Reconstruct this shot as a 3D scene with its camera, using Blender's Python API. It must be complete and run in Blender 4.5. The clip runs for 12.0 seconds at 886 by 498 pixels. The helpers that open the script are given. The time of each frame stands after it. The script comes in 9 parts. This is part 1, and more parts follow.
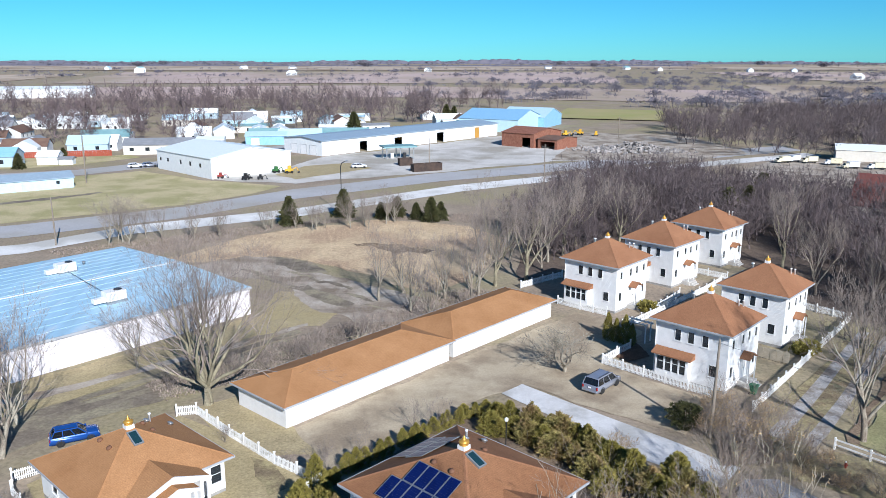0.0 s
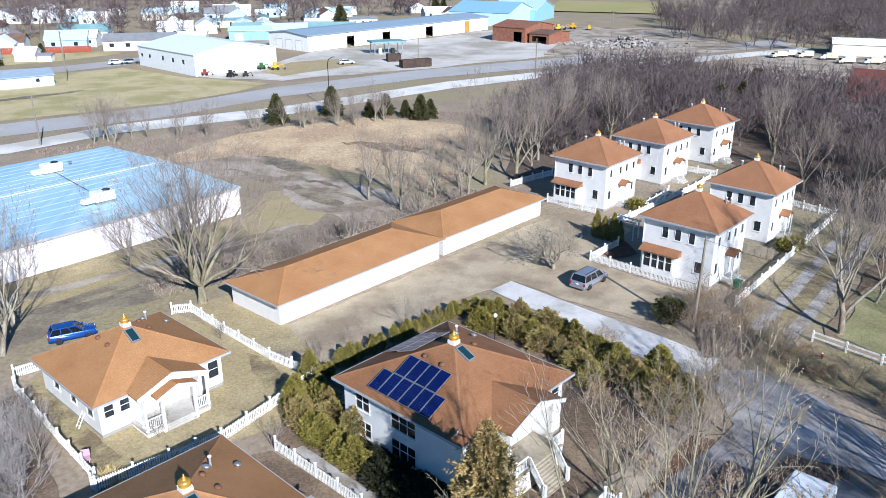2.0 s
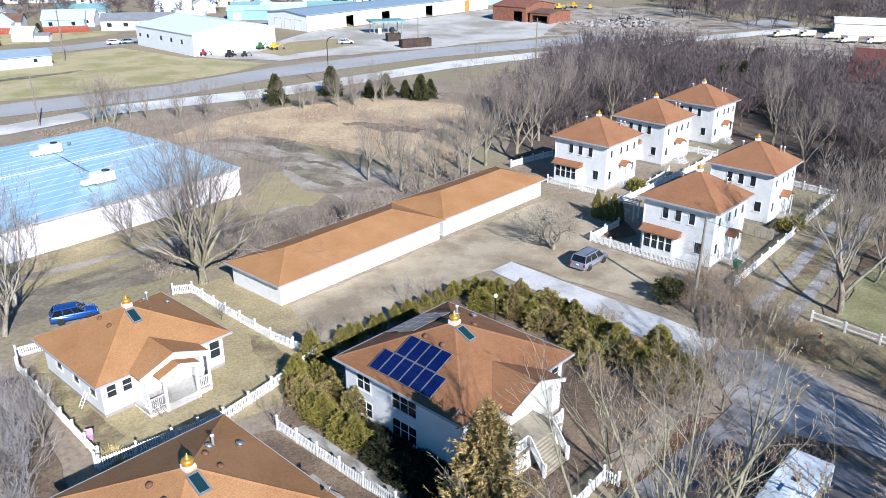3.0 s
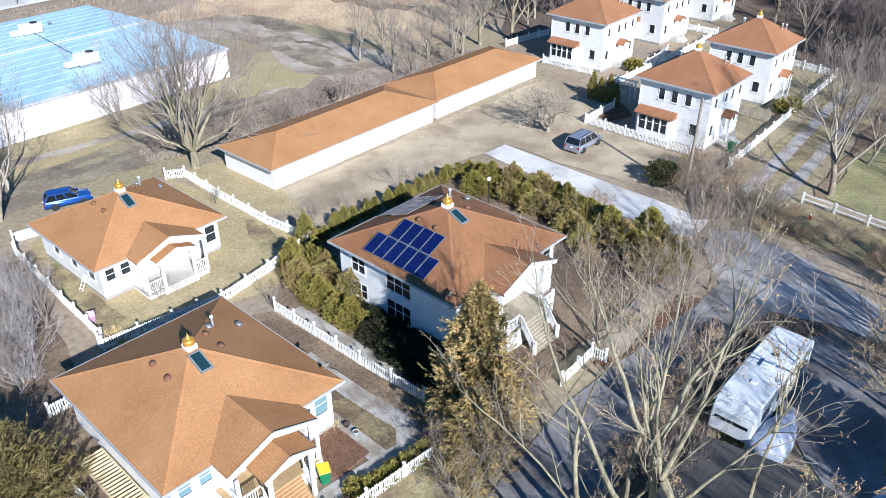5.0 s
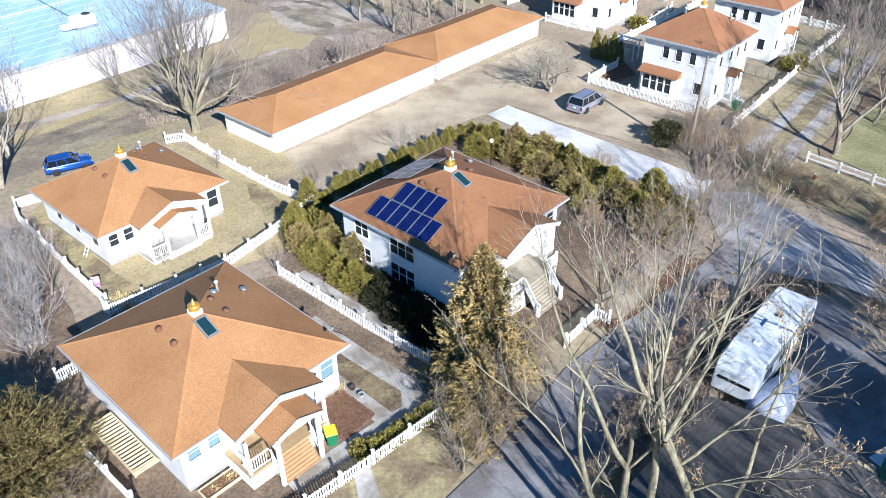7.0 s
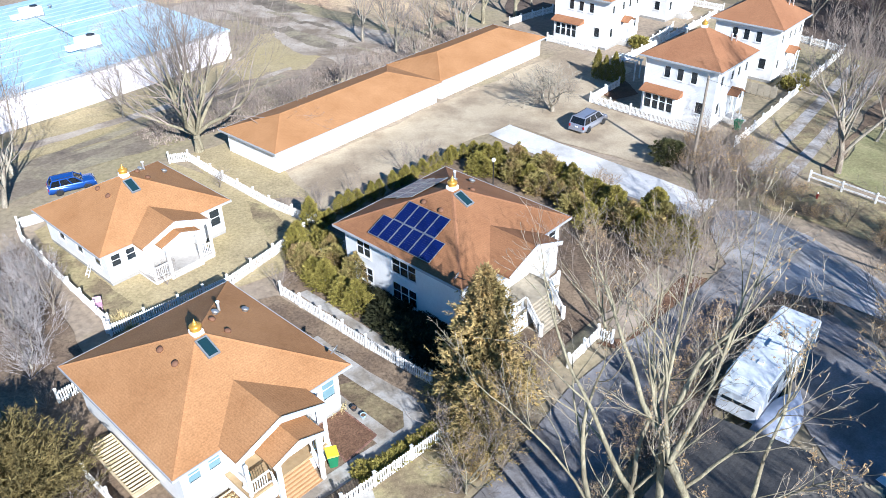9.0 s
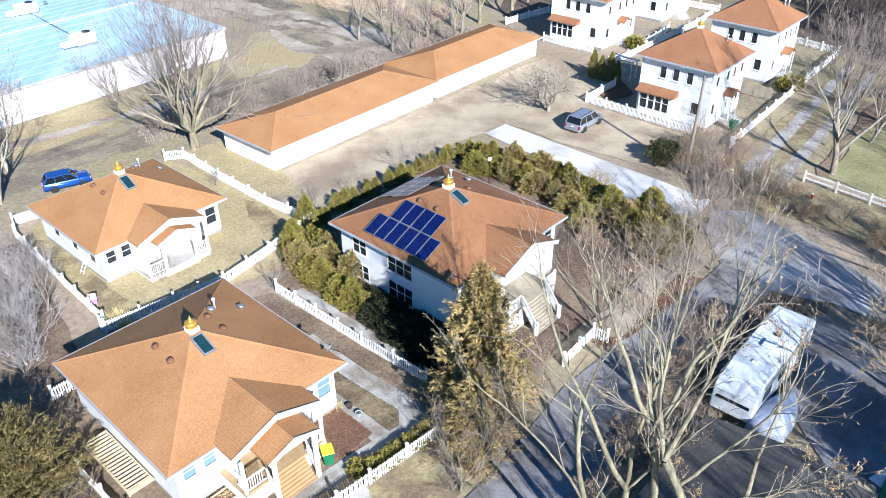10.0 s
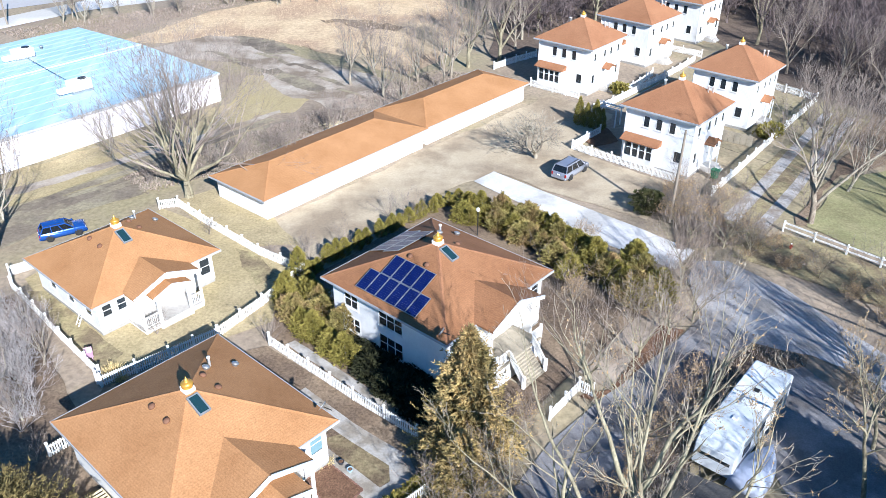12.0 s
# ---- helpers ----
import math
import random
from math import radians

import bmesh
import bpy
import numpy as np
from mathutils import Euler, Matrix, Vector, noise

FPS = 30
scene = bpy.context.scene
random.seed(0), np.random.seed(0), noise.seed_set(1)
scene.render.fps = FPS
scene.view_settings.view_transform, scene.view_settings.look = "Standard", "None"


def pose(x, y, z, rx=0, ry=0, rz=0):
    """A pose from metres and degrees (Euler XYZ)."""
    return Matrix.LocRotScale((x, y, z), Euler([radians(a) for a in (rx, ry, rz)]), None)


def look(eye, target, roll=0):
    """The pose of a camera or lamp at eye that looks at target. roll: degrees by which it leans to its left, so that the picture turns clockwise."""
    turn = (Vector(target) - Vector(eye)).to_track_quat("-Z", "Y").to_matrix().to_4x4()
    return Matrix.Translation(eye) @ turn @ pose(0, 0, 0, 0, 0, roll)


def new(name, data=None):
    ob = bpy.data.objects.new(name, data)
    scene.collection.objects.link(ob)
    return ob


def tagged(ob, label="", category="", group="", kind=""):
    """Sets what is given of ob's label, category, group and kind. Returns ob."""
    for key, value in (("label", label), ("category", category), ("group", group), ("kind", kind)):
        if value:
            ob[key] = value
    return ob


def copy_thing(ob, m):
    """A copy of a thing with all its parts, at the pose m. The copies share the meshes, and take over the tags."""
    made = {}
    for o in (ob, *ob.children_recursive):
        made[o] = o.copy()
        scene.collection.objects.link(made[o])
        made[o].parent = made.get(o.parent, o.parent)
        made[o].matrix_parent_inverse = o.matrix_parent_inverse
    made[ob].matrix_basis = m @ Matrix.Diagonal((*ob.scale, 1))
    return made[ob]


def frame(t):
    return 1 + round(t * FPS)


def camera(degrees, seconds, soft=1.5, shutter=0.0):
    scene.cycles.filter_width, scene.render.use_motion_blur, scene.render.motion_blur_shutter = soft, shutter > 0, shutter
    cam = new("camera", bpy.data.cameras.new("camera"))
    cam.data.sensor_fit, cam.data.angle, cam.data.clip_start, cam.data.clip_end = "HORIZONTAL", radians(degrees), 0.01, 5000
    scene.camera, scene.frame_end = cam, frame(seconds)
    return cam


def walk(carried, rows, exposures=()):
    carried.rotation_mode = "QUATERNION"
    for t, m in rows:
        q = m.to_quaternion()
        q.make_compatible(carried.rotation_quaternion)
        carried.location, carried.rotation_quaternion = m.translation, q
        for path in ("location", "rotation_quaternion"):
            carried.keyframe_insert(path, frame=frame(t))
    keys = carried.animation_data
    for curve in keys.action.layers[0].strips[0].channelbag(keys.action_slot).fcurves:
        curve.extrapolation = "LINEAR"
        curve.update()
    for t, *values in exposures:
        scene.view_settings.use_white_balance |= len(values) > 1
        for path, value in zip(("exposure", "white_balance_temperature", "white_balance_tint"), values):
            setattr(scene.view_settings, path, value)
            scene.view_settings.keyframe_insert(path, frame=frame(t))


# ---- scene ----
cam = camera(59.31, 12.0, soft=0.75)
PATH = [
    (0.0, pose(0.004, 0.002, 32.002, 76.126, -0.031, 1.343)),
    (0.5, pose(0.048, -0.192, 32.033, 74.529, -0.136, 1.300)),
    (1.0, pose(0.049, -0.226, 31.984, 72.213, 0.005, 1.058)),
    (1.5, pose(0.076, -0.311, 32.093, 69.912, -0.019, 0.783)),
    (2.0, pose(0.043, -0.204, 32.073, 68.683, 0.009, 0.580)),
    (2.5, pose(0.003, -0.243, 32.068, 68.210, 0.039, 0.561)),
    (4.5, pose(0.072, -0.374, 32.145, 61.226, 0.104, 0.383)),
    (5.0, pose(0.128, -0.419, 32.154, 58.704, 0.110, 0.096)),
    (5.5, pose(0.115, -0.419, 32.230, 56.598, 0.042, -0.102)),
    (6.0, pose(0.097, -0.436, 32.241, 55.109, 0.304, -0.226)),
    (6.5, pose(0.092, -0.327, 32.274, 54.925, 0.473, -0.176)),
    (7.0, pose(0.026, -0.301, 32.249, 55.832, 0.558, -0.039)),
    (9.0, pose(0.070, -0.182, 32.271, 57.179, 0.725, 0.100)),
    (9.5, pose(0.100, -0.277, 32.211, 57.127, 0.390, -0.081)),
    (10.0, pose(0.001, -0.269, 32.219, 57.163, 0.298, -0.069)),
    (10.5, pose(0.043, -0.373, 32.430, 57.680, 0.672, -0.033)),
    (11.0, pose(0.092, -0.420, 33.379, 57.501, 0.592, -0.198)),
    (11.5, pose(0.048, -0.401, 34.073, 58.355, 0.270, -0.461)),
    (12.0, pose(0.006, -0.421, 34.741, 59.006, -0.106, -0.731)),
]
EXPOSURES = [(0.0, 0.57, 5720, 10), (1.0, 0.67, 5720, 10), (2.5, 0.77, 5720, 10), (5.5, 0.97, 5720, 10), (7.0, 1.09, 5720, 10), (9.0, 1.17, 5720, 10), (12.0, 1.22, 5720, 10)]
walk(cam, PATH, EXPOSURES)

# ---- sky and sun ----
SUN_FROM = Vector((0.42, -0.905, 0.545)).normalized()
world = bpy.data.worlds.new("sky")
scene.world = world
world.use_nodes = True
wt = world.node_tree
sky = wt.nodes.new("ShaderNodeTexSky")
sky.sky_type = "NISHITA"
sky.sun_disc = False
sky.sun_elevation = math.asin(SUN_FROM.z)
sky.sun_rotation = math.atan2(SUN_FROM.x, SUN_FROM.y)
sky.altitude, sky.air_density, sky.dust_density, sky.ozone_density = 1500, 1.0, 0.0, 2.5
wt.nodes["Background"].inputs["Strength"].default_value = 0.058
tint = wt.nodes.new("ShaderNodeMix")
tint.data_type, tint.blend_type = "RGBA", "MULTIPLY"
tint.inputs["Factor"].default_value = 1.0
tint.inputs[7].default_value = (0.29, 0.86, 1.15, 1)
wt.links.new(sky.outputs[0], tint.inputs[6])
wt.links.new(tint.outputs[2], wt.nodes["Background"].inputs["Color"])
sun = new("sun", bpy.data.lights.new("sun", "SUN"))
sun.data.energy, sun.data.angle, sun.data.color = 5.0, radians(0.5), (1.0, 0.94, 0.86)
sun.matrix_world = look(SUN_FROM * 300, (0, 0, 0))
# ---- materials ----
def surf(name, c1, c2, scale=1.0, rough=0.8, bump=0.0, c3=None, scale3=0.1, metal=0.0, fine=None, stretch=None, island=0.0, objrand=0.0,
         spec=0.3, cut=(0.35, 0.65), cut3=(0.45, 0.6), bump_dist=0.02):
    """Two tones mixed by noise of `scale` per metre, stains of a third tone at scale3, fine grain and relief."""
    m = bpy.data.materials.new(name)
    m.use_nodes = True
    t = m.node_tree
    bs = t.nodes["Principled BSDF"]
    bs.inputs["Roughness"].default_value = rough
    bs.inputs["Metallic"].default_value = metal
    bs.inputs["Specular IOR Level"].default_value = spec
    geo = t.nodes.new("ShaderNodeNewGeometry")
    vec = geo.outputs["Position"]
    if stretch:
        mp = t.nodes.new("ShaderNodeMapping")
        mp.inputs["Scale"].default_value = stretch[:3]
        if len(stretch) > 3:
            mp.inputs["Rotation"].default_value = (0, 0, radians(stretch[3]))
        t.links.new(vec, mp.inputs["Vector"])
        vec = mp.outputs["Vector"]

    def noise_at(s, lo, hi, detail=6.0, rgh=0.6):
        n = t.nodes.new("ShaderNodeTexNoise")
        n.inputs["Scale"].default_value, n.inputs["Detail"].default_value, n.inputs["Roughness"].default_value = s, detail, rgh
        t.links.new(vec, n.inputs["Vector"])
        r = t.nodes.new("ShaderNodeMapRange")
        r.inputs["From Min"].default_value, r.inputs["From Max"].default_value = lo, hi
        t.links.new(n.outputs["Fac"], r.inputs["Value"])
        return r.outputs["Result"], n.outputs["Fac"]

    def mix(fac, a, b, kind="MIX"):
        x = t.nodes.new("ShaderNodeMix")
        x.data_type, x.blend_type = "RGBA", kind
        if isinstance(fac, float):
            x.inputs["Factor"].default_value = fac
        else:
            t.links.new(fac, x.inputs["Factor"])
        for s, v in ((6, a), (7, b)):
            if isinstance(v, tuple):
                x.inputs[s].default_value = (*v, 1)
            else:
                t.links.new(v, x.inputs[s])
        return x.outputs[2]

    f1, raw = noise_at(scale, *cut)
    col = mix(f1, c1, c2)
    if c3:
        f3, _ = noise_at(scale3, *cut3)
        col = mix(f3, col, c3)
    if fine:
        f4, _ = noise_at(fine[0], 0.3, 0.7, 3.0)
        g = t.nodes.new("ShaderNodeMapRange")
        g.inputs["To Min"].default_value, g.inputs["To Max"].default_value = 1 - fine[1], 1 + fine[1]
        t.links.new(f4, g.inputs["Value"])
        col = mix(1.0, col, g.outputs["Result"], "MULTIPLY")
    if island or objrand:
        src = geo.outputs["Random Per Island"]
        if objrand:
            oi = t.nodes.new("ShaderNodeObjectInfo")
            src = oi.outputs["Random"]
        g = t.nodes.new("ShaderNodeMapRange")
        amount = island or objrand
        g.inputs["To Min"].default_value, g.inputs["To Max"].default_value = 1 - amount, 1 + amount
        t.links.new(src, g.inputs["Value"])
        col = mix(1.0, col, g.outputs["Result"], "MULTIPLY")
    t.links.new(col, bs.inputs["Base Color"])
    if bump:
        b = t.nodes.new("ShaderNodeBump")
        b.inputs["Strength"].default_value, b.inputs["Distance"].default_value = bump, bump_dist
        t.links.new(raw if not fine else f4, b.inputs["Height"])
        t.links.new(b.outputs["Normal"], bs.inputs["Normal"])
    return m


def siding(name, c1, c2, pitch=0.15, vertical=False, depth=0.02, rough=0.55):
    """Painted lap siding (or ribbed sheet, if vertical): the laps are relief."""
    m = surf(name, c1, c2, 1.3, rough, 0.0, fine=(9.0, 0.04))
    t = m.node_tree
    bs = t.nodes["Principled BSDF"]
    tc = t.nodes.new("ShaderNodeTexCoord")
    w = t.nodes.new("ShaderNodeTexWave")
    w.wave_type, w.wave_profile = "BANDS", "SAW"
    w.bands_direction = "DIAGONAL" if vertical else "Z"
    w.inputs["Scale"].default_value = 0.314 / pitch
    t.links.new(tc.outputs["Object"], w.inputs["Vector"])
    b = t.nodes.new("ShaderNodeBump")
    b.inputs["Strength"].default_value, b.inputs["Distance"].default_value = 0.6, depth
    t.links.new(w.outputs["Fac"], b.inputs["Height"])
    t.links.new(b.outputs["Normal"], bs.inputs["Normal"])
    return m


def shingles(name, c1, c2, c3):
    """Asphalt shingles: speckled tabs in courses, faded in patches."""
    m = surf(name, c1, c2, 3.2, 0.9, 0.2, c3, 0.3, fine=(11.0, 0.2), spec=0.15, bump_dist=0.012, cut=(0.2, 0.8), cut3=(0.3, 0.75))
    t = m.node_tree
    bs = t.nodes["Principled BSDF"]
    tc = t.nodes.new("ShaderNodeTexCoord")
    w = t.nodes.new("ShaderNodeTexWave")
    w.wave_type, w.wave_profile, w.bands_direction = "BANDS", "SAW", "Z"
    w.inputs["Scale"].default_value, w.inputs["Distortion"].default_value = 0.314 / 0.055, 0.25
    w.inputs["Detail Scale"].default_value = 6.0
    t.links.new(tc.outputs["Object"], w.inputs["Vector"])
    r = t.nodes.new("ShaderNodeMapRange")
    r.inputs["To Min"].default_value, r.inputs["To Max"].default_value = 0.91, 1.05
    t.links.new(w.outputs["Fac"], r.inputs["Value"])
    x = t.nodes.new("ShaderNodeMix")
    x.data_type, x.blend_type = "RGBA", "MULTIPLY"
    x.inputs["Factor"].default_value = 1.0
    t.links.new(bs.inputs["Base Color"].links[0].from_socket, x.inputs[6])
    t.links.new(r.outputs["Result"], x.inputs[7])
    t.links.new(x.outputs[2], bs.inputs["Base Color"])
    return m


MAT_ROOF = shingles("brown_shingle", (0.362, 0.184, 0.079), (0.279, 0.139, 0.060), (0.421, 0.226, 0.104))
MAT_ROOF_RED = shingles("red_brown_shingle", (0.285, 0.136, 0.069), (0.216, 0.099, 0.052), (0.328, 0.164, 0.086))
# darker copy of the brown shingle, with branch shade put into its colour
MAT_ROOF_SHADED = shingles("shaded_brown_shingle", (0.255, 0.121, 0.057), (0.184, 0.086, 0.043), (0.296, 0.148, 0.074))
MAT_ROOF_CAP = shingles("shingle_cap", (0.392, 0.197, 0.084), (0.304, 0.148, 0.062), (0.441, 0.230, 0.106))
MAT_VENT = surf("dark_brown_vent", (0.136, 0.068, 0.040), (0.176, 0.088, 0.052), 4.0, 0.8)
MAT_ROOF_DARK = shingles("dark_grey_shingle", (0.064, 0.062, 0.059), (0.096, 0.092, 0.088), (0.120, 0.114, 0.108))
MAT_WHITE = siding("white_siding", (0.78, 0.78, 0.77), (0.72, 0.72, 0.71))
MAT_TRIM = surf("white_trim", (0.80, 0.80, 0.79), (0.72, 0.72, 0.71), 2.0, 0.5, fine=(14.0, 0.05))
MAT_FENCE = surf("white_vinyl", (0.80, 0.80, 0.78), (0.72, 0.71, 0.68), 1.1, 0.5, fine=(8.0, 0.06))
MAT_GREYTRIM = surf("grey_gutter", (0.336, 0.352, 0.376), (0.400, 0.416, 0.432), 1.5, 0.4)
MAT_SOFFIT = surf("white_soffit", (0.62, 0.63, 0.64), (0.55, 0.56, 0.58), 1.2, 0.6)
MAT_GOLD = surf("gold_paint", (0.75, 0.42, 0.08), (0.62, 0.33, 0.06), 5.0, 0.35, metal=0.6)
MAT_FOUND = surf("foundation_concrete", (0.336, 0.328, 0.312), (0.264, 0.256, 0.240), 2.0, 0.9, 0.2)
MAT_CONC = surf("pale_concrete", (0.515, 0.497, 0.469), (0.423, 0.405, 0.377), 0.6, 0.9, 0.15, (0.350, 0.331, 0.304), 0.25, fine=(5.0, 0.08))
MAT_DECK = surf("pale_deck_wood", (0.400, 0.288, 0.160), (0.320, 0.224, 0.120), 3.0, 0.8, 0.2, stretch=(1, 1, 6))
MAT_STEP = surf("orange_step_wood", (0.440, 0.264, 0.136), (0.368, 0.208, 0.096), 3.0, 0.75, 0.2)
MAT_LUMBER = surf("new_lumber", (0.62, 0.52, 0.34), (0.52, 0.43, 0.27), 2.0, 0.8, 0.2)
MAT_GREYBOARD = surf("greyed_boards", (0.368, 0.328, 0.256), (0.288, 0.252, 0.192), 3.0, 0.85, 0.2, stretch=(1, 1, 6))
MAT_DARKMETAL = surf("dark_metal", (0.032, 0.032, 0.036), (0.056, 0.056, 0.056), 3.0, 0.4, metal=0.5)
MAT_GALV = surf("galvanised", (0.440, 0.456, 0.464), (0.360, 0.376, 0.384), 2.0, 0.35, metal=0.7)
MAT_TYRE = surf("tyre_rubber", (0.016, 0.016, 0.016), (0.028, 0.028, 0.028), 6.0, 0.9)
MAT_RIM = surf("wheel_alloy", (0.6, 0.6, 0.61), (0.5, 0.5, 0.5), 5.0, 0.3, metal=0.8)
MAT_BARK = surf("grey_bark", (0.176, 0.141, 0.110), (0.264, 0.229, 0.176), 3.0, 0.95, 0.5, (0.317, 0.290, 0.229), 0.9, fine=(12.0, 0.25), stretch=(1, 1, 0.35))
MAT_BARK_PALE = surf("pale_bark", (0.230, 0.207, 0.138), (0.313, 0.281, 0.193), 3.0, 0.95, 0.5, (0.166, 0.143, 0.097), 1.2, fine=(12.0, 0.25), stretch=(1, 1, 0.35))
MAT_TWIG = surf("grey_twigs", (0.195, 0.158, 0.132), (0.255, 0.214, 0.187), 0.7, 0.95, island=0.3)
MAT_TWIG_PALE = surf("pale_twigs", (0.221, 0.190, 0.146), (0.311, 0.274, 0.217), 0.7, 0.95, island=0.25)
MAT_TWIG_TOWN = surf("town_twigs", (0.115, 0.090, 0.093), (0.163, 0.123, 0.118), 0.04, 0.95, island=0.3)
MAT_TWIG_ASH = surf("ash_twigs", (0.288, 0.264, 0.256), (0.368, 0.336, 0.328), 0.5, 0.95, island=0.25)
MAT_TWIG_FAR = surf("far_twigs", (0.098, 0.077, 0.077), (0.141, 0.112, 0.110), 0.05, 0.95, island=0.35)
MAT_TWIG_TAN = surf("tan_buds", (0.330, 0.223, 0.117), (0.427, 0.302, 0.156), 1.5, 0.9, island=0.3)
MAT_CEDAR = surf("cedar_green", (0.044, 0.050, 0.016), (0.080, 0.076, 0.028), 1.2, 0.85, island=0.45)
MAT_SPRUCE = surf("olive_spruce", (0.180, 0.140, 0.047), (0.312, 0.240, 0.095), 0.8, 0.85, c3=(0.456, 0.328, 0.138), scale3=0.5, island=0.4)
MAT_HEDGE = surf("hedge_green", (0.174, 0.154, 0.031), (0.280, 0.235, 0.059), 1.0, 0.8, island=0.45)

MAT_HEDGE_DRY = surf("hedge_olive", (0.19, 0.165, 0.05), (0.30, 0.25, 0.085), 0.8, 0.85, c3=(0.26, 0.18, 0.08), scale3=0.6, island=0.45)


def glassy(name, col, rough=0.06, trans=0.35):
    m = bpy.data.materials.new(name)
    m.use_nodes = True
    b = m.node_tree.nodes["Principled BSDF"]
    b.inputs["Base Color"].default_value = (*col, 1)
    b.inputs["Roughness"].default_value = rough
    b.inputs["Transmission Weight"].default_value = trans
    return m


MAT_PANE = glassy("window_glass", (0.03, 0.04, 0.05))
MAT_SKYLIGHT = glassy("skylight_glass", (0.02, 0.06, 0.075), 0.12)
MAT_CARGLASS = glassy("car_glass", (0.015, 0.018, 0.022), 0.04)
MAT_BLIND = glassy("window_with_blind", (0.15, 0.25, 0.29), 0.15, 0.0)
MAT_PVCELL = glassy("solar_cell", (0.004, 0.010, 0.075), 0.3, 0.0)
MAT_SKYFRAME = surf("bronze_frame", (0.160, 0.176, 0.192), (0.208, 0.224, 0.240), 2.0, 0.5)
MAT_JUNIPER = surf("juniper_green", (0.106, 0.086, 0.032), (0.175, 0.137, 0.051), 1.0, 0.85, c3=(0.152, 0.118, 0.045), scale3=0.6, island=0.4)
# near-black green that stands in for deep shade
MAT_SHADE_FILL = surf("shade_fill_green", (0.016, 0.019, 0.008), (0.032, 0.034, 0.013), 1.5, 0.85, island=0.4)
# twig colour with the bluish haze of distance mixed into it
MAT_TWIG_HAZE = surf("haze_tinted_wood", (0.123, 0.118, 0.147), (0.168, 0.153, 0.177), 0.02, 0.95, island=0.3)
# ---- mesh helpers ----
def np_mesh(name, verts, faces, mats=(), smooth=False):
    """A mesh from arrays; faces is an (n, 3) or (n, 4) array."""
    me = bpy.data.meshes.new(name)
    verts, faces = np.asarray(verts, np.float32), np.asarray(faces, np.int32)
    n, k = faces.shape
    me.vertices.add(len(verts))
    me.vertices.foreach_set("co", verts.ravel())
    me.loops.add(n * k)
    me.loops.foreach_set("vertex_index", faces.ravel())
    me.polygons.add(n)
    me.polygons.foreach_set("loop_start", np.arange(0, n * k, k, dtype=np.int32))
    me.polygons.foreach_set("use_smooth", np.full(n, smooth))
    me.update(calc_edges=True)
    for m in mats:
        me.materials.append(m)
    return me


def np_box(name, x0, x1, y0, y1, z0, z1, material):
    v = [(x, y, z) for z in (z0, z1) for x, y in ((x0, y0), (x1, y0), (x1, y1), (x0, y1))]
    return np_mesh(name, v, [(0, 3, 2, 1), (4, 5, 6, 7), (0, 1, 5, 4), (1, 2, 6, 5), (2, 3, 7, 6), (3, 0, 4, 7)], (material,))


def child(name, me, parent, label="", m=None):
    ob = new(name, me)
    ob.parent = parent
    if m is not None:
        ob.matrix_basis = m
    return tagged(ob, label, "", "", "stuff" if name == "leaf_spray" else "")


def part(name, bm, material, parent=None, label="", m=None, smooth=False):
    """Links a bmesh as one mesh object under a thing or a part."""
    me = bpy.data.meshes.new(name)
    bmesh.ops.recalc_face_normals(bm, faces=bm.faces)
    bm.to_mesh(me)
    bm.free()
    me.materials.append(material)
    if smooth:
        me.polygons.foreach_set("use_smooth", [True] * len(me.polygons))
    return child(name, me, parent, label, m)


def thing(name, label, category, m, group="", kind=""):
    ob = new(name)
    ob.matrix_basis = m
    ob.empty_display_size = 0.2
    return tagged(ob, label, category, group, kind)


def B(*boxes):
    """A bmesh of boxes (x0, x1, y0, y1, z0, z1)."""
    bm = bmesh.new()
    for b in boxes:
        add_box(bm, *b)
    return bm


def add_box(bm, x0, x1, y0, y1, z0, z1, m=None):
    v = [bm.verts.new((x, y, z)) for z in (z0, z1) for x, y in ((x0, y0), (x1, y0), (x1, y1), (x0, y1))]
    for f in ((0, 3, 2, 1), (4, 5, 6, 7), (0, 1, 5, 4), (1, 2, 6, 5), (2, 3, 7, 6), (3, 0, 4, 7)):
        bm.faces.new([v[i] for i in f])
    if m is not None:
        bmesh.ops.transform(bm, matrix=m, verts=v)
    return v


def soft_box(x0, x1, y0, y1, z0, z1, r=0.02, seg=1):
    bm = B((x0, x1, y0, y1, z0, z1))
    bmesh.ops.bevel(bm, geom=bm.edges[:], offset=r, segments=seg, affect="EDGES", profile=0.5)
    return bm


def add_beam(bm, a, b, w, h):
    """A square bar from a to b."""
    a, b = Vector(a), Vector(b)
    d = b - a
    q = d.to_track_quat("X", "Z").to_matrix().to_4x4()
    return add_box(bm, 0, d.length, -w / 2, w / 2, -h / 2, h / 2, Matrix.Translation(a) @ q)


def add_prism(bm, outline, axis, a, b):
    """An outline of (u, v) pushed from a to b along axis: 'x' has outline (y, z), 'y' (x, z), 'z' (x, y)."""
    def at(u, v, w):
        return {"x": (w, u, v), "y": (u, w, v), "z": (u, v, w)}[axis]
    lo = [bm.verts.new(at(u, v, a)) for u, v in outline]
    hi = [bm.verts.new(at(u, v, b)) for u, v in outline]
    n = len(outline)
    bm.faces.new(lo)
    bm.faces.new(hi[::-1])
    for i in range(n):
        bm.faces.new((lo[i], hi[i], hi[(i + 1) % n], lo[(i + 1) % n]))
    return lo + hi


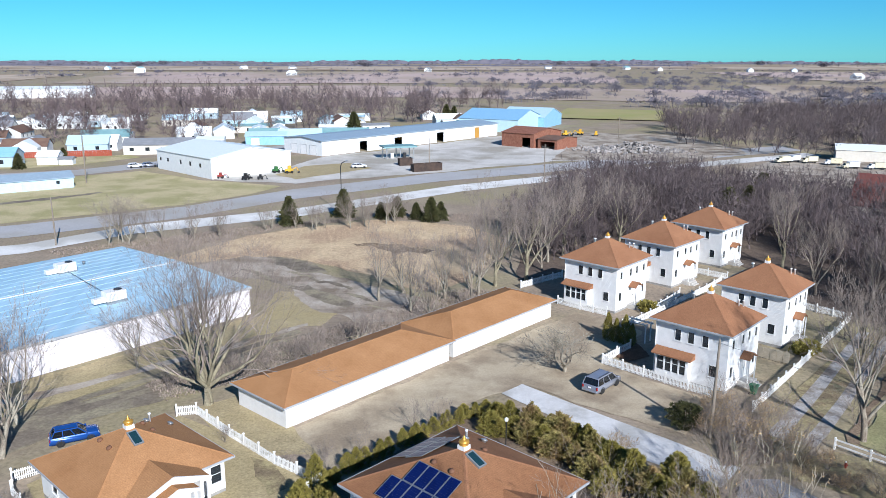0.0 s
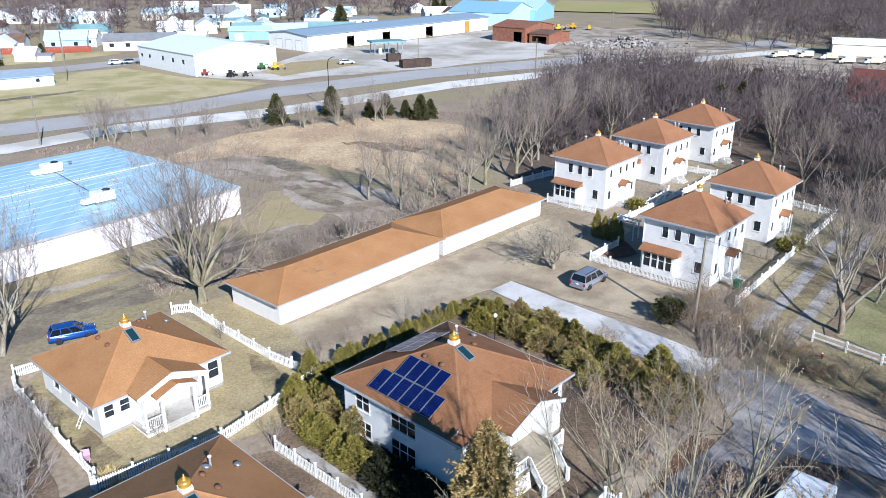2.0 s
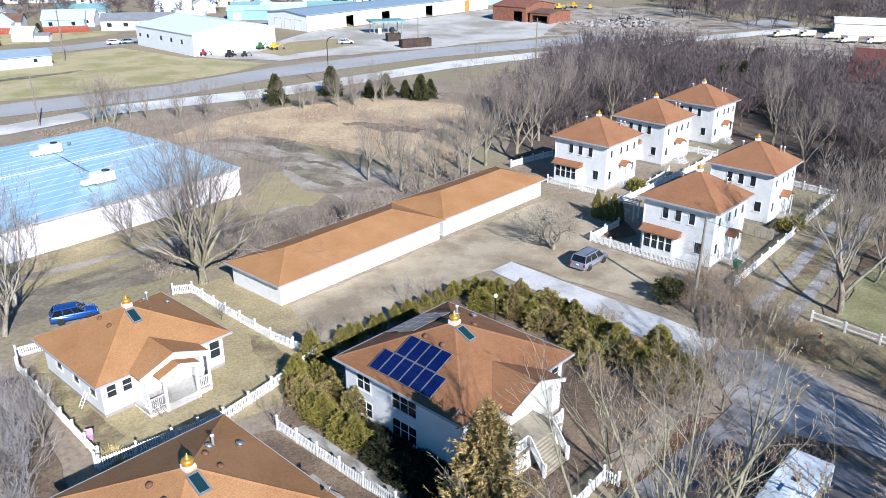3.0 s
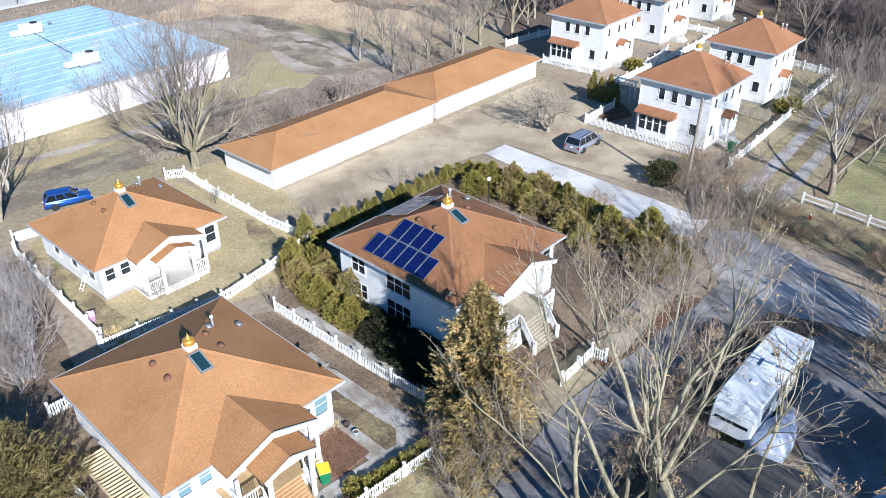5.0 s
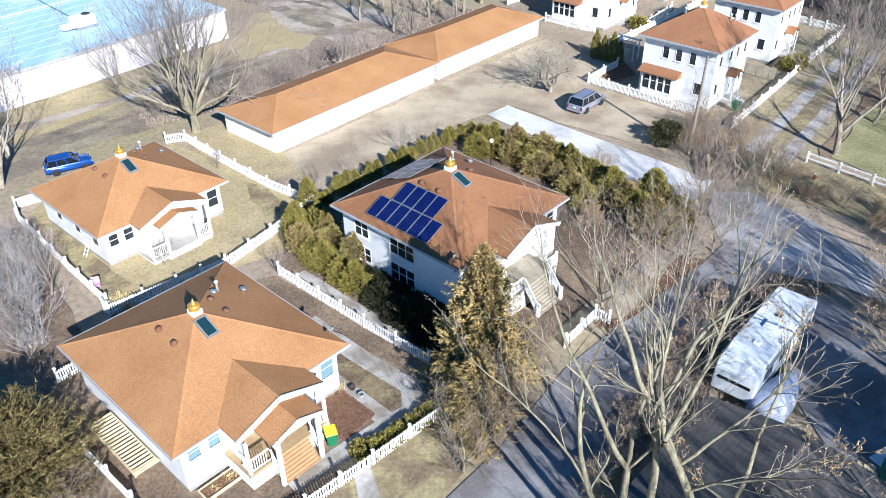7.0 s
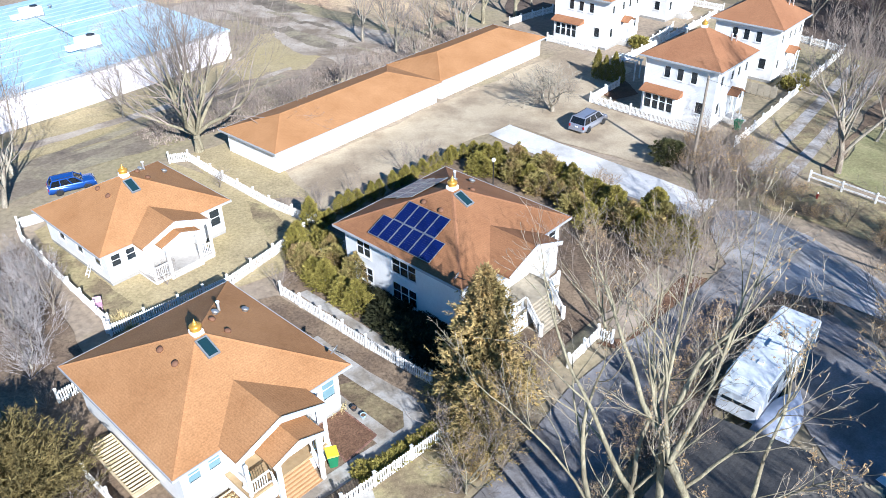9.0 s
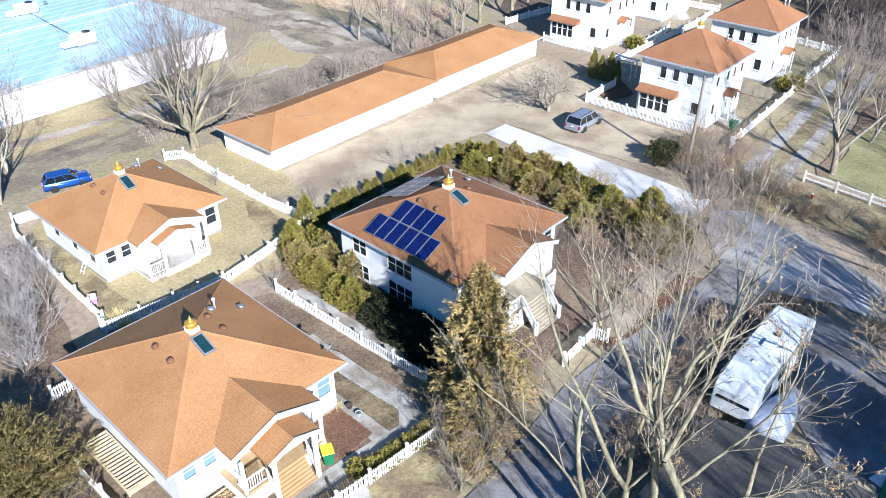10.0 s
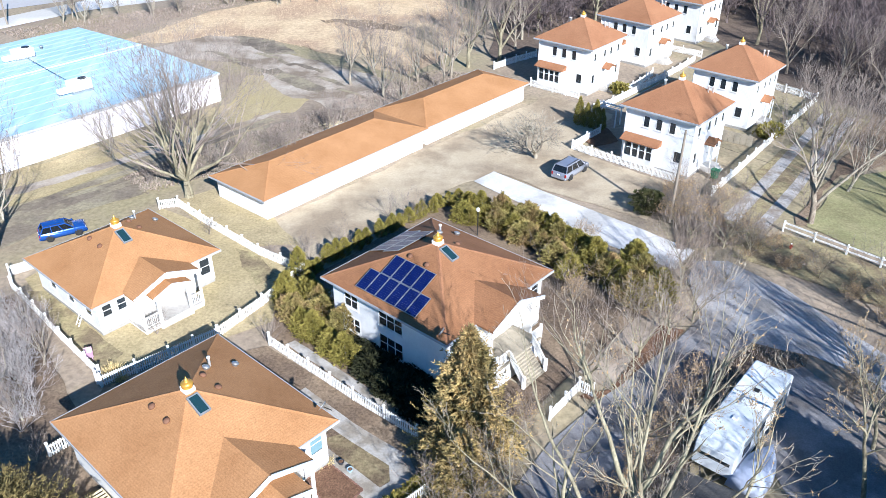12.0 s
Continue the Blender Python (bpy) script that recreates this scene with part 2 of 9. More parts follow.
def lathe(profile, n=14):
    """A turned form from (radius, height) pairs."""
    bm = bmesh.new()
    rings = []
    for r, z in profile:
        rings.append([bm.verts.new((r * math.cos(2 * math.pi * i / n), r * math.sin(2 * math.pi * i / n), z)) for i in range(n)])
    for a, b in zip(rings, rings[1:]):
        for i in range(n):
            bm.faces.new((a[i], a[(i + 1) % n], b[(i + 1) % n], b[i]))
    bm.faces.new(rings[0][::-1])
    bm.faces.new(rings[-1])
    return bm


def tube(points, radius, n=6):
    """A pipe through the points."""
    bm = bmesh.new()
    rings = []
    pts = [Vector(p) for p in points]
    for i, p in enumerate(pts):
        d = (pts[min(i + 1, len(pts) - 1)] - pts[max(i - 1, 0)]).normalized()
        q = d.to_track_quat("Z", "Y")
        r = radius[i] if isinstance(radius, (list, tuple)) else radius
        rings.append([bm.verts.new(p + q @ Vector((r * math.cos(2 * math.pi * k / n), r * math.sin(2 * math.pi * k / n), 0))) for k in range(n)])
    for a, b in zip(rings, rings[1:]):
        for i in range(n):
            bm.faces.new((a[i], a[(i + 1) % n], b[(i + 1) % n], b[i]))
    bm.faces.new(rings[0][::-1])
    bm.faces.new(rings[-1])
    return bm


def wall_mesh(length, height, openings, thick=0.16):
    """An upright wall along x from 0, outer face at y = 0, inner at y = thick, with openings (x0, x1, z0, z1) right through it."""
    xs = sorted({0, length, *[o[0] for o in openings], *[o[1] for o in openings]})
    zs = sorted({0, height, *[o[2] for o in openings], *[o[3] for o in openings]})
    bm = bmesh.new()

    def solid(i, k):
        if not (0 <= i < len(xs) - 1 and 0 <= k < len(zs) - 1):
            return False
        x, z = (xs[i] + xs[i + 1]) / 2, (zs[k] + zs[k + 1]) / 2
        return not any(a < x < b and c < z < d for a, b, c, d in openings)

    def quad(*p):
        bm.faces.new([bm.verts.new(q) for q in p])
    for i in range(len(xs) - 1):
        for k in range(len(zs) - 1):
            if not solid(i, k):
                continue
            x0, x1, z0, z1 = xs[i], xs[i + 1], zs[k], zs[k + 1]
            quad((x0, 0, z0), (x1, 0, z0), (x1, 0, z1), (x0, 0, z1))
            quad((x0, thick, z1), (x1, thick, z1), (x1, thick, z0), (x0, thick, z0))
            if not solid(i - 1, k):
                quad((x0, 0, z0), (x0, 0, z1), (x0, thick, z1), (x0, thick, z0))
            if not solid(i + 1, k):
                quad((x1, 0, z1), (x1, 0, z0), (x1, thick, z0), (x1, thick, z1))
            if not solid(i, k - 1):
                quad((x1, 0, z0), (x0, 0, z0), (x0, thick, z0), (x1, thick, z0))
            if not solid(i, k + 1):
                quad((x0, 0, z1), (x1, 0, z1), (x1, thick, z1), (x0, thick, z1))
    bmesh.ops.remove_doubles(bm, verts=bm.verts, dist=0.0005)
    return bm


def window(parent, m, w, h, mullions=1, bars=1, rim=0.07, trim=None, pane=None):
    """A window whose lower left corner is the origin of m, outer wall face at y = 0: frame, sill and panes."""
    bm = bmesh.new()
    for x0, x1, z0, z1 in ((-rim, 0, -rim, h + rim), (w, w + rim, -rim, h + rim), (0, w, -rim, 0), (0, w, h, h + rim)):
        add_box(bm, x0, x1, -0.03, 0.06, z0, z1)
    f = part("window_frame", bm, trim or MAT_TRIM, None)
    f.parent, f.matrix_basis = parent, m
    f.name = "window"
    for i in range(mullions):
        for k in range(bars):
            a, b = w * i / mullions, w * (i + 1) / mullions
            c, d = h * k / bars, h * (k + 1) / bars
            part("pane", B((a + 0.015, b - 0.015, 0.03, 0.045, c + 0.015, d - 0.015)), pane or MAT_PANE, f)
    bm = bmesh.new()
    for i in range(1, mullions):
        add_box(bm, w * i / mullions - 0.03, w * i / mullions + 0.03, 0.0, 0.055, 0, h)
    for k in range(1, bars):
        add_box(bm, 0, w, 0.01, 0.05, h * k / bars - 0.022, h * k / bars + 0.022)
    if mullions > 1 or bars > 1:
        part("mullion", bm, trim or MAT_TRIM, f)
    part("sill", B((-0.1, w + 0.1, -0.08, 0.0, -rim - 0.05, -rim)), trim or MAT_TRIM, f)
    return f


def walls(parent, w, d, h, z0, openings, material, thick=0.16):
    """Four walls round a box centred on the origin. openings: side letter -> list of (x0, x1, z0, z1), seen from outside, x from the left."""
    sides = {
        "f": (pose(-w / 2, -d / 2, z0, 0, 0, 0), w),            # faces -y
        "r": (pose(w / 2, -d / 2 + thick, z0, 0, 0, 90), d - 2 * thick),
        "b": (pose(w / 2, d / 2, z0, 0, 0, 180), w),
        "l": (pose(-w / 2, d / 2 - thick, z0, 0, 0, -90), d - 2 * thick),  # faces -x
    }
    for s, (m, length) in sides.items():
        part("wall", wall_mesh(length, h, openings.get(s, []), thick), material, parent, "", m)
    return {s: m for s, (m, _) in sides.items()}


def hip_roof(parent, w, d, ze, za, material, cap=None, ridge=0.0, fascia=0.16, soffit=True, m=None, trim=None):
    """A hipped roof over w x d with eaves at ze; a ridge of that length runs along x (0: a pyramid)."""
    bm = bmesh.new()
    c = [(-w / 2, -d / 2), (w / 2, -d / 2), (w / 2, d / 2), (-w / 2, d / 2)]
    e = [bm.verts.new((x, y, ze)) for x, y in c]
    if ridge:
        a, b = bm.verts.new((-ridge / 2, 0, za)), bm.verts.new((ridge / 2, 0, za))
        for f in ((e[0], e[1], b, a), (e[1], e[2], b), (e[2], e[3], a, b), (e[3], e[0], a)):
            bm.faces.new(f)
    else:
        a = bm.verts.new((0, 0, za))
        for i in range(4):
            bm.faces.new((e[i], e[(i + 1) % 4], a))
    r = part("roof", bm, material, parent, "", m)
    if cap:
        bm = bmesh.new()
        tops = [(-ridge / 2, 0, za), (ridge / 2, 0, za), (ridge / 2, 0, za), (-ridge / 2, 0, za)]
        lines = [(Vector((x, y, ze)), Vector(tp), 0.707) for (x, y), tp in zip(c, tops)]
        if ridge:
            lines.append((Vector((-ridge / 2, 0, za)), Vector((ridge / 2, 0, za)), 1.0))
        for lo_, hi_, k_ in lines:
            u_ = (hi_ - lo_).to_2d().normalized()
            p_ = Vector((-u_.y, u_.x, 0)) * 0.13
            fall = Vector((0, 0, 0.13 * k_ * (za - ze) / (min(w, d) / 2)))
            up_ = Vector((0, 0, 0.014))
            q_ = [[bm.verts.new(e_ + up_ + o_) for o_ in (-p_ - fall, Vector((0, 0, 0.012)), p_ - fall)] for e_ in (lo_, hi_)]
            for i in range(2):
                bm.faces.new((q_[0][i], q_[0][i + 1], q_[1][i + 1], q_[1][i]))
        part("ridge_cap", bm, cap, r, "paler shingle caps along the hips")
    t = 0.05
    bm = B((-w / 2 - t, w / 2 + t, -d / 2 - t, -d / 2, ze - fascia, ze + 0.01), (-w / 2 - t, w / 2 + t, d / 2, d / 2 + t, ze - fascia, ze + 0.01),
           (-w / 2 - t, -w / 2, -d / 2, d / 2, ze - fascia, ze + 0.01), (w / 2, w / 2 + t, -d / 2, d / 2, ze - fascia, ze + 0.01))
    part("gutter", bm, trim or MAT_GREYTRIM, r)
    if soffit:
        part("soffit", B((-w / 2, w / 2, -d / 2, d / 2, ze - fascia + 0.02, ze - fascia + 0.05)), MAT_SOFFIT, r)
    return r


def ribbon(left, right, z):
    """A flat strip between two polylines of (x, y)."""
    bm = bmesh.new()
    a = [bm.verts.new((*p, z)) for p in left]
    b = [bm.verts.new((*p, z)) for p in right]
    for i in range(len(a) - 1):
        bm.faces.new((a[i], a[i + 1], b[i + 1], b[i]))
    return bm


LIFTS = []


def lift():
    """A hair more height for each sheet, so that no two lie in one plane."""
    LIFTS.append(1)
    return 0.0014 * len(LIFTS)


def patch(name, pts, z, material, rag=0.0, step=1.5, kind="structure", label="", category="ground", thick=0.0):
    """A flat patch on the ground with an outline made uneven by noise."""
    z += lift()
    out = []
    n = len(pts)
    for i in range(n):
        a, b = Vector(pts[i]), Vector(pts[(i + 1) % n])
        k = max(1, int((b - a).length / step))
        for j in range(k):
            p = a.lerp(b, j / k)
            if rag:
                v = noise.noise_vector(Vector((p.x, p.y, 3.1)) * (0.35 / max(step, 0.5)))
                w = noise.noise_vector(Vector((p.x, p.y, 7.7)) * (1.3 / max(step, 0.5)))
                p = p + Vector((v.x, v.y)) * rag + Vector((w.x, w.y)) * rag * 0.4
            out.append(p)
    bm = bmesh.new()
    vs = [bm.verts.new((p.x, p.y, z)) for p in out]
    f = bm.faces.new(vs)
    f.normal_update()
    if f.normal.z < 0:
        f.normal_flip()
    bmesh.ops.triangulate(bm, faces=bm.faces[:])
    if thick:
        r = bmesh.ops.extrude_face_region(bm, geom=bm.faces[:])
        bmesh.ops.translate(bm, vec=(0, 0, -thick), verts=[v for v in r["geom"] if isinstance(v, bmesh.types.BMVert)])
    me_ob = part(name, bm, material)
    return tagged(me_ob, label, category, "", kind)
# ---- ground, roads and paved areas ----
MAT_GROUND = surf("winter_ground", (0.340, 0.276, 0.207), (0.253, 0.202, 0.152), 0.11, 0.97, 0.3, (0.294, 0.253, 0.152), 0.035, fine=(2.2, 0.22), spec=0.1)
MAT_LAWN = surf("dry_lawn", (0.410, 0.337, 0.200), (0.322, 0.264, 0.156), 0.35, 0.97, 0.4, (0.360, 0.296, 0.165), 0.12, fine=(5.0, 0.25), spec=0.1)
MAT_LAWN_GREEN = surf("greening_lawn", (0.442, 0.384, 0.216), (0.499, 0.413, 0.250), 0.3, 0.97, 0.4, (0.346, 0.312, 0.154), 0.1, fine=(5.0, 0.22), spec=0.1)
MAT_FIELD = surf("dry_tall_grass", (0.552, 0.434, 0.285), (0.463, 0.358, 0.232), 0.25, 0.97, 0.5, (0.375, 0.271, 0.185), 0.07, fine=(1.6, 0.22), spec=0.1)
MAT_LEAF_LITTER = surf("leaf_litter", (0.176, 0.128, 0.088), (0.123, 0.092, 0.070), 0.8, 0.98, 0.5, (0.229, 0.172, 0.119), 0.2, fine=(6.0, 0.35), spec=0.1)
MAT_LOT = surf("gravel_lot", (0.47, 0.395, 0.285), (0.405, 0.335, 0.235), 0.35, 0.97, 0.2, (0.288, 0.230, 0.163), 0.16, fine=(7.0, 0.12), spec=0.1)
MAT_GRAVEL_PALE = surf("pale_gravel", (0.60, 0.57, 0.53), (0.50, 0.47, 0.43), 0.12, 0.97, 0.1, (0.36, 0.33, 0.28), 0.05, fine=(2.0, 0.1), spec=0.1)
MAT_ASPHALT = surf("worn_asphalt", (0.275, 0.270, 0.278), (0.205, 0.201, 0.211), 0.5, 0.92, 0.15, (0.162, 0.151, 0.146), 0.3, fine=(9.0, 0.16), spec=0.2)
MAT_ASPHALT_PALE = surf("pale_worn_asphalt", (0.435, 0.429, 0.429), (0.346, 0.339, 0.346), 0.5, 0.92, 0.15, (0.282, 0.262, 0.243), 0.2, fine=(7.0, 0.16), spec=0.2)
MAT_SLAB = surf("tan_slab", (0.403, 0.336, 0.269), (0.326, 0.264, 0.206), 0.7, 0.9, 0.2, (0.259, 0.211, 0.163), 0.4, fine=(6.0, 0.12))
MAT_HIGHWAY = surf("grey_highway", (0.430, 0.420, 0.420), (0.380, 0.370, 0.370), 0.1, 0.92, 0.0, (0.360, 0.340, 0.310), 0.04, fine=(2.0, 0.07), spec=0.25)
MAT_ROADCONC = surf("pale_road", (0.74, 0.72, 0.69), (0.66, 0.64, 0.61), 0.2, 0.9, 0.0, (0.48, 0.46, 0.42), 0.06, fine=(3.0, 0.06))
MAT_DRIVE = surf("sunlit_concrete_drive", (0.64, 0.63, 0.62), (0.56, 0.55, 0.54), 0.5, 0.9, 0.1, (0.42, 0.41, 0.39), 0.2, fine=(6.0, 0.07))
MAT_MUD = surf("dark_mud", (0.128, 0.104, 0.080), (0.208, 0.172, 0.128), 0.6, 0.88, 0.3, (0.288, 0.248, 0.168), 0.2, fine=(3.0, 0.2))
MAT_RUT = surf("greyish_gravel", (0.40, 0.385, 0.37), (0.33, 0.31, 0.29), 0.6, 0.95, 0.2, (0.22, 0.185, 0.15), 0.45, fine=(4.0, 0.2))
MAT_LANE = surf("muddy_lane", (0.215, 0.18, 0.135), (0.155, 0.125, 0.095), 0.5, 0.93, 0.3, (0.28, 0.245, 0.165), 0.25, fine=(3.0, 0.22))
MAT_TRACK = surf("gravel_track", (0.451, 0.396, 0.329), (0.346, 0.290, 0.229), 0.35, 0.95, 0.2, (0.211, 0.166, 0.121), 0.16, fine=(4.0, 0.15))
MAT_CROP = surf("harvested_field", (0.508, 0.395, 0.351), (0.449, 0.346, 0.307), 0.012, 0.98, c3=(0.361, 0.293, 0.215), scale3=0.004, stretch=(1, 0.4, 1), spec=0.1)
MAT_CROP_TAN = surf("stubble_field", (0.488, 0.400, 0.312), (0.429, 0.342, 0.264), 0.01, 0.98, c3=(0.293, 0.224, 0.156), scale3=0.005, stretch=(1, 0.4, 1), spec=0.1)
MAT_GREENFIELD = surf("green_pasture", (0.313, 0.304, 0.120), (0.368, 0.313, 0.156), 0.03, 0.98, spec=0.1)
MAT_BED = surf("mulch_bed", (0.120, 0.068, 0.044), (0.168, 0.100, 0.064), 2.0, 0.97, 0.4, fine=(8.0, 0.3), spec=0.1)
MAT_WALK = surf("weathered_walk", (0.440, 0.420, 0.390), (0.340, 0.325, 0.300), 0.7, 0.92, 0.2, (0.250, 0.220, 0.180), 0.5, fine=(6.0, 0.14))
MAT_PATCHY = surf("patchy_lawn", (0.272, 0.228, 0.132), (0.160, 0.120, 0.076), 0.9, 0.97, 0.4, (0.128, 0.096, 0.064), 0.5, fine=(6.0, 0.3), spec=0.1)
MAT_VERGE = surf("verge_lawn", (0.336, 0.288, 0.158), (0.250, 0.202, 0.120), 0.7, 0.97, 0.4, (0.192, 0.149, 0.096), 0.35, fine=(5.0, 0.28), spec=0.1)
MAT_LAWN_EAST = surf("green_lawn", (0.248, 0.244, 0.120), (0.304, 0.276, 0.152), 0.4, 0.97, 0.4, (0.202, 0.189, 0.097), 0.15, fine=(5.0, 0.22), spec=0.1)
MAT_WATER = glassy("pond_water", (0.02, 0.05, 0.10), 0.08, 0.0)

bm = bmesh.new()
ring = [(math.cos(2 * math.pi * i / 64), math.sin(2 * math.pi * i / 64)) for i in range(64)]
rings = [[bm.verts.new((c * r, s * r + 60, 0)) for c, s in ring] for r in (60, 400, 1500, 4700)]
bm.faces.new(rings[0])
for p, q in zip(rings, rings[1:]):
    for i in range(64):
        bm.faces.new((p[i], q[i], q[(i + 1) % 64], p[(i + 1) % 64]))
tagged(part("ground", bm, MAT_GROUND), "brown winter ground with dry grass reaching the horizon", "ground", "", "structure")


def strip(name, left, right, z, material, label, category="road"):
    tagged(part(name, ribbon(left, right, z + lift()), material), label, category, "", "structure")


# roads beyond the field
strip("road_pale", [(-130, 95), (-73, 124.5), (-61, 139.6), (-34, 156), (0.3, 188.2), (31.9, 210.3), (120, 262)],
      [(-135, 101), (-76.5, 131), (-64, 147), (-36, 165), (-1, 198), (31, 219), (118, 270)], 0.06, MAT_ROADCONC, "pale concrete road beyond the dry field")
strip("road_highway", [(-140, 106), (-81, 136.4), (-57, 154), (-38.2, 177), (-5.6, 204), (32.5, 226), (120, 277)],
      [(-146, 114), (-86.4, 147), (-61, 166.6), (-42, 190), (-8, 218), (30, 241), (118, 292)], 0.05, MAT_HIGHWAY, "grey highway parallel to the pale road")
strip("road_town", [(-230, 158), (-106, 212), (-88, 233), (-70, 262), (-45, 300)], [(-234, 168), (-112, 222), (-95, 243), (-79, 270), (-53, 308)], 0.045, MAT_HIGHWAY,
      "grey town street past the barns")
patch("pavement_yard", [(-44, 199), (-60, 203), (-68, 208), (-52, 232), (-45, 254), (15, 326), (30, 330), (60, 330), (95, 300), (75, 250), (30, 245), (-8, 220)], 0.04, MAT_GRAVEL_PALE, 3.0, 6,
      label="pale gravel yard before the long building", category="yard")
patch("ground_verge", [(-52, 214), (-44, 206), (-26, 228), (-35, 240), (-47, 232)], 0.07, MAT_LAWN, 1.0, 3, label="dry grass island by the barn apron", category="grass")
patch("ground_lawn_town", [(-135, 118), (-88, 149), (-62, 169), (-50, 184), (-46, 195), (-60, 201), (-70, 204), (-92, 222), (-112, 204), (-150, 160)], 0.03, MAT_LAWN_GREEN, 1.5, 5,
      label="pale green lawn beside the highway", category="grass")
patch("ground_rubble_yard", [(28, 248), (70, 246), (98, 268), (96, 330), (40, 345), (30, 330), (42, 300)], 0.05, MAT_TRACK, 3, 6, label="rough dirt yard with rubble", category="yard")
patch("pavement_truck_yard", [(66, 190), (82, 228), (104, 255), (150, 240), (140, 200), (100, 176)], 0.04, MAT_TRACK, 3, 6, label="pale gravel truck yard beyond the wood", category="yard")

patch("ground_brush_pile", [(-104, 166.4), (-96, 172.6), (-89, 180.6), (-86.4, 184.8), (-87.6, 185.4), (-91, 182.0), (-97.6, 175.6), (-105, 169.0)], 0.05, MAT_MUD, 0.8, 1.0, label="long dark heap of earth and brush on the lawn", category="earth")
patch("ground_lawn_fence", [(-118, 232), (-104, 252), (-112, 257), (-150, 246), (-176, 236), (-168, 222), (-140, 220)], 0.03, MAT_LAWN_GREEN, 1.5, 5, label="pale lawn before the red board fence", category="grass")
# dry field behind the garage and the track to it
patch("ground_field", [(-50, 117), (-42, 134), (-30, 146), (-17, 154), (2, 148), (10, 132), (2, 112), (-4, 104), (-12, 112), (-20, 117), (-31, 124)], 0.03, MAT_FIELD, 2.0, 2.5,
      label="tall dry straw-coloured grass field", category="field")
patch("ground_brush_field", [(-19.5, 132.4), (-15, 134.0), (-9, 131.0), (-4.4, 128.6), (-6, 126.2), (-11.5, 126.6), (-15, 130.4)], 0.034, MAT_LEAF_LITTER, 1.4, 0.9, label="dark dead brush in the straw field", category="brush")
patch("ground_track", [(-46, 112), (-36, 124), (-28, 121), (-19, 112), (-10, 106), (-3, 100), (-6, 92), (-12, 91), (-18, 96), (-26, 107), (-34, 112)], 0.035, MAT_TRACK, 1.6, 1.5,
      label="worn gravel track with ruts", category="track")
patch("ground_mud", [(-31, 123.5), (-25, 121), (-20, 114), (-24, 113.5), (-29, 118)], 0.05, MAT_MUD, 1.0, 1.0, label="dark muddy patch beside the track", category="mud")
patch("ground_mud_rut", [(-24, 106), (-18, 99), (-15, 97), (-14, 99), (-18, 103), (-22, 107)], 0.05, MAT_MUD, 0.9, 1.0, label="dark rut in the gravel track", category="mud")
patch("ground_lawn_store", [(-25, 93), (-26, 104), (-21, 104), (-16, 95), (-17, 90), (-21, 89), (-29, 80), (-46, 58), (-52, 62), (-44, 73)], 0.025, MAT_LAWN, 1.0, 1.5,
      label="yellowed grass beside the flat-roofed building", category="grass")
patch("ground_rut_lane", [(-60, 44), (-44, 60), (-36, 68), (-27, 77), (-17, 88), (-13, 86), (-22, 74), (-31, 66), (-42, 53), (-57, 38)], 0.03, MAT_LANE, 1.2, 1.5,
      label="muddy grey-brown lane behind the garage", category="lane")
patch("ground_rut", [(-46, 55.6), (-38.0, 64.6), (-31.6, 70.6), (-28.2, 73.8), (-27.4, 72.8), (-31.0, 69.4), (-37.2, 63.2), (-45.0, 54.4)], 0.034, MAT_MUD, 0.35, 0.8, label="dark wet rut in the lane", category="mud")
patch("ground_rut", [(-40.5, 64.5), (-34.0, 71.6), (-26.0, 80.6), (-19.6, 88.2), (-18.8, 87.4), (-25.2, 79.8), (-33.2, 70.8), (-39.8, 63.8)], 0.034, MAT_MUD, 0.3, 0.8, label="dark wet rut in the lane", category="mud")
patch("ground_gravel_edge", [(-46, 67.0), (-40, 70.6), (-33, 77), (-25, 84.5), (-19, 90.6), (-18.4, 89.6), (-24.6, 83.0), (-32.6, 75.4), (-40, 68.6), (-45.6, 65.4)], 0.036, MAT_TRACK, 0.5, 0.9, label="grey gravel edge of the lane", category="lane")
for sx, sy, ln, wd in ((-26.4, 108.4, 5.0, 1.0), (-21.6, 104.8, 6.0, 0.8), (-17.6, 107.4, 5.0, 1.1), (-13.4, 101.6, 4.6, 0.9), (-10.2, 96.6, 4.0, 1.0), (-30.8, 113.4, 5.0, 1.0), (-23.0, 111.8, 6.5, 0.6)):
    patch("ground_rut", [(sx - ln * 0.5, sy + ln * 0.42), (sx, sy + wd * 0.6), (sx + ln * 0.5, sy - ln * 0.5), (sx + ln * 0.42, sy - ln * 0.58), (sx - wd * 0.2, sy - wd * 0.5), (sx - ln * 0.58, sy + ln * 0.34)], 0.052, MAT_MUD, 0.5, 0.6,
          label="dark tyre rut in the gravel track", category="mud")

patch("ground_lawn_garage", [(-21, 61.5), (-25, 66.4), (-20.5, 70.4), (-15.6, 64.5), (-11.6, 58), (-16, 58)], 0.024, MAT_LAWN, 0.3, 1.0, label="dry grass round the end of the garage", category="grass")

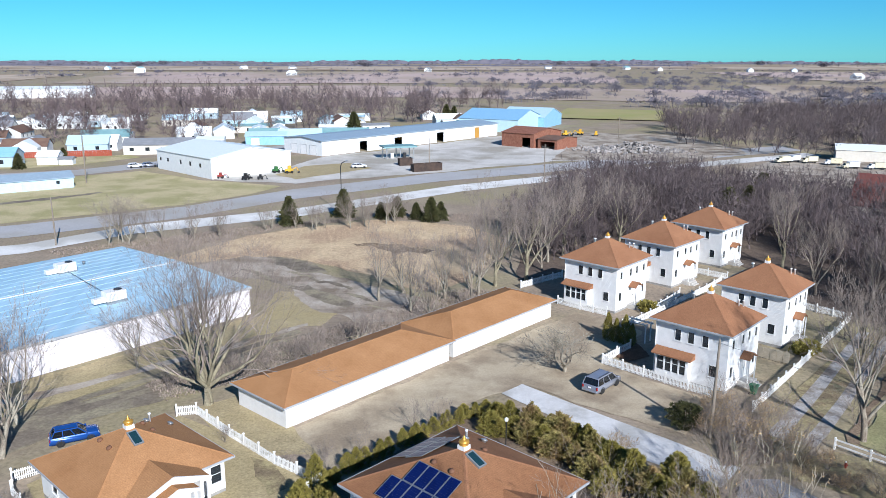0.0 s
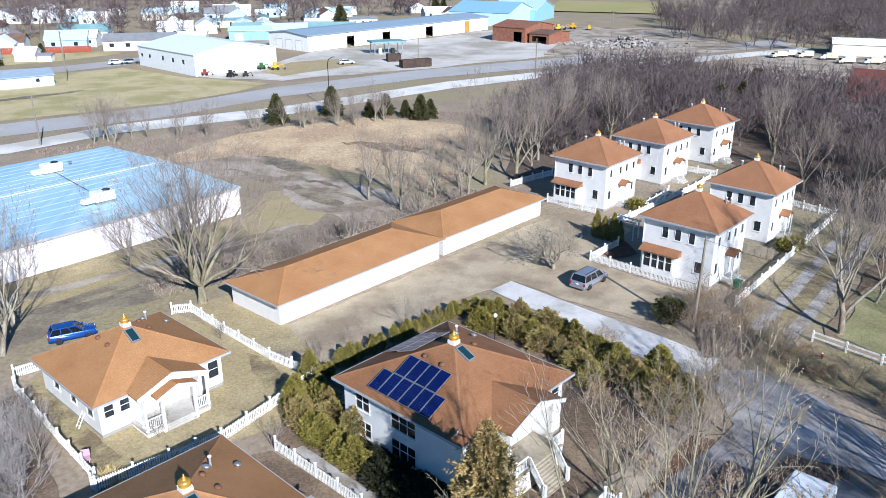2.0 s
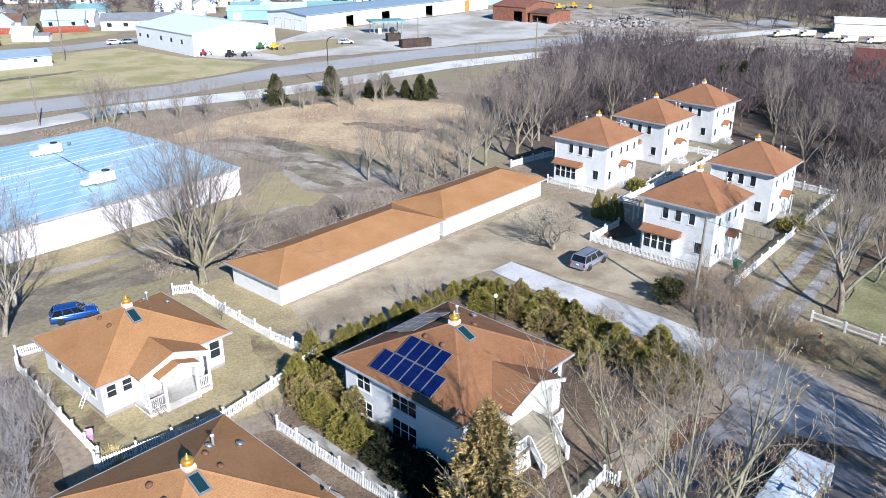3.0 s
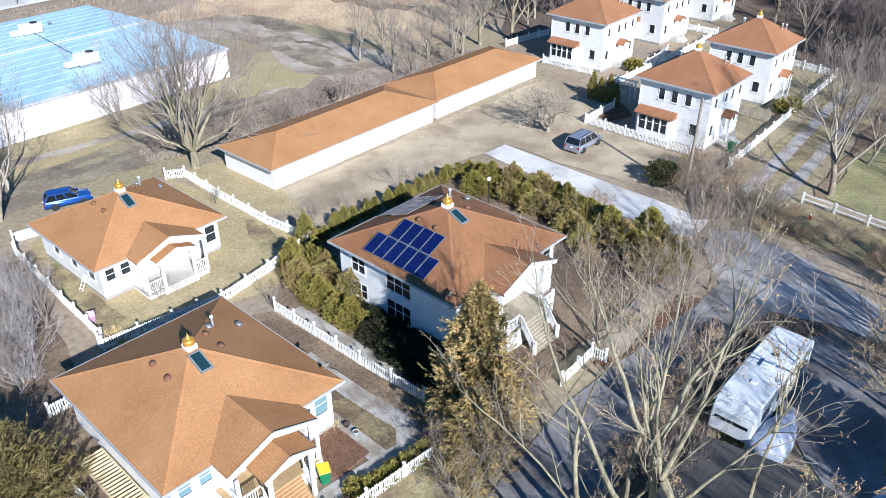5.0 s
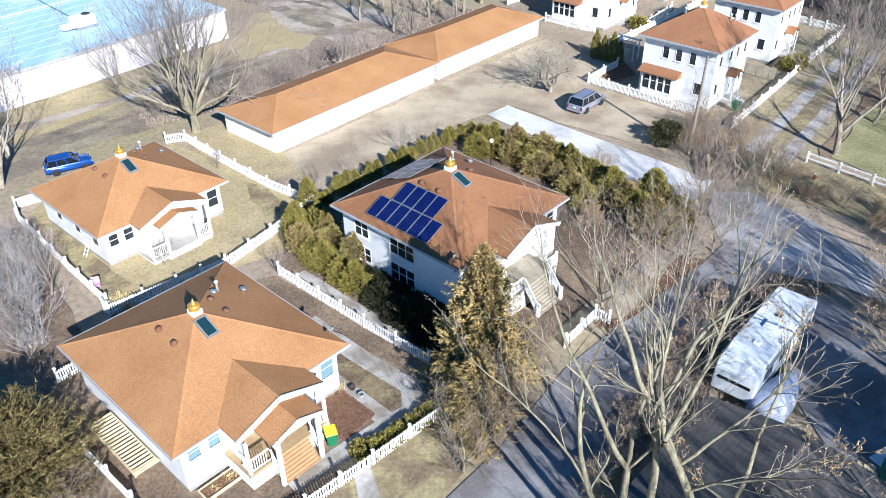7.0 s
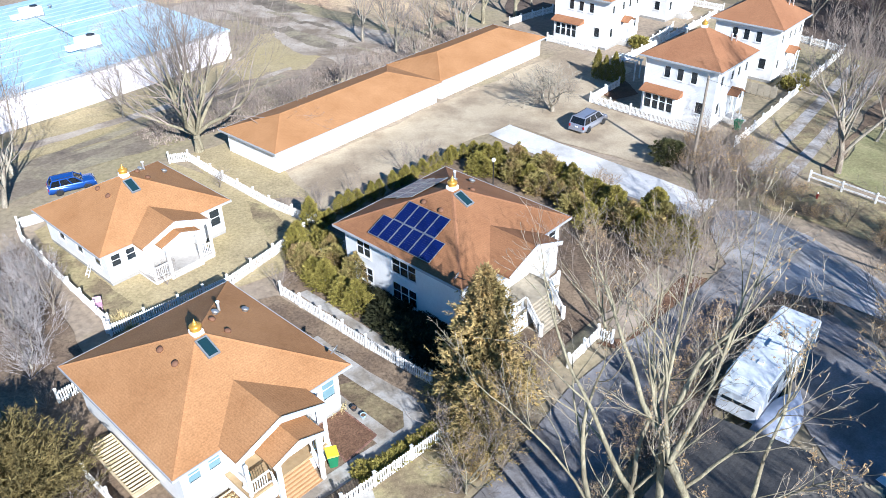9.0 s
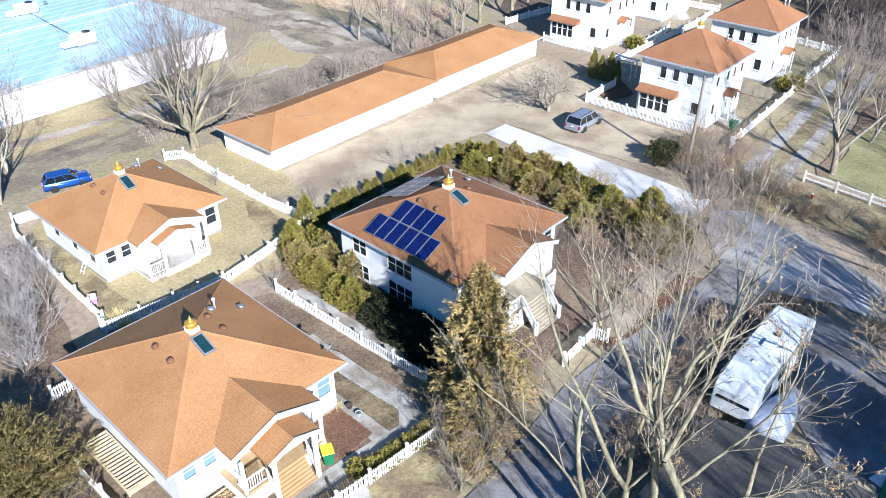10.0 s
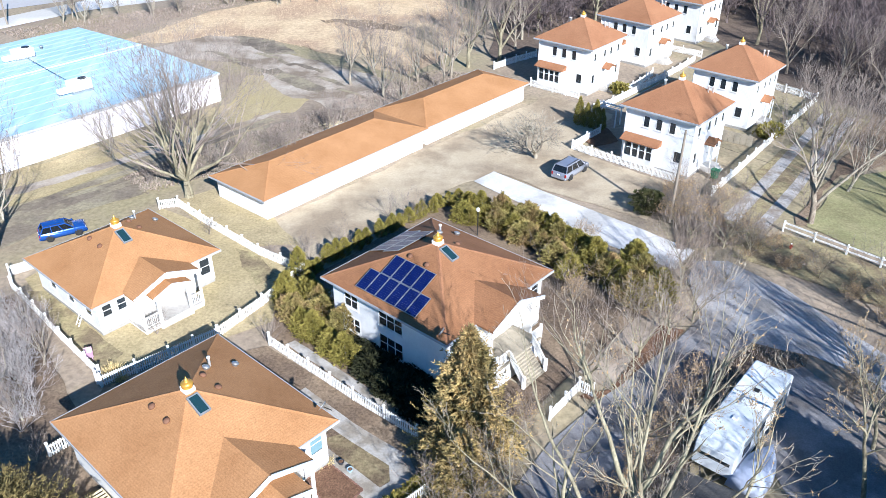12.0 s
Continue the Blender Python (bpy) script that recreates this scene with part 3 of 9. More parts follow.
# the lot, the drive and the street
patch("pavement_lot", [(-15.2, 62.2), (-0.5, 79), (12.6, 93), (15, 96), (22, 89), (15.6, 78), (24, 69.5), (19.5, 62.5), (11, 68.5), (6.4, 72.8), (1, 68.5), (-4, 62), (-10.2, 55.2), (-13, 59)],
      0.02, MAT_LOT, 0.5, 1.2, label="tan gravel parking lot beside the garage", category="lot")
patch("pavement_drive", [(4.1, 70.6), (6.3, 72.9), (11.1, 68.0), (18.9, 60.6), (22.5, 56.8), (20.0, 53.8), (14.6, 58.4), (9.8, 64.1)], 0.03, MAT_DRIVE, 0.08, 1.5,
      label="pale concrete driveway crossed by branch shadows", category="driveway")
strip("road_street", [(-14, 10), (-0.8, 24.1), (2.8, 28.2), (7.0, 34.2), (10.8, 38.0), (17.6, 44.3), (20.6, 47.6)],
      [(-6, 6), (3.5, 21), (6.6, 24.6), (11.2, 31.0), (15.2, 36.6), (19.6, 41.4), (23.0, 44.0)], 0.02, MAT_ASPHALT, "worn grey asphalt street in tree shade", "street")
patch("road_cross", [(20.4, 47.4), (20.6, 52.4), (21.9, 55.2), (24.8, 55.0), (27.9, 51.0), (31.4, 43.2), (37, 34), (46, 22), (41, 18), (33, 31), (29.6, 39.5), (26.6, 42.6), (23.0, 43.9)], 0.025, MAT_ASPHALT_PALE, 0.25, 1.5,
      label="pale worn asphalt cross street crossed by branch shadows", category="street")
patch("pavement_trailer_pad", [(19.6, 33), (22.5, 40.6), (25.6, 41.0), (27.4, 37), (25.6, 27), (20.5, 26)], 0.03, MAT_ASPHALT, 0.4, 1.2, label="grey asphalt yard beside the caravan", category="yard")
patch("pavement_side_path", [(15.7, 47.5), (16.9, 46.2), (11.6, 39.1), (9.9, 40.8)], 0.05, MAT_SLAB, 0.03, 3, label="tan concrete slab beside the street", category="slab")
patch("ground_soil_strip", [(16.9, 46.2), (18.5, 45.6), (17.4, 44.2), (12.0, 39.0), (10.4, 37.9), (9.4, 38.4), (11.7, 39.1)], 0.03, MAT_BED, 0.15, 0.7, label="bare reddish soil between slab and street", category="soil")
patch("ground_verge_yard", [(15.4, 36.4), (19.8, 41.2), (23.0, 43.7), (26.4, 42.4), (25.6, 41.2), (22.3, 41.0), (19, 36.6), (12, 29), (9.5, 27), (8, 25.5), (11.4, 31)], 0.028, MAT_LEAF_LITTER, 0.3, 1.0, label="leaf-strewn strip between street and caravan", category="verge")
patch("ground_lane", [(25.4, 62.8), (28.6, 66.4), (38, 77.6), (47, 89.0), (54, 88), (44, 76.6), (37.6, 69.8), (31.2, 62.0), (28.5, 58.6)], 0.016, MAT_VERGE, 0.5, 1.5, label="leaf-strewn verge of the gravel lane", category="lane")
strip("road_lane_rut", [(26.6, 62.6), (28.8, 65.2), (34.0, 71.6), (41.0, 80.6), (48.0, 89.6)], [(28.0, 61.8), (29.9, 64.3), (35.0, 70.8), (41.9, 79.9), (48.9, 89.0)], 0.02, MAT_RUT, "pale gravel wheel track of the lane", "lane")
strip("road_lane_rut", [(29.0, 61.0), (31.2, 63.6), (36.2, 69.8), (43.0, 78.8), (50.0, 87.8)], [(30.0, 60.3), (32.2, 62.8), (37.1, 69.1), (43.9, 78.2), (50.8, 87.2)], 0.02, MAT_RUT, "pale gravel wheel track of the lane", "lane")
patch("ground_lane_grass", [(28.6, 61.9), (30.6, 64.4), (39, 74.9), (50, 89), (50.4, 88.4), (39.8, 74.6), (31.2, 63.9), (29.2, 61.4)], 0.02, MAT_VERGE, 0.15, 1.0, label="grass strip between lane ruts", category="grass")
patch("ground_brush_east", [(33.0, 61.2), (36.6, 66.6), (45, 77), (60, 96), (70, 90), (70, 76), (52, 76), (41.6, 71.6), (38.0, 67.6), (34.2, 60.8)], 0.018, MAT_LEAF_LITTER, 0.8, 1.5, label="brown leaf litter under the trees beside the lane", category="ground")
patch("ground_lawn_east", [(34.0, 60.8), (38.4, 67.4), (42, 71.2), (52, 75), (68, 74), (66, 46), (46, 47)], 0.02, MAT_LAWN_EAST, 0.8, 1.5, label="green lawn behind a rail fence", category="grass")
patch("ground_verge_cross", [(26.2, 57.6), (31.2, 59.6), (33.6, 58.4), (44, 47), (40, 42), (33.6, 49.0), (28.6, 53.6), (25.4, 55.8)], 0.022, MAT_VERGE, 0.3, 1.0, label="dry tan verge with dead leaves along the cross street", category="verge")

# gardens
patch("ground_garden_west", [(-33.2, 53.0), (-25.7, 65.0), (-19.9, 61.1), (-10.6, 53.4), (-12, 47), (-22.4, 40.2)], 0.02, MAT_LAWN, 0.2, 2, label="dry lawn round the western house", category="garden")
patch("ground_bare_bed", [(-32.2, 51.0), (-30.6, 51.4), (-24.0, 44.6), (-22.0, 43.4), (-22.4, 41.2), (-24.4, 42.8)], 0.026, MAT_VERGE, 0.35, 0.7, label="bare patchy soil along the western fence", category="soil")
patch("ground_bare_bed", [(-17.0, 57.4), (-14.4, 56.2), (-12.6, 53.2), (-14.4, 52.0), (-16.0, 54.6)], 0.026, MAT_VERGE, 0.5, 0.7, label="bare planting bed beside the fence", category="soil")
patch("ground_garden_front", [(-22.5, 34), (-22, 40), (-12, 44), (-1.2, 34.8), (-0.2, 30.6), (-7, 24.3), (-12, 18), (-19, 27.6)], 0.02, MAT_LEAF_LITTER, 0.2, 2,
      label="bare leaf-strewn garden round the front house", category="garden")
patch("ground_brush_west", [(-33, 22), (-37, 47), (-33, 51), (-28.5, 45), (-23, 37.5), (-22.5, 34), (-20.2, 31.5), (-15, 22.5), (-19, 15)], 0.022, MAT_LEAF_LITTER, 0.4, 1.0, label="brown leaf litter under shrubs beside the cottage", category="ground")
patch("ground_verge_front", [(-12, 18), (-7.3, 24), (-0.1, 30.5), (2.4, 28.7), (-0.8, 24.3), (-8, 16)], 0.025, MAT_VERGE, 0.15, 1.0, label="patchy lawn verge by the street", category="grass")
patch("ground_garden_solar", [(-11.8, 44.3), (-12.5, 50), (-9, 54), (0.2, 65.2), (2.9, 67), (9, 64.5), (15.5, 55), (16.4, 47), (10, 41), (3, 33), (-0.8, 35)], 0.02, MAT_LEAF_LITTER, 0.3, 2,
      label="brown leaf-strewn garden round the solar house", category="garden")
MAT_WOODFLOOR = surf("woodland_floor", (0.136, 0.104, 0.084), (0.096, 0.076, 0.064), 0.3, 0.98, 0.5, (0.176, 0.136, 0.104), 0.08, fine=(3.0, 0.3), spec=0.1)
patch("ground_woods", [(8, 110), (14, 145), (30, 196), (70, 190), (100, 165), (140, 140), (120, 70), (62, 60), (60, 80), (52, 92), (47, 100), (42, 130), (24, 120)], 0.015, MAT_WOODFLOOR, 2, 5,
      label="leaf-strewn woodland floor", category="woodland")
patch("ground_garden_lawn", [(-6.7, 34.7), (-5.3, 35.3), (-2.4, 32.9), (-2.6, 31.2), (-3.6, 30.8), (-5.6, 32.9)], 0.03, MAT_PATCHY, 0.1, 0.6, label="patchy worn lawn panel between the paths", category="grass")
for nm, pts, lb in (
    ("pavement_walk", [(-9.6, 38.4), (-8.6, 39.4), (-5.0, 35.9), (-1.6, 33.2), (-0.9, 31.4), (-4.2, 28.4), (-7.6, 25.2), (-8.4, 26.0), (-5.2, 29.0), (-2.6, 31.2), (-2.7, 32.4), (-5.7, 34.9)], "curved concrete garden walk"),
    ("pavement_walk_door", [(-7.4, 33.4), (-6.6, 34.0), (-3.0, 30.6), (-3.8, 29.8)], "straight concrete garden walk by the mulch bed"),
    ("pavement_walk_street", [(-4.9, 26.5), (-4.1, 27.0), (-3.6, 25.6), (-2.5, 22.8), (-3.6, 22.2), (-4.5, 24.9)], "pale concrete walk from gate to street"),
):
    patch(nm, pts, 0.045, MAT_WALK, 0.03, 0.7, label=lb, category="path")
patch("pavement_hedge_path", [(-10.6, 44.0), (-10.0, 44.5), (-6.9, 41.6), (-3.8, 38.7), (-1.2, 36.3), (-1.7, 35.8), (-4.2, 38.1), (-7.4, 41.1)], 0.045, MAT_WALK, 0.12, 0.7, label="narrow worn path between fence and hedge", category="path")
patch("ground_mulch_bed", [(-7.4, 31.4), (-6.2, 32.6), (-4.1, 30.6), (-5.6, 28.7)], 0.06, MAT_BED, 0.05, 0.6, label="brown mulch bed edged with bricks", category="flower bed")

# farmland out to the horizon
far = [
    ("field_brown", [(-420, 520), (-60, 640), (250, 560), (330, 760), (-120, 900), (-520, 800)], MAT_CROP, "harvested brown field"),
    ("field_tan", [(-1200, 700), (-560, 850), (-700, 1500), (-1500, 1300)], MAT_CROP_TAN, "tan stubble field"),
    ("field_far_brown", [(-500, 950), (200, 1000), (300, 1700), (-700, 1650)], MAT_CROP, "far brown field"),
    ("field_pasture", [(48, 420), (110, 400), (140, 470), (66, 500)], MAT_GREENFIELD, "pale green pasture"),
    ("field_east", [(250, 620), (700, 560), (820, 860), (330, 930)], MAT_CROP_TAN, "pale stubble field beyond the wood"),
    ("field_far_east", [(500, 1050), (1400, 900), (1600, 1700), (500, 1700)], MAT_CROP, "far ploughed field"),
    ("field_horizon", [(-1800, 1800), (300, 1900), (500, 3000), (-2200, 3000)], MAT_CROP_TAN, "distant tan field"),
    ("field_horizon_east", [(500, 2000), (2200, 1800), (2600, 3000), (500, 3000)], MAT_CROP_TAN, "distant pale field"),
    ("field_west", [(-700, 420), (-330, 470), (-480, 760), (-900, 680)], MAT_CROP_TAN, "pale field beyond the town"),
]
for i, (nm, pts, mt, lb) in enumerate(far):
    patch(nm, pts, 0.3 + 0.06 * i, mt, 8, 60, label=lb, category="field")
patch("water_pond", [(355, 690), (420, 680), (430, 720), (365, 716)], 1.1, MAT_WATER, 4, 15, label="small blue pond", category="pond")
# ---- houses ----
def finial(parent, z, s=1.0):
    bm = lathe([(0.42 * s, 0), (0.45 * s, 0.06 * s), (0.36 * s, 0.10 * s), (0.46 * s, 0.20 * s), (0.50 * s, 0.32 * s), (0.45 * s, 0.44 * s), (0.30 * s, 0.54 * s), (0.14 * s, 0.60 * s),
                (0.18 * s, 0.68 * s), (0.12 * s, 0.76 * s), (0.05 * s, 0.86 * s), (0.012 * s, 1.05 * s)])
    f = part("finial", bm, MAT_GOLD, parent, "golden pot-shaped finial on the roof peak", pose(0, 0, z), True)
    part("plinth", B((-0.42 * s, 0.42 * s, -0.42 * s, 0.42 * s, -0.35, 0.02)), MAT_TRIM, f)
    return f


def on_roof(w, d, ze, za, x, y):
    """The pose on a pyramid roof at (x, y): z outwards, y up the slope."""
    sx, sy = x / (w / 2), y / (d / 2)
    if abs(sy) >= abs(sx):
        run, s = d / 2, -1 if y < 0 else 1
        slope = math.degrees(math.atan2(za - ze, run))
        return pose(x, y, za - (za - ze) * abs(sy), 0, 0, 0 if s < 0 else 180) @ pose(0, 0, 0, slope)
    run, s = w / 2, -1 if x < 0 else 1
    slope = math.degrees(math.atan2(za - ze, run))
    return pose(x, y, za - (za - ze) * abs(sx), 0, 0, -90 if s < 0 else 90) @ pose(0, 0, 0, slope)


def vent_pipe(parent, m, h=0.55, r=0.09):
    base = m.translation
    ob = part("vent_pipe", lathe([(r, -0.1), (r, h), (r * 1.35, h + 0.01), (r * 1.35, h + 0.09), (r * 0.4, h + 0.13)], 10), MAT_TRIM, parent, "", Matrix.Translation(base), True)
    return ob


def box_vent(parent, m, mat):
    return part("roof_vent", lathe([(0.19, 0), (0.21, 0.05), (0.19, 0.13), (0.08, 0.19)], 10), mat, parent, "", m, True)


def two_storey(x, y, yaw, w, d, label):
    th = thing("house", label, "house", pose(x, y, 0, 0, 0, yaw), "two-storey houses")
    ze, za, o = 6.2, 8.85, 0.5
    ww, wd = w - 2 * o, d - 2 * o
    z0, h = 0.3, ze - 0.42
    L, F = wd - 0.32, ww
    ops = {"l": [], "f": [], "r": [], "b": []}
    wins = []

    def opening(s, x0, w_, z_, h_, mull=1, bars=1):
        ops[s].append((x0, x0 + w_, z_ - z0, z_ + h_ - z0))
        wins.append((s, x0, w_, z_, h_, mull, bars))
    for fx in (0.27, 0.46, 0.66):
        opening("l", L * fx, 0.62, 4.3, 1.15)
    opening("l", L * 0.78, 0.75, 1.45, 1.15)
    for fx in (0.12, 0.42, 0.62, 0.85):
        opening("f", F * fx, 0.5, 4.35, 0.95)
    opening("f", F * 0.1, 0.6, 1.45, 1.1)
    opening("f", F * 0.83, 0.6, 1.45, 1.1)
    for fx in (0.2, 0.5, 0.8):
        opening("b", F * fx, 0.6, 4.35, 0.95)
        opening("r", L * fx, 0.6, 4.35, 0.95)
    door_x = F * 0.45
    ops["f"].append((door_x, door_x + 0.95, 0.6 - z0, 2.7 - z0))
    ms = walls(th, ww, wd, h - z0 + 0.3, z0, ops, MAT_WHITE)
    for s, x0, w_, z_, h_, mull, bars in wins:
        window(th, ms[s] @ pose(x0, 0, z_ - z0), w_, h_, mull, bars, rim=0.045)
    part("foundation", B((-ww / 2 + 0.02, ww / 2 - 0.02, -wd / 2 + 0.02, wd / 2 - 0.02, 0, z0)), MAT_FOUND, th)
    dr = part("door", B((0.05, 0.9, 0.05, 0.1, 0.0, 2.05)), MAT_TRIM, th, "white panelled front door", ms["f"] @ pose(door_x, 0, 0.6 - z0))
    part("door_frame", B((-0.07, 0.02, -0.03, 0.12, 0, 2.15), (0.93, 1.02, -0.03, 0.12, 0, 2.15), (0.02, 0.93, -0.03, 0.12, 2.05, 2.15)), MAT_TRIM, dr)
    part("handle", B((0.78, 0.84, 0.0, 0.05, 0.95, 1.05)), MAT_DARKMETAL, dr)
    # door hood, stoop and steps
    bm = bmesh.new()
    add_prism(bm, [(door_x - 0.45, 3.0), (door_x + 0.475, 3.55), (door_x + 1.4, 3.0), (door_x + 1.4, 2.9), (door_x + 0.475, 3.4), (door_x - 0.45, 2.9)], "y", -wd / 2 - 1.1, -wd / 2)
    bmesh.ops.translate(bm, vec=(-ww / 2, 0, 0), verts=bm.verts)
    hood = part("door_hood", bm, MAT_ROOF_RED, th, "small brown gabled hood over the door")
    for xx in (door_x - 0.4, door_x + 1.25):
        part("post", B((-ww / 2 + xx, -ww / 2 + xx + 0.1, -wd / 2 - 1.0, -wd / 2 - 0.9, 0.5, 2.9)), MAT_TRIM, hood)
    st = part("stoop", B((-ww / 2 + door_x - 0.5, -ww / 2 + door_x + 1.45, -wd / 2 - 1.2, -wd / 2, 0, 0.55)), MAT_CONC, th)
    for i in range(2):
        part("step", B((-ww / 2 + door_x - 0.3, -ww / 2 + door_x + 1.25, -wd / 2 - 1.5 - 0.3 * i, -wd / 2 - 1.2 - 0.3 * i, 0, 0.37 - 0.18 * i)), MAT_CONC, st)
    # bay window on the -x side
    by0, by1 = wd / 2 - 0.55, wd / 2 - 4.1
    bm = B((-ww / 2 - 0.75, -ww / 2, by1, by0, 0.35, 1.05), (-ww / 2 - 0.75, -ww / 2, by1, by0, 2.55, 2.75), (-ww / 2 - 0.75, -ww / 2, by0 - 0.12, by0, 1.05, 2.55), (-ww / 2 - 0.75, -ww / 2, by1, by1 + 0.12, 1.05, 2.55))
    bay = part("bay_window", bm, MAT_WHITE, th, "white bay with four tall windows under a brown shed roof")
    n = 4
    for i in range(n):
        a = by0 - 0.2 - i * (by0 - by1 - 0.4) / n
        b = a - (by0 - by1 - 0.4) / n
        part("pane", B((-ww / 2 - 0.72, -ww / 2 - 0.7, b + 0.1, a - 0.1, 1.1, 2.5)), MAT_PANE, bay)
        part("mullion", B((-ww / 2 - 0.78, -ww / 2 - 0.68, b - 0.08, b + 0.08, 1.05, 2.55), (-ww / 2 - 0.74, -ww / 2 - 0.69, b + 0.08, a - 0.08, 1.95, 2.0)), MAT_TRIM, bay)
    bm = bmesh.new()
    add_prism(bm, [(-ww / 2 - 1.1, 2.72), (-ww / 2 - 1.1, 2.82), (-ww / 2, 3.3), (-ww / 2, 2.72)], "y", by1 - 0.35, by0 + 0.35)
    part("bay_roof", bm, MAT_ROOF_RED, bay)
    # roof
    hip_roof(th, w, d, ze, za, MAT_ROOF_RED, MAT_ROOF_RED)
    finial(th, za + 0.12, 0.62)
    vent_pipe(th, on_roof(w, d, ze, za, w * 0.2, -d * 0.26))
    vent_pipe(th, on_roof(w, d, ze, za, w * 0.27, -d * 0.29))
    vent_pipe(th, on_roof(w, d, ze, za, -w * 0.05, d * 0.18), 0.5, 0.13)
    part("downpipe", tube([(-ww / 2 - 0.06, wd / 2 - 0.1, ze - 0.2), (-ww / 2 - 0.06, wd / 2 - 0.1, 0.35), (-ww / 2 - 0.5, wd / 2 - 0.1, 0.15), (-ww / 2 - 1.3, wd / 2 - 0.1, 0.1)], 0.05), MAT_TRIM, th)
    return th


two_storey(19.48, 100.99, 49.1, 9.0, 8.8, "white two-storey house with brown hip roof behind the garage")
two_storey(25.45, 76.3, 48.2, 8.5, 8.7, "white two-storey house with brown hip roof beside the parked van")
two_storey(35.83, 88.61, 48.6, 8.1, 8.4, "white two-storey house with brown hip roof partly in tree shadow")
two_storey(29.79, 112.5, 46.7, 8.7, 8.9, "white two-storey house with brown hip roof in mid row")
two_storey(40.07, 123.71, 46.3, 8.2, 9.1, "white two-storey house with brown hip roof by the wood")


def porch_gable(th, rx, rw, ry, rz, rr, gy, shingle):
    """The small gabled roof over a porch stair."""
    bm = bmesh.new()
    add_prism(bm, [(rx - rw, rz), (rx, rz + rr), (rx + rw, rz), (rx + rw, rz - 0.12), (rx, rz + rr - 0.12), (rx - rw, rz - 0.12)], "y", ry, gy + 0.3)
    pr = part("porch_roof", bm, shingle, th, "small brown gable over the stairs")
    for s_ in (-1, 1):
        bm = bmesh.new()
        add_beam(bm, (rx + s_ * (rw + 0.02), ry - 0.04, rz - 0.06), (rx, ry - 0.04, rz + rr - 0.04), 0.08, 0.22)
        part("bargeboard", bm, MAT_TRIM, pr)
        sx = rx + s_ * (rw - 0.35)
        part("beam", B((sx - 0.06, sx + 0.06, ry + 0.3, gy + 0.4, rz - 0.3, rz - 0.1)), MAT_TRIM, pr)
    bm = bmesh.new()
    add_prism(bm, [(rx - rw + 0.25, rz - 0.13), (rx, rz + rr - 0.2), (rx + rw - 0.25, rz - 0.13)], "y", ry + 0.12, ry + 0.2)
    part("gable_wall", bm, MAT_TRIM, pr)


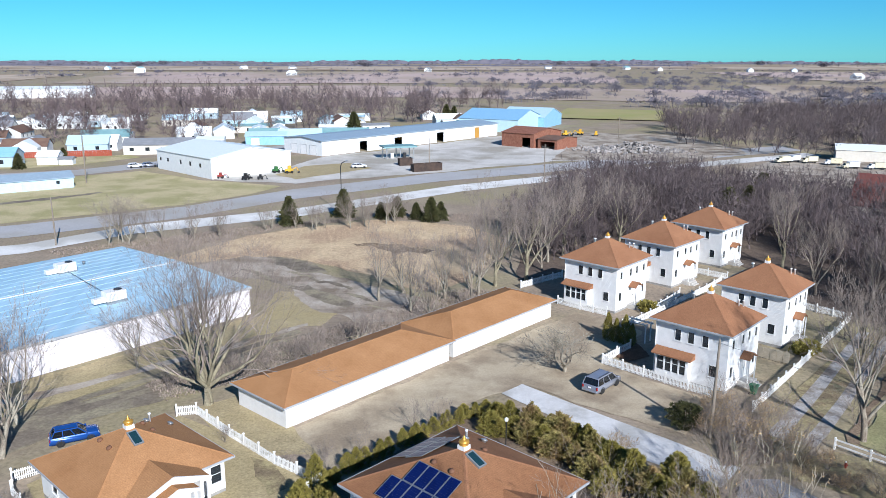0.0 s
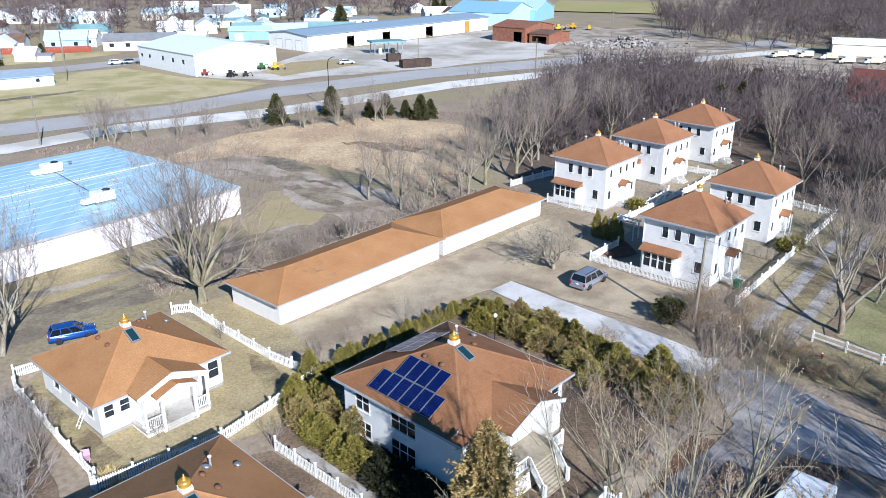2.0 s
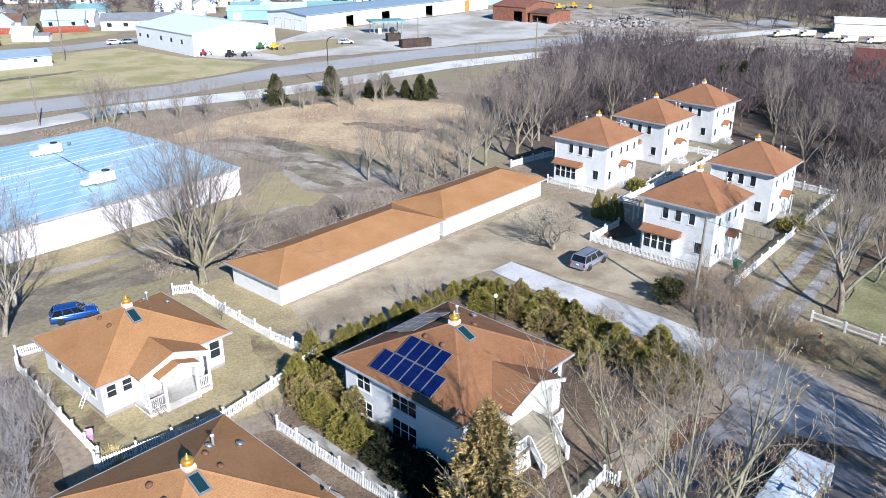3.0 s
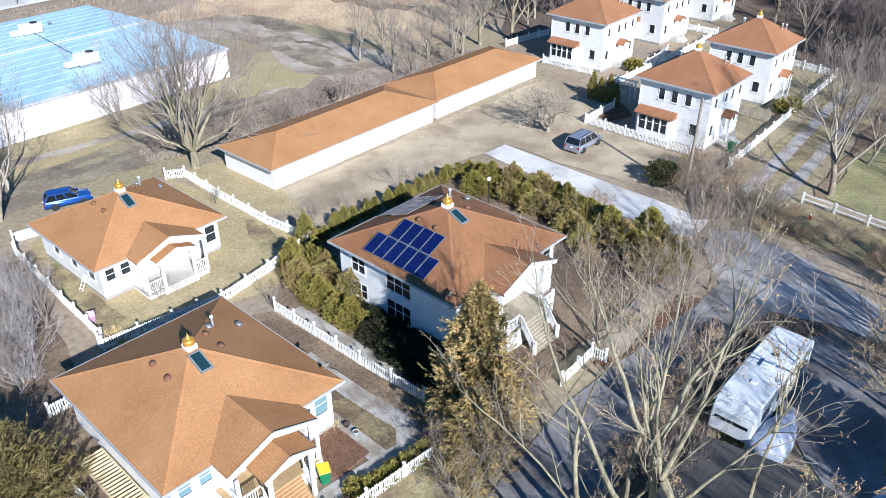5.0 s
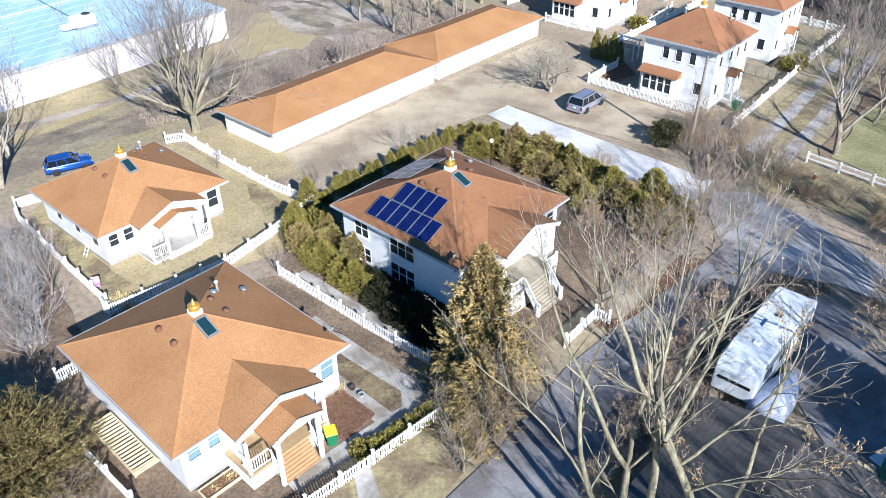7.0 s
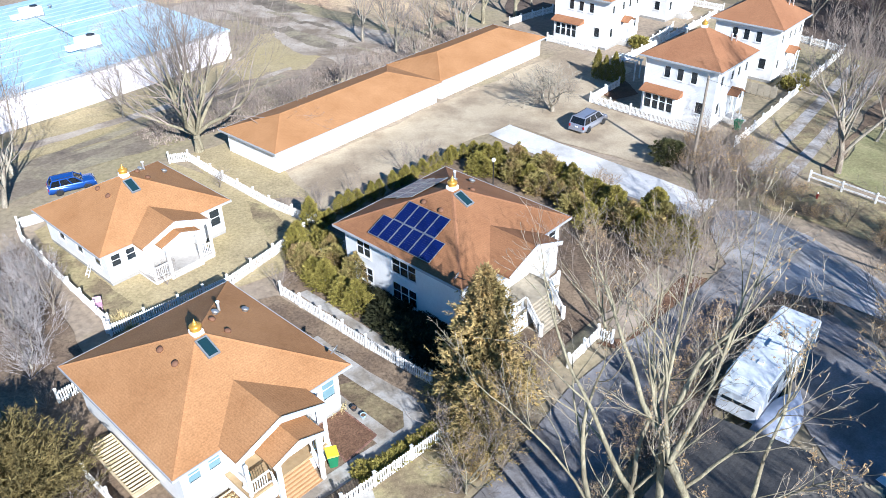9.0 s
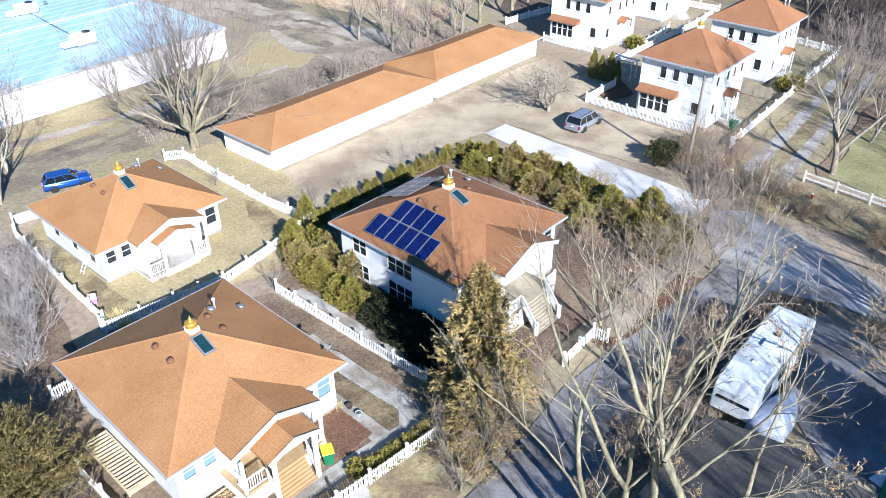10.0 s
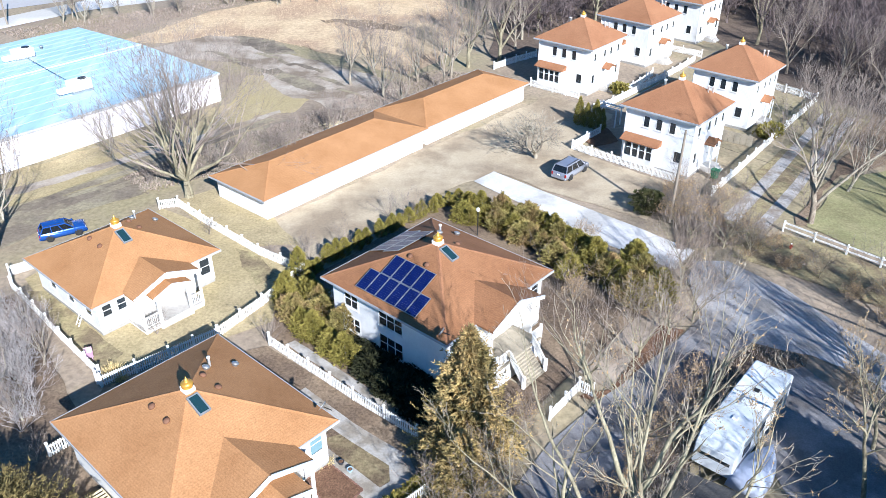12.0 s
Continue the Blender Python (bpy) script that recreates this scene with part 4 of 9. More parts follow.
def cottage(x, y, yaw, w, d, ze, za, label, floor, solar=False, porch_x=0.48, lower=False, porch_out=2.8, shingle=MAT_ROOF, tread=MAT_STEP, roofed=True):
    """A hip-roofed cottage with a gabled porch on its -y side."""
    th = thing("cottage", label, "house", pose(x, y, 0, 0, 0, yaw), "hip-roofed cottages")
    o = 0.55
    ww, wd = w - 2 * o, d - 2 * o
    z0 = 0.35
    h = ze - 0.16 - z0
    ops = {"l": [], "f": [], "r": [], "b": []}
    wins = []

    def opening(s, x0, w_, z_, h_, mull=1, bars=2):
        ops[s].append((x0, x0 + w_, z_ - z0, z_ + h_ - z0))
        wins.append((s, x0, w_, z_, h_, mull, bars))
    zt = ze - 0.55
    opening("f", 0.4, 0.66, zt - 0.9, 0.9)
    opening("f", 1.55, 0.66, zt - 0.9, 0.9)
    opening("f", ww * 0.88, 0.85, zt - 1.35, 1.35)
    if lower:
        L = wd - 0.32
        opening("l", L * 0.10, 1.3, zt - 1.25, 1.25, 2, 2)
        opening("l", L * 0.43, 2.2, zt - 1.3, 1.3, 3, 2)
        opening("l", L * 0.43, 2.2, 0.75, 1.3, 3, 2)
        opening("l", L * 0.12, 1.2, 0.9, 1.1, 2, 2)
    else:
        for fx in (0.2, 0.5, 0.78):
            opening("l", wd * fx, 0.9, zt - 1.1, 1.1)
    for fx in (0.2, 0.55, 0.8):
        opening("b", ww * fx, 0.9, zt - 1.1, 1.1)
        opening("r", wd * fx - 0.3, 0.9, zt - 1.1, 1.1)
    px = -ww / 2 + ww * porch_x
    dx = ww * porch_x - 0.3
    ops["f"].append((dx, dx + 0.95, floor - z0, floor + 2.05 - z0))
    ms = walls(th, ww, wd, h, z0, ops, MAT_WHITE)
    for s, x0, w_, z_, h_, mull, bars in wins:
        window(th, ms[s] @ pose(x0, 0, z_ - z0), w_, h_, mull, bars, pane=MAT_BLIND if s == "f" and tread == MAT_STEP else None)
    part("foundation", B((-ww / 2 + 0.02, ww / 2 - 0.02, -wd / 2 + 0.02, wd / 2 - 0.02, 0, z0)), MAT_FOUND, th)
    dr = part("door", B((0.05, 0.9, 0.05, 0.1, 0, 2.0)), MAT_TRIM, th, "white front door under the porch", ms["f"] @ pose(dx, 0, floor - z0))
    part("handle", B((0.1, 0.16, 0.0, 0.05, 0.95, 1.05)), MAT_DARKMETAL, dr)
    hip_roof(th, w, d, ze, za, shingle, MAT_ROOF_CAP if shingle == MAT_ROOF else MAT_ROOF_RED)
    finial(th, za + 0.15, 0.72)
    # skylight below the peak, box vents and pipes
    sk = on_roof(w, d, ze, za, -0.1, -1.1)
    s = part("skylight", B((-0.36, -0.28, -0.66, 0.66, 0, 0.14), (0.28, 0.36, -0.66, 0.66, 0, 0.14), (-0.28, 0.28, -0.66, -0.58, 0, 0.14), (-0.28, 0.28, 0.58, 0.66, 0, 0.14)), MAT_SKYFRAME, th, "", sk)
    part("pane", B((-0.28, 0.28, -0.58, 0.58, 0.08, 0.11)), MAT_SKYLIGHT, s)
    for vx, vy in ((-1.75, 1.0), (-1.8, -0.6), (1.55, 1.1), (1.55, -0.45)):
        box_vent(th, on_roof(w, d, ze, za, vx, vy), MAT_VENT)
    vent_pipe(th, on_roof(w, d, ze, za, 2.6, 2.1), 0.6)
    for vx, vy in ((2.15, 1.8), (4.0, 1.7)):
        part("roof_vent", lathe([(0.17, 0), (0.17, 0.1), (0.24, 0.12), (0.24, 0.2), (0.1, 0.27)], 12), MAT_GALV, th, "shiny metal roof vent", on_roof(w, d, ze, za, vx, vy), True)
    # gable that breaks forward from the roof, and the lower porch gable
    slope = (za - ze) / (d / 2)
    gx, gw, gy, gz = -0.15, 2.75, -d / 2 - 1.42, ze + 0.08
    rise = gw * 0.36
    back = -(za - (gz + rise)) / slope
    t = 0.16
    bm = bmesh.new()
    add_prism(bm, [(gx - gw, gz), (gx, gz + rise), (gx + gw, gz), (gx + gw, gz - t), (gx, gz + rise - t), (gx - gw, gz - t)], "y", gy, back)
    g = part("gable_roof", bm, shingle, th, "brown gable breaking forward from the main roof")
    for s_ in (-1, 1):
        bm = bmesh.new()
        add_beam(bm, (gx + s_ * (gw + 0.02), gy - 0.05, gz - 0.08), (gx, gy - 0.05, gz + rise - 0.05), 0.1, 0.26)
        part("bargeboard", bm, MAT_TRIM, g)
    bm = bmesh.new()
    add_prism(bm, [(gx - gw + 0.3, gz - 0.2), (gx - gw + 0.3, gz - 0.12), (gx, gz + rise - 0.25), (gx + gw - 0.3, gz - 0.12), (gx + gw - 0.3, gz - 0.2)], "y", gy + 0.35, gy + 0.47)
    part("gable_wall", bm, MAT_WHITE, g)
    part("entry_wall", B((gx - gw + 0.45, gx - gw + 0.61, gy + 0.47, -wd / 2, z0, gz - 0.18)), MAT_WHITE, th)
    part("entry_wall", B((gx + gw - 0.61, gx + gw - 0.45, gy + 0.47, -wd / 2, z0, gz - 0.18)), MAT_WHITE, th)
    # porch floor, roof, posts, rails and stairs
    x0, x1, y1, y0 = gx - gw + 0.15, gx + gw - 0.3, gy - 0.35, -wd / 2 - 0.02
    deck = part("porch_deck", B((x0, x1, y1, y0, floor - 0.16, floor)), MAT_DECK if tread == MAT_STEP else tread, th, "porch floor")
    part("skirt", B((x0 + 0.05, x1 - 0.05, y1 + 0.05, y1 + 0.1, 0.05, floor - 0.16)), MAT_WHITE, deck)
    part("skirt", B((x0 + 0.05, x0 + 0.1, y1 + 0.1, y0, 0.05, floor - 0.16)), MAT_WHITE, deck)
    part("skirt", B((x1 - 0.1, x1 - 0.05, y1 + 0.1, y0, 0.05, floor - 0.16)), MAT_WHITE, deck)
    rx, rw, ry, rz = gx - 0.05, 1.6, -d / 2 - porch_out, ze - 0.1
    rr = 0.55
    for s_ in (-1, 1):
        sx = rx + s_ * (rw - 0.35)
        part("post", B((sx - 0.1, sx + 0.1, ry + 0.1, ry + 0.3, 0, rz - 0.02 if roofed else 1.1)), MAT_TRIM, th)
    if roofed:
        porch_gable(th, rx, rw, ry, rz, rr, gy, shingle)
    part("post", B((x0 + 0.02, x0 + 0.18, y1 + 0.02, y1 + 0.18, floor, gz - 0.2 if roofed else floor + 1.05)), MAT_TRIM, th)
    part("post", B((x1 - 0.18, x1 - 0.02, y1 + 0.02, y1 + 0.18, floor, gz - 0.2 if roofed else floor + 1.05)), MAT_TRIM, th)
    n = max(2, round(floor / 0.18))
    run = (y1 - ry - 0.1) / n
    sw = rw - 0.55
    stair = part("stair", B((rx - sw - 0.06, rx - sw, ry + 0.1, y1, 0.0, 0.18)), MAT_DECK if tread == MAT_STEP else tread, th, "porch stair")
    part("stringer", B((rx + sw, rx + sw + 0.06, ry + 0.1, y1, 0.0, 0.18)), MAT_DECK if tread == MAT_STEP else tread, stair)
    for i in range(n):
        z = floor - (i + 1) * floor / (n + 1)
        part("tread", B((rx - sw, rx + sw, y1 - run * (i + 1), y1 - run * i + 0.02, z - 0.05, z)), tread, stair)
        part("riser", B((rx - sw + 0.01, rx + sw - 0.01, y1 - run * i - 0.01, y1 - run * i + 0.01, z, z + floor / (n + 1) - 0.05)), MAT_DECK if tread == MAT_STEP else tread, stair)
    ml = np_box("baluster", -0.02, 0.02, -0.02, 0.02, 0, 0.78, MAT_TRIM)
    for s_ in (-1, 1):
        sx = rx + s_ * (rw - 0.35)
        bm = bmesh.new()
        add_beam(bm, (sx, y1, floor + 0.9), (sx, ry + 0.2, 0.95), 0.08, 0.08)
        part("handrail", bm, MAT_TRIM, stair)
        for i in range(n * 2 - 1):
            f = (i + 1) / (n * 2)
            child("baluster", ml, stair, "", pose(sx, y1 + (ry + 0.2 - y1) * f, floor * (1 - f) + 0.12))
    for a, b in (((x0 + 0.1, y1 + 0.1), (rx - rw + 0.35, y1 + 0.1)), ((x0 + 0.1, y1 + 0.1), (x0 + 0.1, gy + 0.5)), ((rx + rw - 0.35, y1 + 0.1), (x1 - 0.1, y1 + 0.1))):
        bm = bmesh.new()
        add_beam(bm, (*a, floor + 0.9), (*b, floor + 0.9), 0.08, 0.08)
        rl = part("porch_rail", bm, MAT_TRIM, deck)
        bm = bmesh.new()
        add_beam(bm, (*a, floor + 0.12), (*b, floor + 0.12), 0.06, 0.06)
        part("bottom_rail", bm, MAT_TRIM, rl)
        ln = (Vector(b) - Vector(a)).length
        for i in range(1, int(ln / 0.14)):
            p = Vector(a).lerp(Vector(b), i * 0.14 / ln)
            child("baluster", ml, rl, "", pose(p.x, p.y, floor + 0.12))
    return th


west = cottage(-24.34, 51.91, 48.5, 10.8, 10.4, 3.0, 5.6, "white cottage with brown hip roof, golden finial and small gabled porch", 0.5, porch_out=2.1, tread=MAT_CONC)
front = cottage(-13.65, 32.7, 47.1, 11.1, 12.0, 3.5, 5.9, "white cottage with brown hip roof, skylight and wooden porch stairs", 1.2)
solar = cottage(0.3, 46.2, 47.8, 11.6, 11.8, 4.7, 7.3, "white house with brown hip roof carrying blue solar panels", 1.7, lower=True, porch_out=3.2, shingle=MAT_ROOF_SHADED, tread=MAT_GREYBOARD, roofed=False)


def solar_panel(parent, m, w=0.92, h=1.71):
    p = part("solar_panel", B((0, w, 0, 0.035, 0, 0.045), (0, w, h - 0.035, h, 0, 0.045), (0, 0.035, 0.035, h - 0.035, 0, 0.045), (w - 0.035, w, 0.035, h - 0.035, 0, 0.045), (0.035, w - 0.035, 0.035, h - 0.035, 0, 0.02)), MAT_GALV, parent, "dark blue solar panel in a silver frame", m)
    bm = bmesh.new()
    for i in range(6):
        for k in range(10):
            cw, ch = (w - 0.09) / 6, (h - 0.09) / 10
            add_box(bm, 0.045 + i * cw + 0.004, 0.045 + (i + 1) * cw - 0.004, 0.045 + k * ch + 0.004, 0.045 + (k + 1) * ch - 0.004, 0.02, 0.036)
    part("glazing", bm, MAT_PVCELL, p)
    return p


# two arrays on the solar house
W2, D2, ZE2, ZA2 = 11.6, 11.8, 4.7, 7.3
base = on_roof(W2, D2, ZE2, ZA2, -W2 / 2 + 0.52, 0)
for i in range(6):
    solar_panel(solar, base @ pose(-2.86 + i * 0.94, 0, 0.1))
for i in range(4):
    solar_panel(solar, base @ pose(-2.86 + (i + 1) * 0.94, 1.74, 0.1))
base = on_roof(W2, D2, ZE2, ZA2, 0, D2 / 2 - 0.5)
for k in range(2):
    for i in range(4):
        solar_panel(solar, base @ pose(-2.4 + k * 0.3 + i * 0.94, k * 1.74, 0.1))
# ---- garages ----
ME_DOORPANEL = np_box("door_panel", 0, 0.54, 0.012, 0.03, 0, 0.38, MAT_TRIM)


def garage(x, y, yaw, length, width, label, doors):
    th = thing("garage", label, "garage", pose(x, y, 0, 0, 0, yaw) @ pose(length / 2, width / 2, 0), "row of garages")
    ze, zr, o = 2.3, 3.65, 0.5
    ops = {"f": [(0.7 + i * 3.4, 0.7 + i * 3.4 + 2.7, 0.0, 1.95) for i in range(doors)]}
    ms = walls(th, length, width, ze - 0.1, 0.02, ops, MAT_WHITE)
    for x0, x1, z0, z1 in ops["f"]:
        d = part("garage_door", B((0, x1 - x0, 0.03, 0.07, 0.0, z1)), MAT_TRIM, th, "closed white panelled garage door", ms["f"] @ pose(x0, 0, 0))
        for k in range(4):
            for j in range(4):
                child("door_panel", ME_DOORPANEL, d, "", pose(0.08 + j * 0.65, 0, 0.06 + k * 0.48))
    hip_roof(th, length + 2 * o, width + 2 * o, ze, zr, MAT_ROOF, MAT_ROOF_CAP, ridge=length - width)
    return th


garage(-15.3, 62.7, 49.2, 21.6, 7.3, "long white garage with brown hip roof and closed doors", 6)
garage(-0.75, 79.9, 48.9, 18.6, 7.3, "white garage with brown hip roof, set back behind its neighbour", 5)

# ---- flat-roofed store ----
MAT_BLUEROOF = surf("blue_grey_membrane", (0.33, 0.50, 0.63), (0.40, 0.57, 0.68), 0.12, 0.5, c3=(0.550, 0.610, 0.660), scale3=0.5, stretch=(1.0, 0.15, 1, 40), fine=(1.2, 0.1), cut3=(0.55, 0.7))
MAT_PINKWALL = siding("pale_pinkish_sheet", (0.82, 0.78, 0.80), (0.77, 0.73, 0.75), 0.5, True)
MAT_SEAM = surf("pale_roof_seam", (0.385, 0.55, 0.67), (0.31, 0.48, 0.61), 0.5, 0.5, c3=(0.46, 0.61, 0.71), scale3=0.7)
SX, SY, SYAW = -26.8, 94.2, 50.5
store = thing("store", "large flat-roofed store with blue-grey roof and pale walls", "building", pose(SX, SY, 0, 0, 0, SYAW))
SL, SW, SH = 46.0, 33.0, 3.6
for nm, b in (("wall", (-SL, 0, 0, 0.3, 0, SH)), ("wall", (-SL, 0, SW - 0.3, SW, 0, SH)), ("wall", (-0.3, 0, 0.3, SW - 0.3, 0, SH)), ("wall", (-SL, -SL + 0.3, 0.3, SW - 0.3, 0, SH))):
    part(nm, B(b), MAT_PINKWALL, store)
bm = bmesh.new()
add_prism(bm, [(-0.15, SH), (SW / 2, SH + 0.55), (SW + 0.15, SH), (SW + 0.15, SH - 0.15), (-0.15, SH - 0.15)], "x", -SL - 0.15, 0.15)
roof = part("roof", bm, MAT_BLUEROOF, store)
bm = bmesh.new()
add_beam(bm, (-SL, SW / 2, SH + 0.57), (0.1, SW / 2, SH + 0.57), 0.3, 0.06)
part("ridge_strip", bm, MAT_TRIM, roof, "white strip along the roof ridge")
part("edge_trim", B((-SL - 0.2, 0.2, -0.22, -0.15, SH - 0.25, SH + 0.04), (0.15, 0.2, -0.15, SW + 0.15, SH - 0.25, SH + 0.04)), MAT_GREYTRIM, roof)


def roof_unit(ux, uy, label):
    z = SH + 0.25
    u = part("air_conditioner", soft_box(-1.2, 1.2, -0.8, 0.8, 0.25, 1.35, 0.04), MAT_TRIM, store, label, pose(ux, uy, z))
    part("curb", B((-1.25, 1.25, -0.85, 0.85, -0.1, 0.22)), MAT_GALV, u)
    bm = bmesh.new()
    for i in range(7):
        add_box(bm, -1.0 + i * 0.16, -0.92 + i * 0.16, -0.83, -0.8, 0.4, 1.2)
    part("louvre", bm, MAT_GREYTRIM, u)
    part("fan_guard", lathe([(0.45, 1.36), (0.5, 1.4), (0.45, 1.46), (0.1, 1.48)]), MAT_DARKMETAL, u, "", pose(0.5, 0, 0))
    part("duct", soft_box(-2.6, -1.2, -0.4, 0.4, 0.2, 0.75, 0.04), MAT_TRIM, u)


for k in range(8):
    for y0, z0 in ((2.0 + 1.95 * k, SH + 0.55 * (2.0 + 1.95 * k) / (SW / 2)), (SW - 2.0 - 1.95 * k, SH + 0.55 * (2.0 + 1.95 * k) / (SW / 2))):
        part("seam", B((-SL, 0.1, y0 - 0.035, y0 + 0.035, z0 - 0.02, z0 + 0.03)), MAT_SEAM, roof)


def store_local(x, y):
    v = (store.matrix_basis.inverted() @ Vector((x, y, 0)))
    return v.x, v.y


roof_unit(*store_local(-41.0, 87.2), "white rooftop air conditioner with dark louvres")
roof_unit(*store_local(-53.0, 99.5), "pale rooftop air conditioner near the far edge")

ca, cb_ = store_local(-41.0, 87.2), store_local(-53.0, 99.5)
part("conduit", tube([(*ca, SH + 0.62), ((ca[0] + cb_[0]) / 2, SW / 2, SH + 0.72), (*cb_, SH + 0.62)], 0.035, 6), MAT_DARKMETAL, store, "dark conduit across the roof between the units")
for vx, vy in ((-6.0, 6.0), (-14.0, 9.0), (-9.0, 26.0), (-30.0, 28.0)):
    part("roof_vent", lathe([(0.16, 0.0), (0.16, 0.35), (0.26, 0.38), (0.26, 0.5), (0.08, 0.56)], 10), MAT_GALV, store, "", pose(vx, vy, SH + 0.15), True)

# ---- sheds and barns beyond the road ----
MAT_SHEETWHITE = siding("white_sheet_metal", (0.76, 0.78, 0.77), (0.68, 0.70, 0.70), 0.6, True, 0.03, 0.45)
MAT_SHEETROOF = siding("pale_metal_roof", (0.80, 0.83, 0.82), (0.74, 0.78, 0.78), 0.6, True, 0.03, 0.35)
MAT_SHEETBLUE = siding("blue_sheet_metal", (0.22, 0.42, 0.62), (0.28, 0.48, 0.66), 0.6, True, 0.03, 0.4)
MAT_SHEETPALEBLUE = siding("pale_blue_sheet", (0.48, 0.64, 0.72), (0.42, 0.57, 0.66), 0.6, True, 0.03, 0.4)
MAT_RUST = siding("rusty_sheet", (0.20, 0.075, 0.045), (0.28, 0.13, 0.085), 0.5, True, 0.04, 0.85)
MAT_SLATEBLUE = siding("slate_blue_sheet", (0.30, 0.38, 0.45), (0.26, 0.33, 0.40), 0.6, True, 0.03, 0.45)
MAT_GREYROOF = surf("grey_roofing", (0.240, 0.248, 0.264), (0.192, 0.200, 0.216), 0.5, 0.8, fine=(3, 0.12))
MAT_TEALROOF = surf("teal_roofing", (0.160, 0.288, 0.304), (0.208, 0.336, 0.344), 0.4, 0.6, fine=(3, 0.1))
MAT_BROWNROOF = surf("brown_roofing", (0.136, 0.080, 0.060), (0.176, 0.112, 0.080), 0.4, 0.85, fine=(3, 0.15))
MAT_BLUEHOUSE = siding("pale_blue_siding", (0.40, 0.50, 0.56), (0.36, 0.45, 0.52), 0.2)
MAT_CREAM = siding("cream_siding", (0.66, 0.62, 0.54), (0.60, 0.56, 0.48), 0.2)
MAT_REDFENCE = surf("red_board_fence", (0.304, 0.072, 0.040), (0.240, 0.056, 0.032), 0.5, 0.8, fine=(3, 0.15))


def barn(name, label, category, x, y, yaw, length, width, eave, ridge, wall, roofing, openings=(), group="", over=0.3, panes=(), end_doors=()):
    """A gabled building with its corner at (x, y); the ridge runs along its length. openings are on the -y side: (x0, x1, z0, z1, filled?)."""
    th = thing(name, label, category, pose(x, y, 0, 0, 0, yaw), group)
    part("wall", wall_mesh(length, eave, [o[:4] for o in openings], 0.2), wall, th)
    part("wall", B((0, length, width - 0.2, width, 0, eave)), wall, th)
    for x0 in (0, length - 0.2):
        bm = bmesh.new()
        add_prism(bm, [(0.2, 0), (width - 0.2, 0), (width - 0.2, eave), (width / 2, ridge - 0.1), (0.2, eave)], "x", x0, x0 + 0.2)
        part("gable_wall", bm, wall, th)
    bm = bmesh.new()
    s = (ridge - eave) / (width / 2)
    add_prism(bm, [(-over, eave - over * s), (width / 2, ridge), (width + over, eave - over * s), (width + over, eave - over * s + 0.18), (width / 2, ridge + 0.18), (-over, eave - over * s + 0.18)], "x", -over, length + over)
    part("roof", bm, roofing, th)
    for o in openings:
        if len(o) > 4 and o[4] == "pane":
            part("window", B((o[0], o[1], 0.06, 0.1, o[2], o[3])), MAT_PANE, th)
        elif len(o) > 4:
            part("door", B((o[0], o[1], 0.08, 0.16, o[2], o[3])), o[4], th)
    for p0, p1, z0, z1 in panes:
        part("window", B((-0.03, 0.0, p0, p1, z0, z1)), MAT_PANE, th)
    for p0, p1, z0, z1 in end_doors:
        d = part("door", B((-0.03, 0.0, p0, p1, z0, z1)), MAT_TRIM, th, "closed white sectional door")
        part("door_frame", B((-0.06, 0.0, p0 - 0.15, p0, 0.0, z1 + 0.15), (-0.06, 0.0, p1, p1 + 0.15, 0.0, z1 + 0.15), (-0.06, 0.0, p0, p1, z1, z1 + 0.15)), MAT_GREYTRIM, d)
    return th


barn("barn", "large white metal barn with pale low-pitched roof", "barn", -89.5, 226.9, -43.0, 31.0, 25.5, 5.5, 7.6, MAT_SHEETWHITE, MAT_SHEETROOF,
     [(6, 7.2, 2.6, 3.6, "pane"), (13.5, 14.7, 2.6, 3.8, "pane"), (19.0, 20.2, 2.6, 3.8, "pane"), (24.5, 25.7, 2.6, 3.8, "pane"), (1.5, 2.7, 2.6, 3.5, "pane")])
# ochre fill, its colour painted for the orange light in one bay
MAT_YELLOWLIT = surf("orange_lit_bay", (0.440, 0.240, 0.048), (0.384, 0.208, 0.040), 0.6, 0.7)
barn("workshop", "very long low white workshop with open bay doors", "workshop", -46.0, 256.4, 50.0, 95.0, 20.0, 5.0, 5.9, MAT_SHEETWHITE, MAT_SLATEBLUE,
     [(17, 20.5, 0.02, 3.6), (34, 38, 0.02, 3.6), (57, 61, 0.02, 3.8), (80, 83, 0.02, 4.2, MAT_YELLOWLIT)], over=0.5,
     end_doors=[(3, 6.2, 0.1, 3.2), (8, 11.2, 0.1, 3.2), (13, 16.2, 0.1, 3.2)])
barn("barn", "blue metal barn behind the workshop", "barn", -1.0, 352.0, -25.0, 28.0, 30.0, 5.5, 9.0, MAT_SHEETPALEBLUE, MAT_SHEETBLUE)
barn("barn", "second blue metal barn with pale walls", "barn", 18.0, 372.0, -25.0, 22.0, 26.0, 5.0, 8.5, MAT_SHEETBLUE, MAT_SHEETPALEBLUE)
barn("barn", "rust-brown sheet metal barn beside the rubble yard", "barn", 15.0, 290.2, -38.0, 14.0, 19.0, 5.0, 6.6, MAT_RUST, MAT_RUST, [(9, 12.5, 0.02, 3.6)])
barn("shed", "low lean-to against the rusty barn", "shed", 27.5, 281.5, -38.0, 8.0, 14.0, 3.4, 4.2, MAT_RUST, MAT_BROWNROOF, [(1, 7, 0.02, 2.6)])
